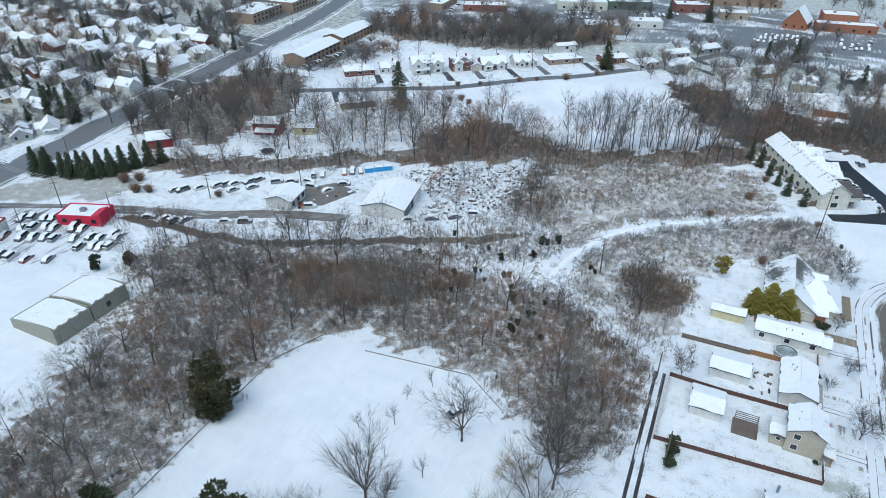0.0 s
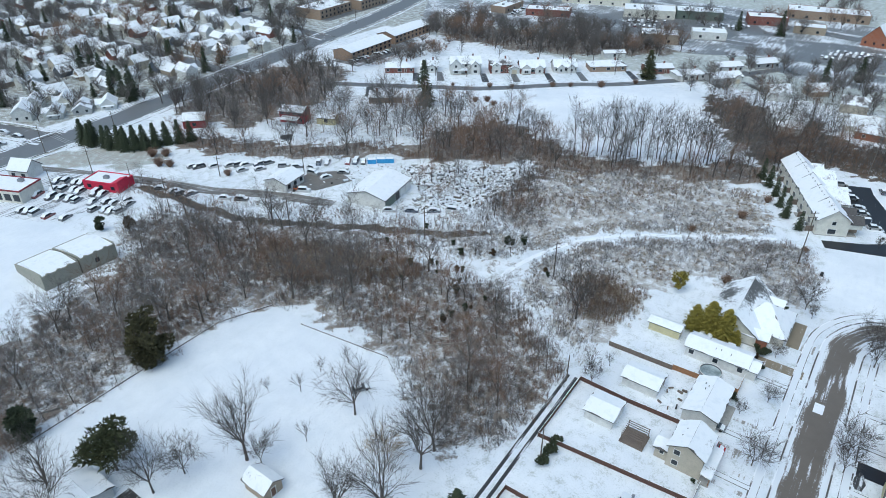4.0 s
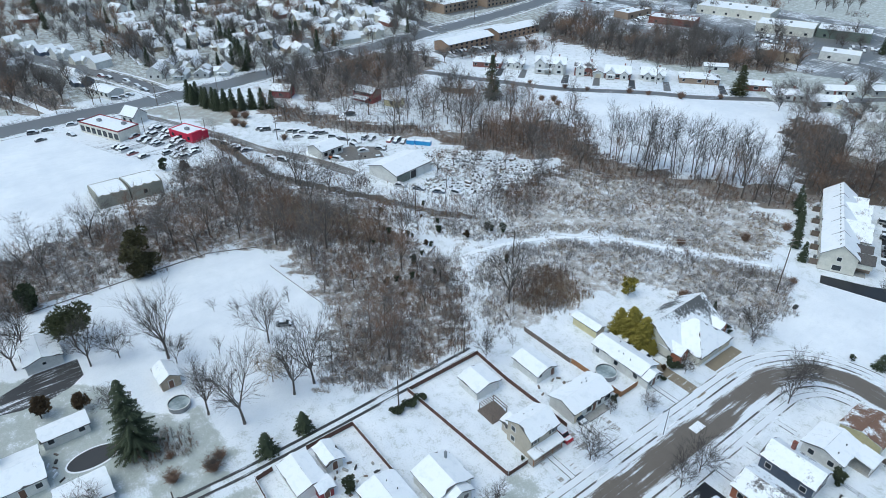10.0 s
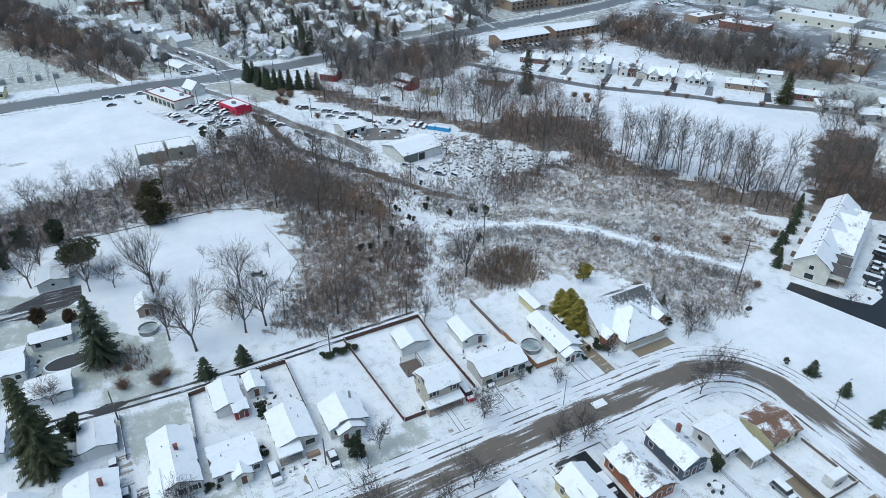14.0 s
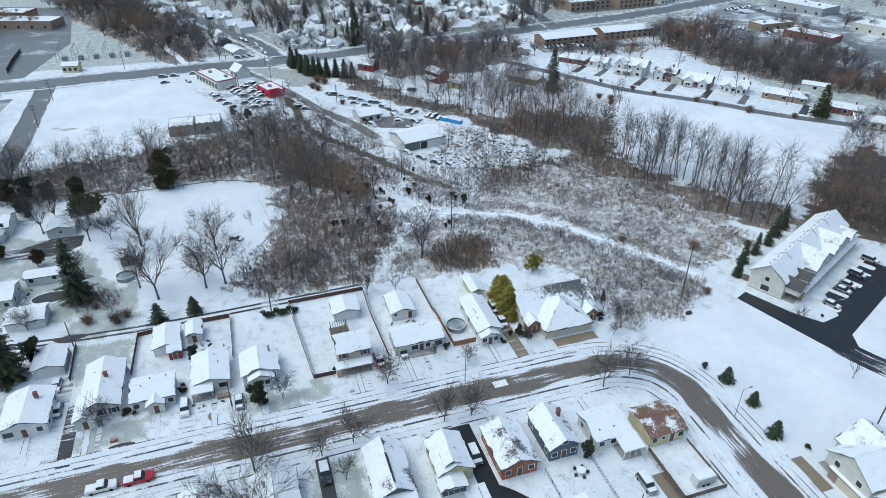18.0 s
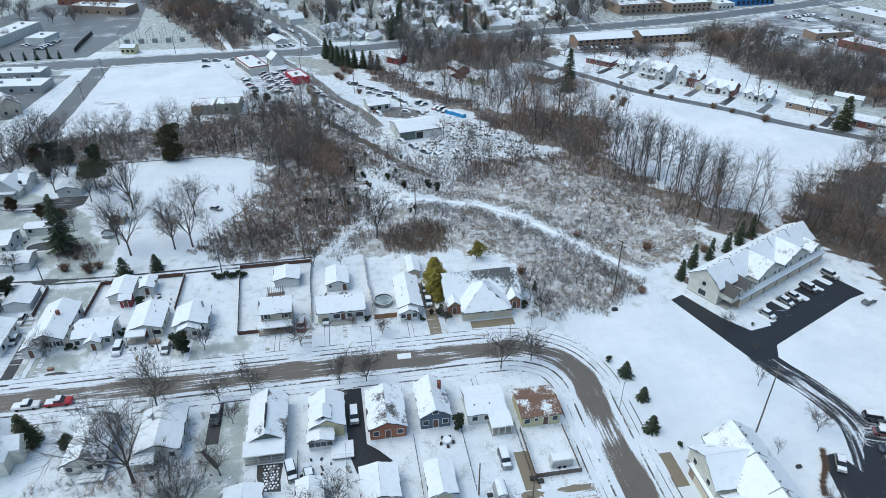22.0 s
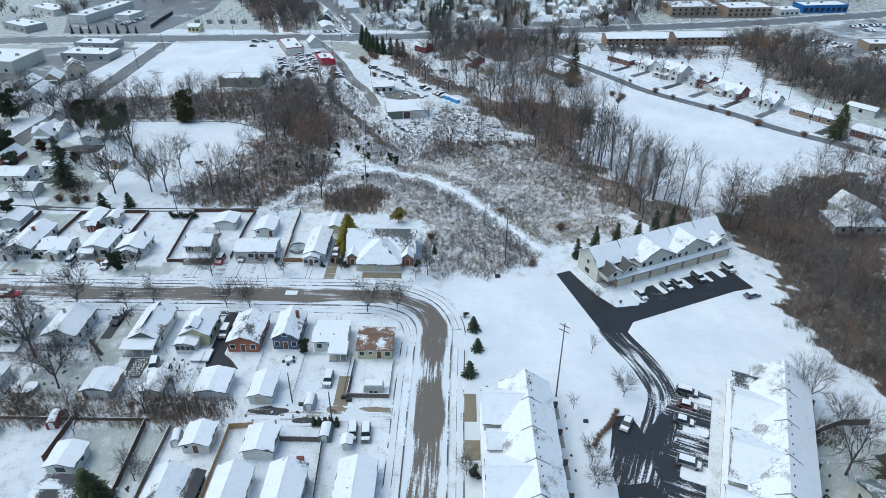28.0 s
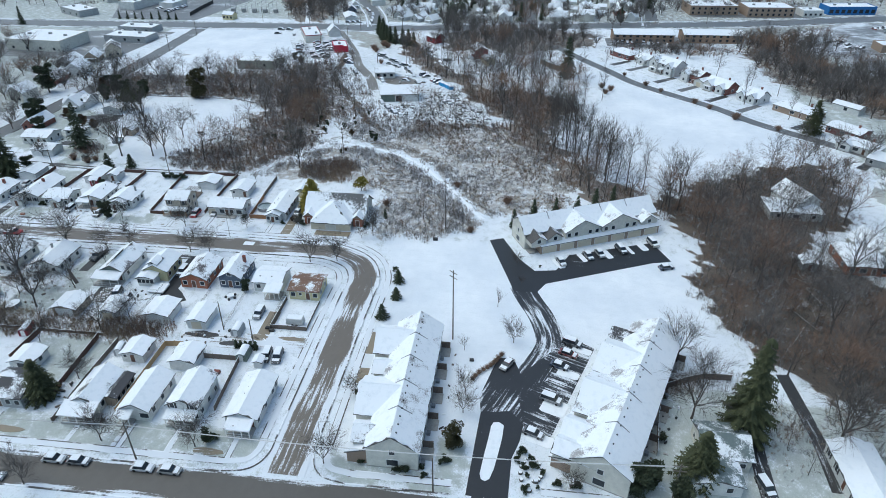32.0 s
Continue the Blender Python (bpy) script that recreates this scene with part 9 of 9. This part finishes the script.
# ---- wire fences between the yards ----
for y in (115.4, 124.6, 138.2, 148.0, 158.9):
    ob = thing("fence", 68, y, "thin dark wire fence between two snowy yards", "fence", "wire fences")
    for k in range(6):
        part("post", G().tube((68 + 2.9 * k, y, 0), (68 + 2.9 * k, y, 1.15), 0.035, 0.035, 5), "dark", ob)
    for z in (0.35, 0.75, 1.1):
        part("rail", G().tube((68, y, z), (82.5, y, z), 0.028, 0.028, 4), "dark", ob)


# ---- clutter in the yards ----
def clutter(pts, gap, seed, label):
    """Small garden things half buried in snow: pots, boards, tarps, firewood."""
    gs = {m: G() for m in ("dark", "fence_grey", "snow", "concrete")}
    for x, y in scatter(pts, gap, seed):
        a, k = rnd(0, 3.14), random.choice(("dark", "fence_grey", "snow", "snow", "concrete", "dark", "fence_grey"))
        c, n, L, W, z = math.cos(a), math.sin(a), rnd(0.25, 1.3), rnd(0.15, 0.5), rnd(0.1, 0.5)
        gs[k].prism([(x + c * u * L - n * v * W, y + n * u * L + c * v * W, -0.05) for u, v in ((-.5, -.5), (.5, -.5), (.5, .5), (-.5, .5))], (0, 0, z + 0.05))
    tagged(new("yard_clutter", joined("yard_clutter", [(g, m) for m, g in gs.items() if g.v])), label, "garden clutter", kind="stuff")


clutter([(68, 84), (83, 84), (83, 112), (70, 112)], 4.2, 601, "garden clutter half buried in snow behind houses")
clutter([(70, 113), (75, 113), (75, 126), (70, 126)], 2.2, 602, "pots and boards in a snowy yard")
clutter([(7.8, 72.5), (16, 72.5), (16, 83), (7.8, 83)], 1.9, 603, "boards and pots beside a garden shed")
clutter([(84, 137), (90, 137), (90, 160), (84, 160)], 2.6, 604, "small things along a snowy alley")
clutter([(-31, 34), (-20, 34), (-19, 31.5), (-29, 31.5)], 1.5, 605, "snow-covered patio furniture beside a pool")
clutter([(104, 117.5), (114, 117.5), (114, 126), (104, 126)], 2.0, 606, "small things in a snowy side yard")
clutter([(29, 74), (32, 74), (32, 82), (29, 82)], 1.6, 607, "garden pots before a porch")
clutter([(15, 118.5), (19.5, 118.5), (19.5, 130), (15, 130)], 1.9, 608, "snowy things behind a ranch house")
clutter([(94, 250), (120, 240), (121, 246), (96, 256)], 2.0, 609, "patio furniture under snow behind a terrace")
clutter([(82, 205), (118, 205), (118, 207), (82, 207)], 2.4, 610, "patio things under snow behind a terrace")
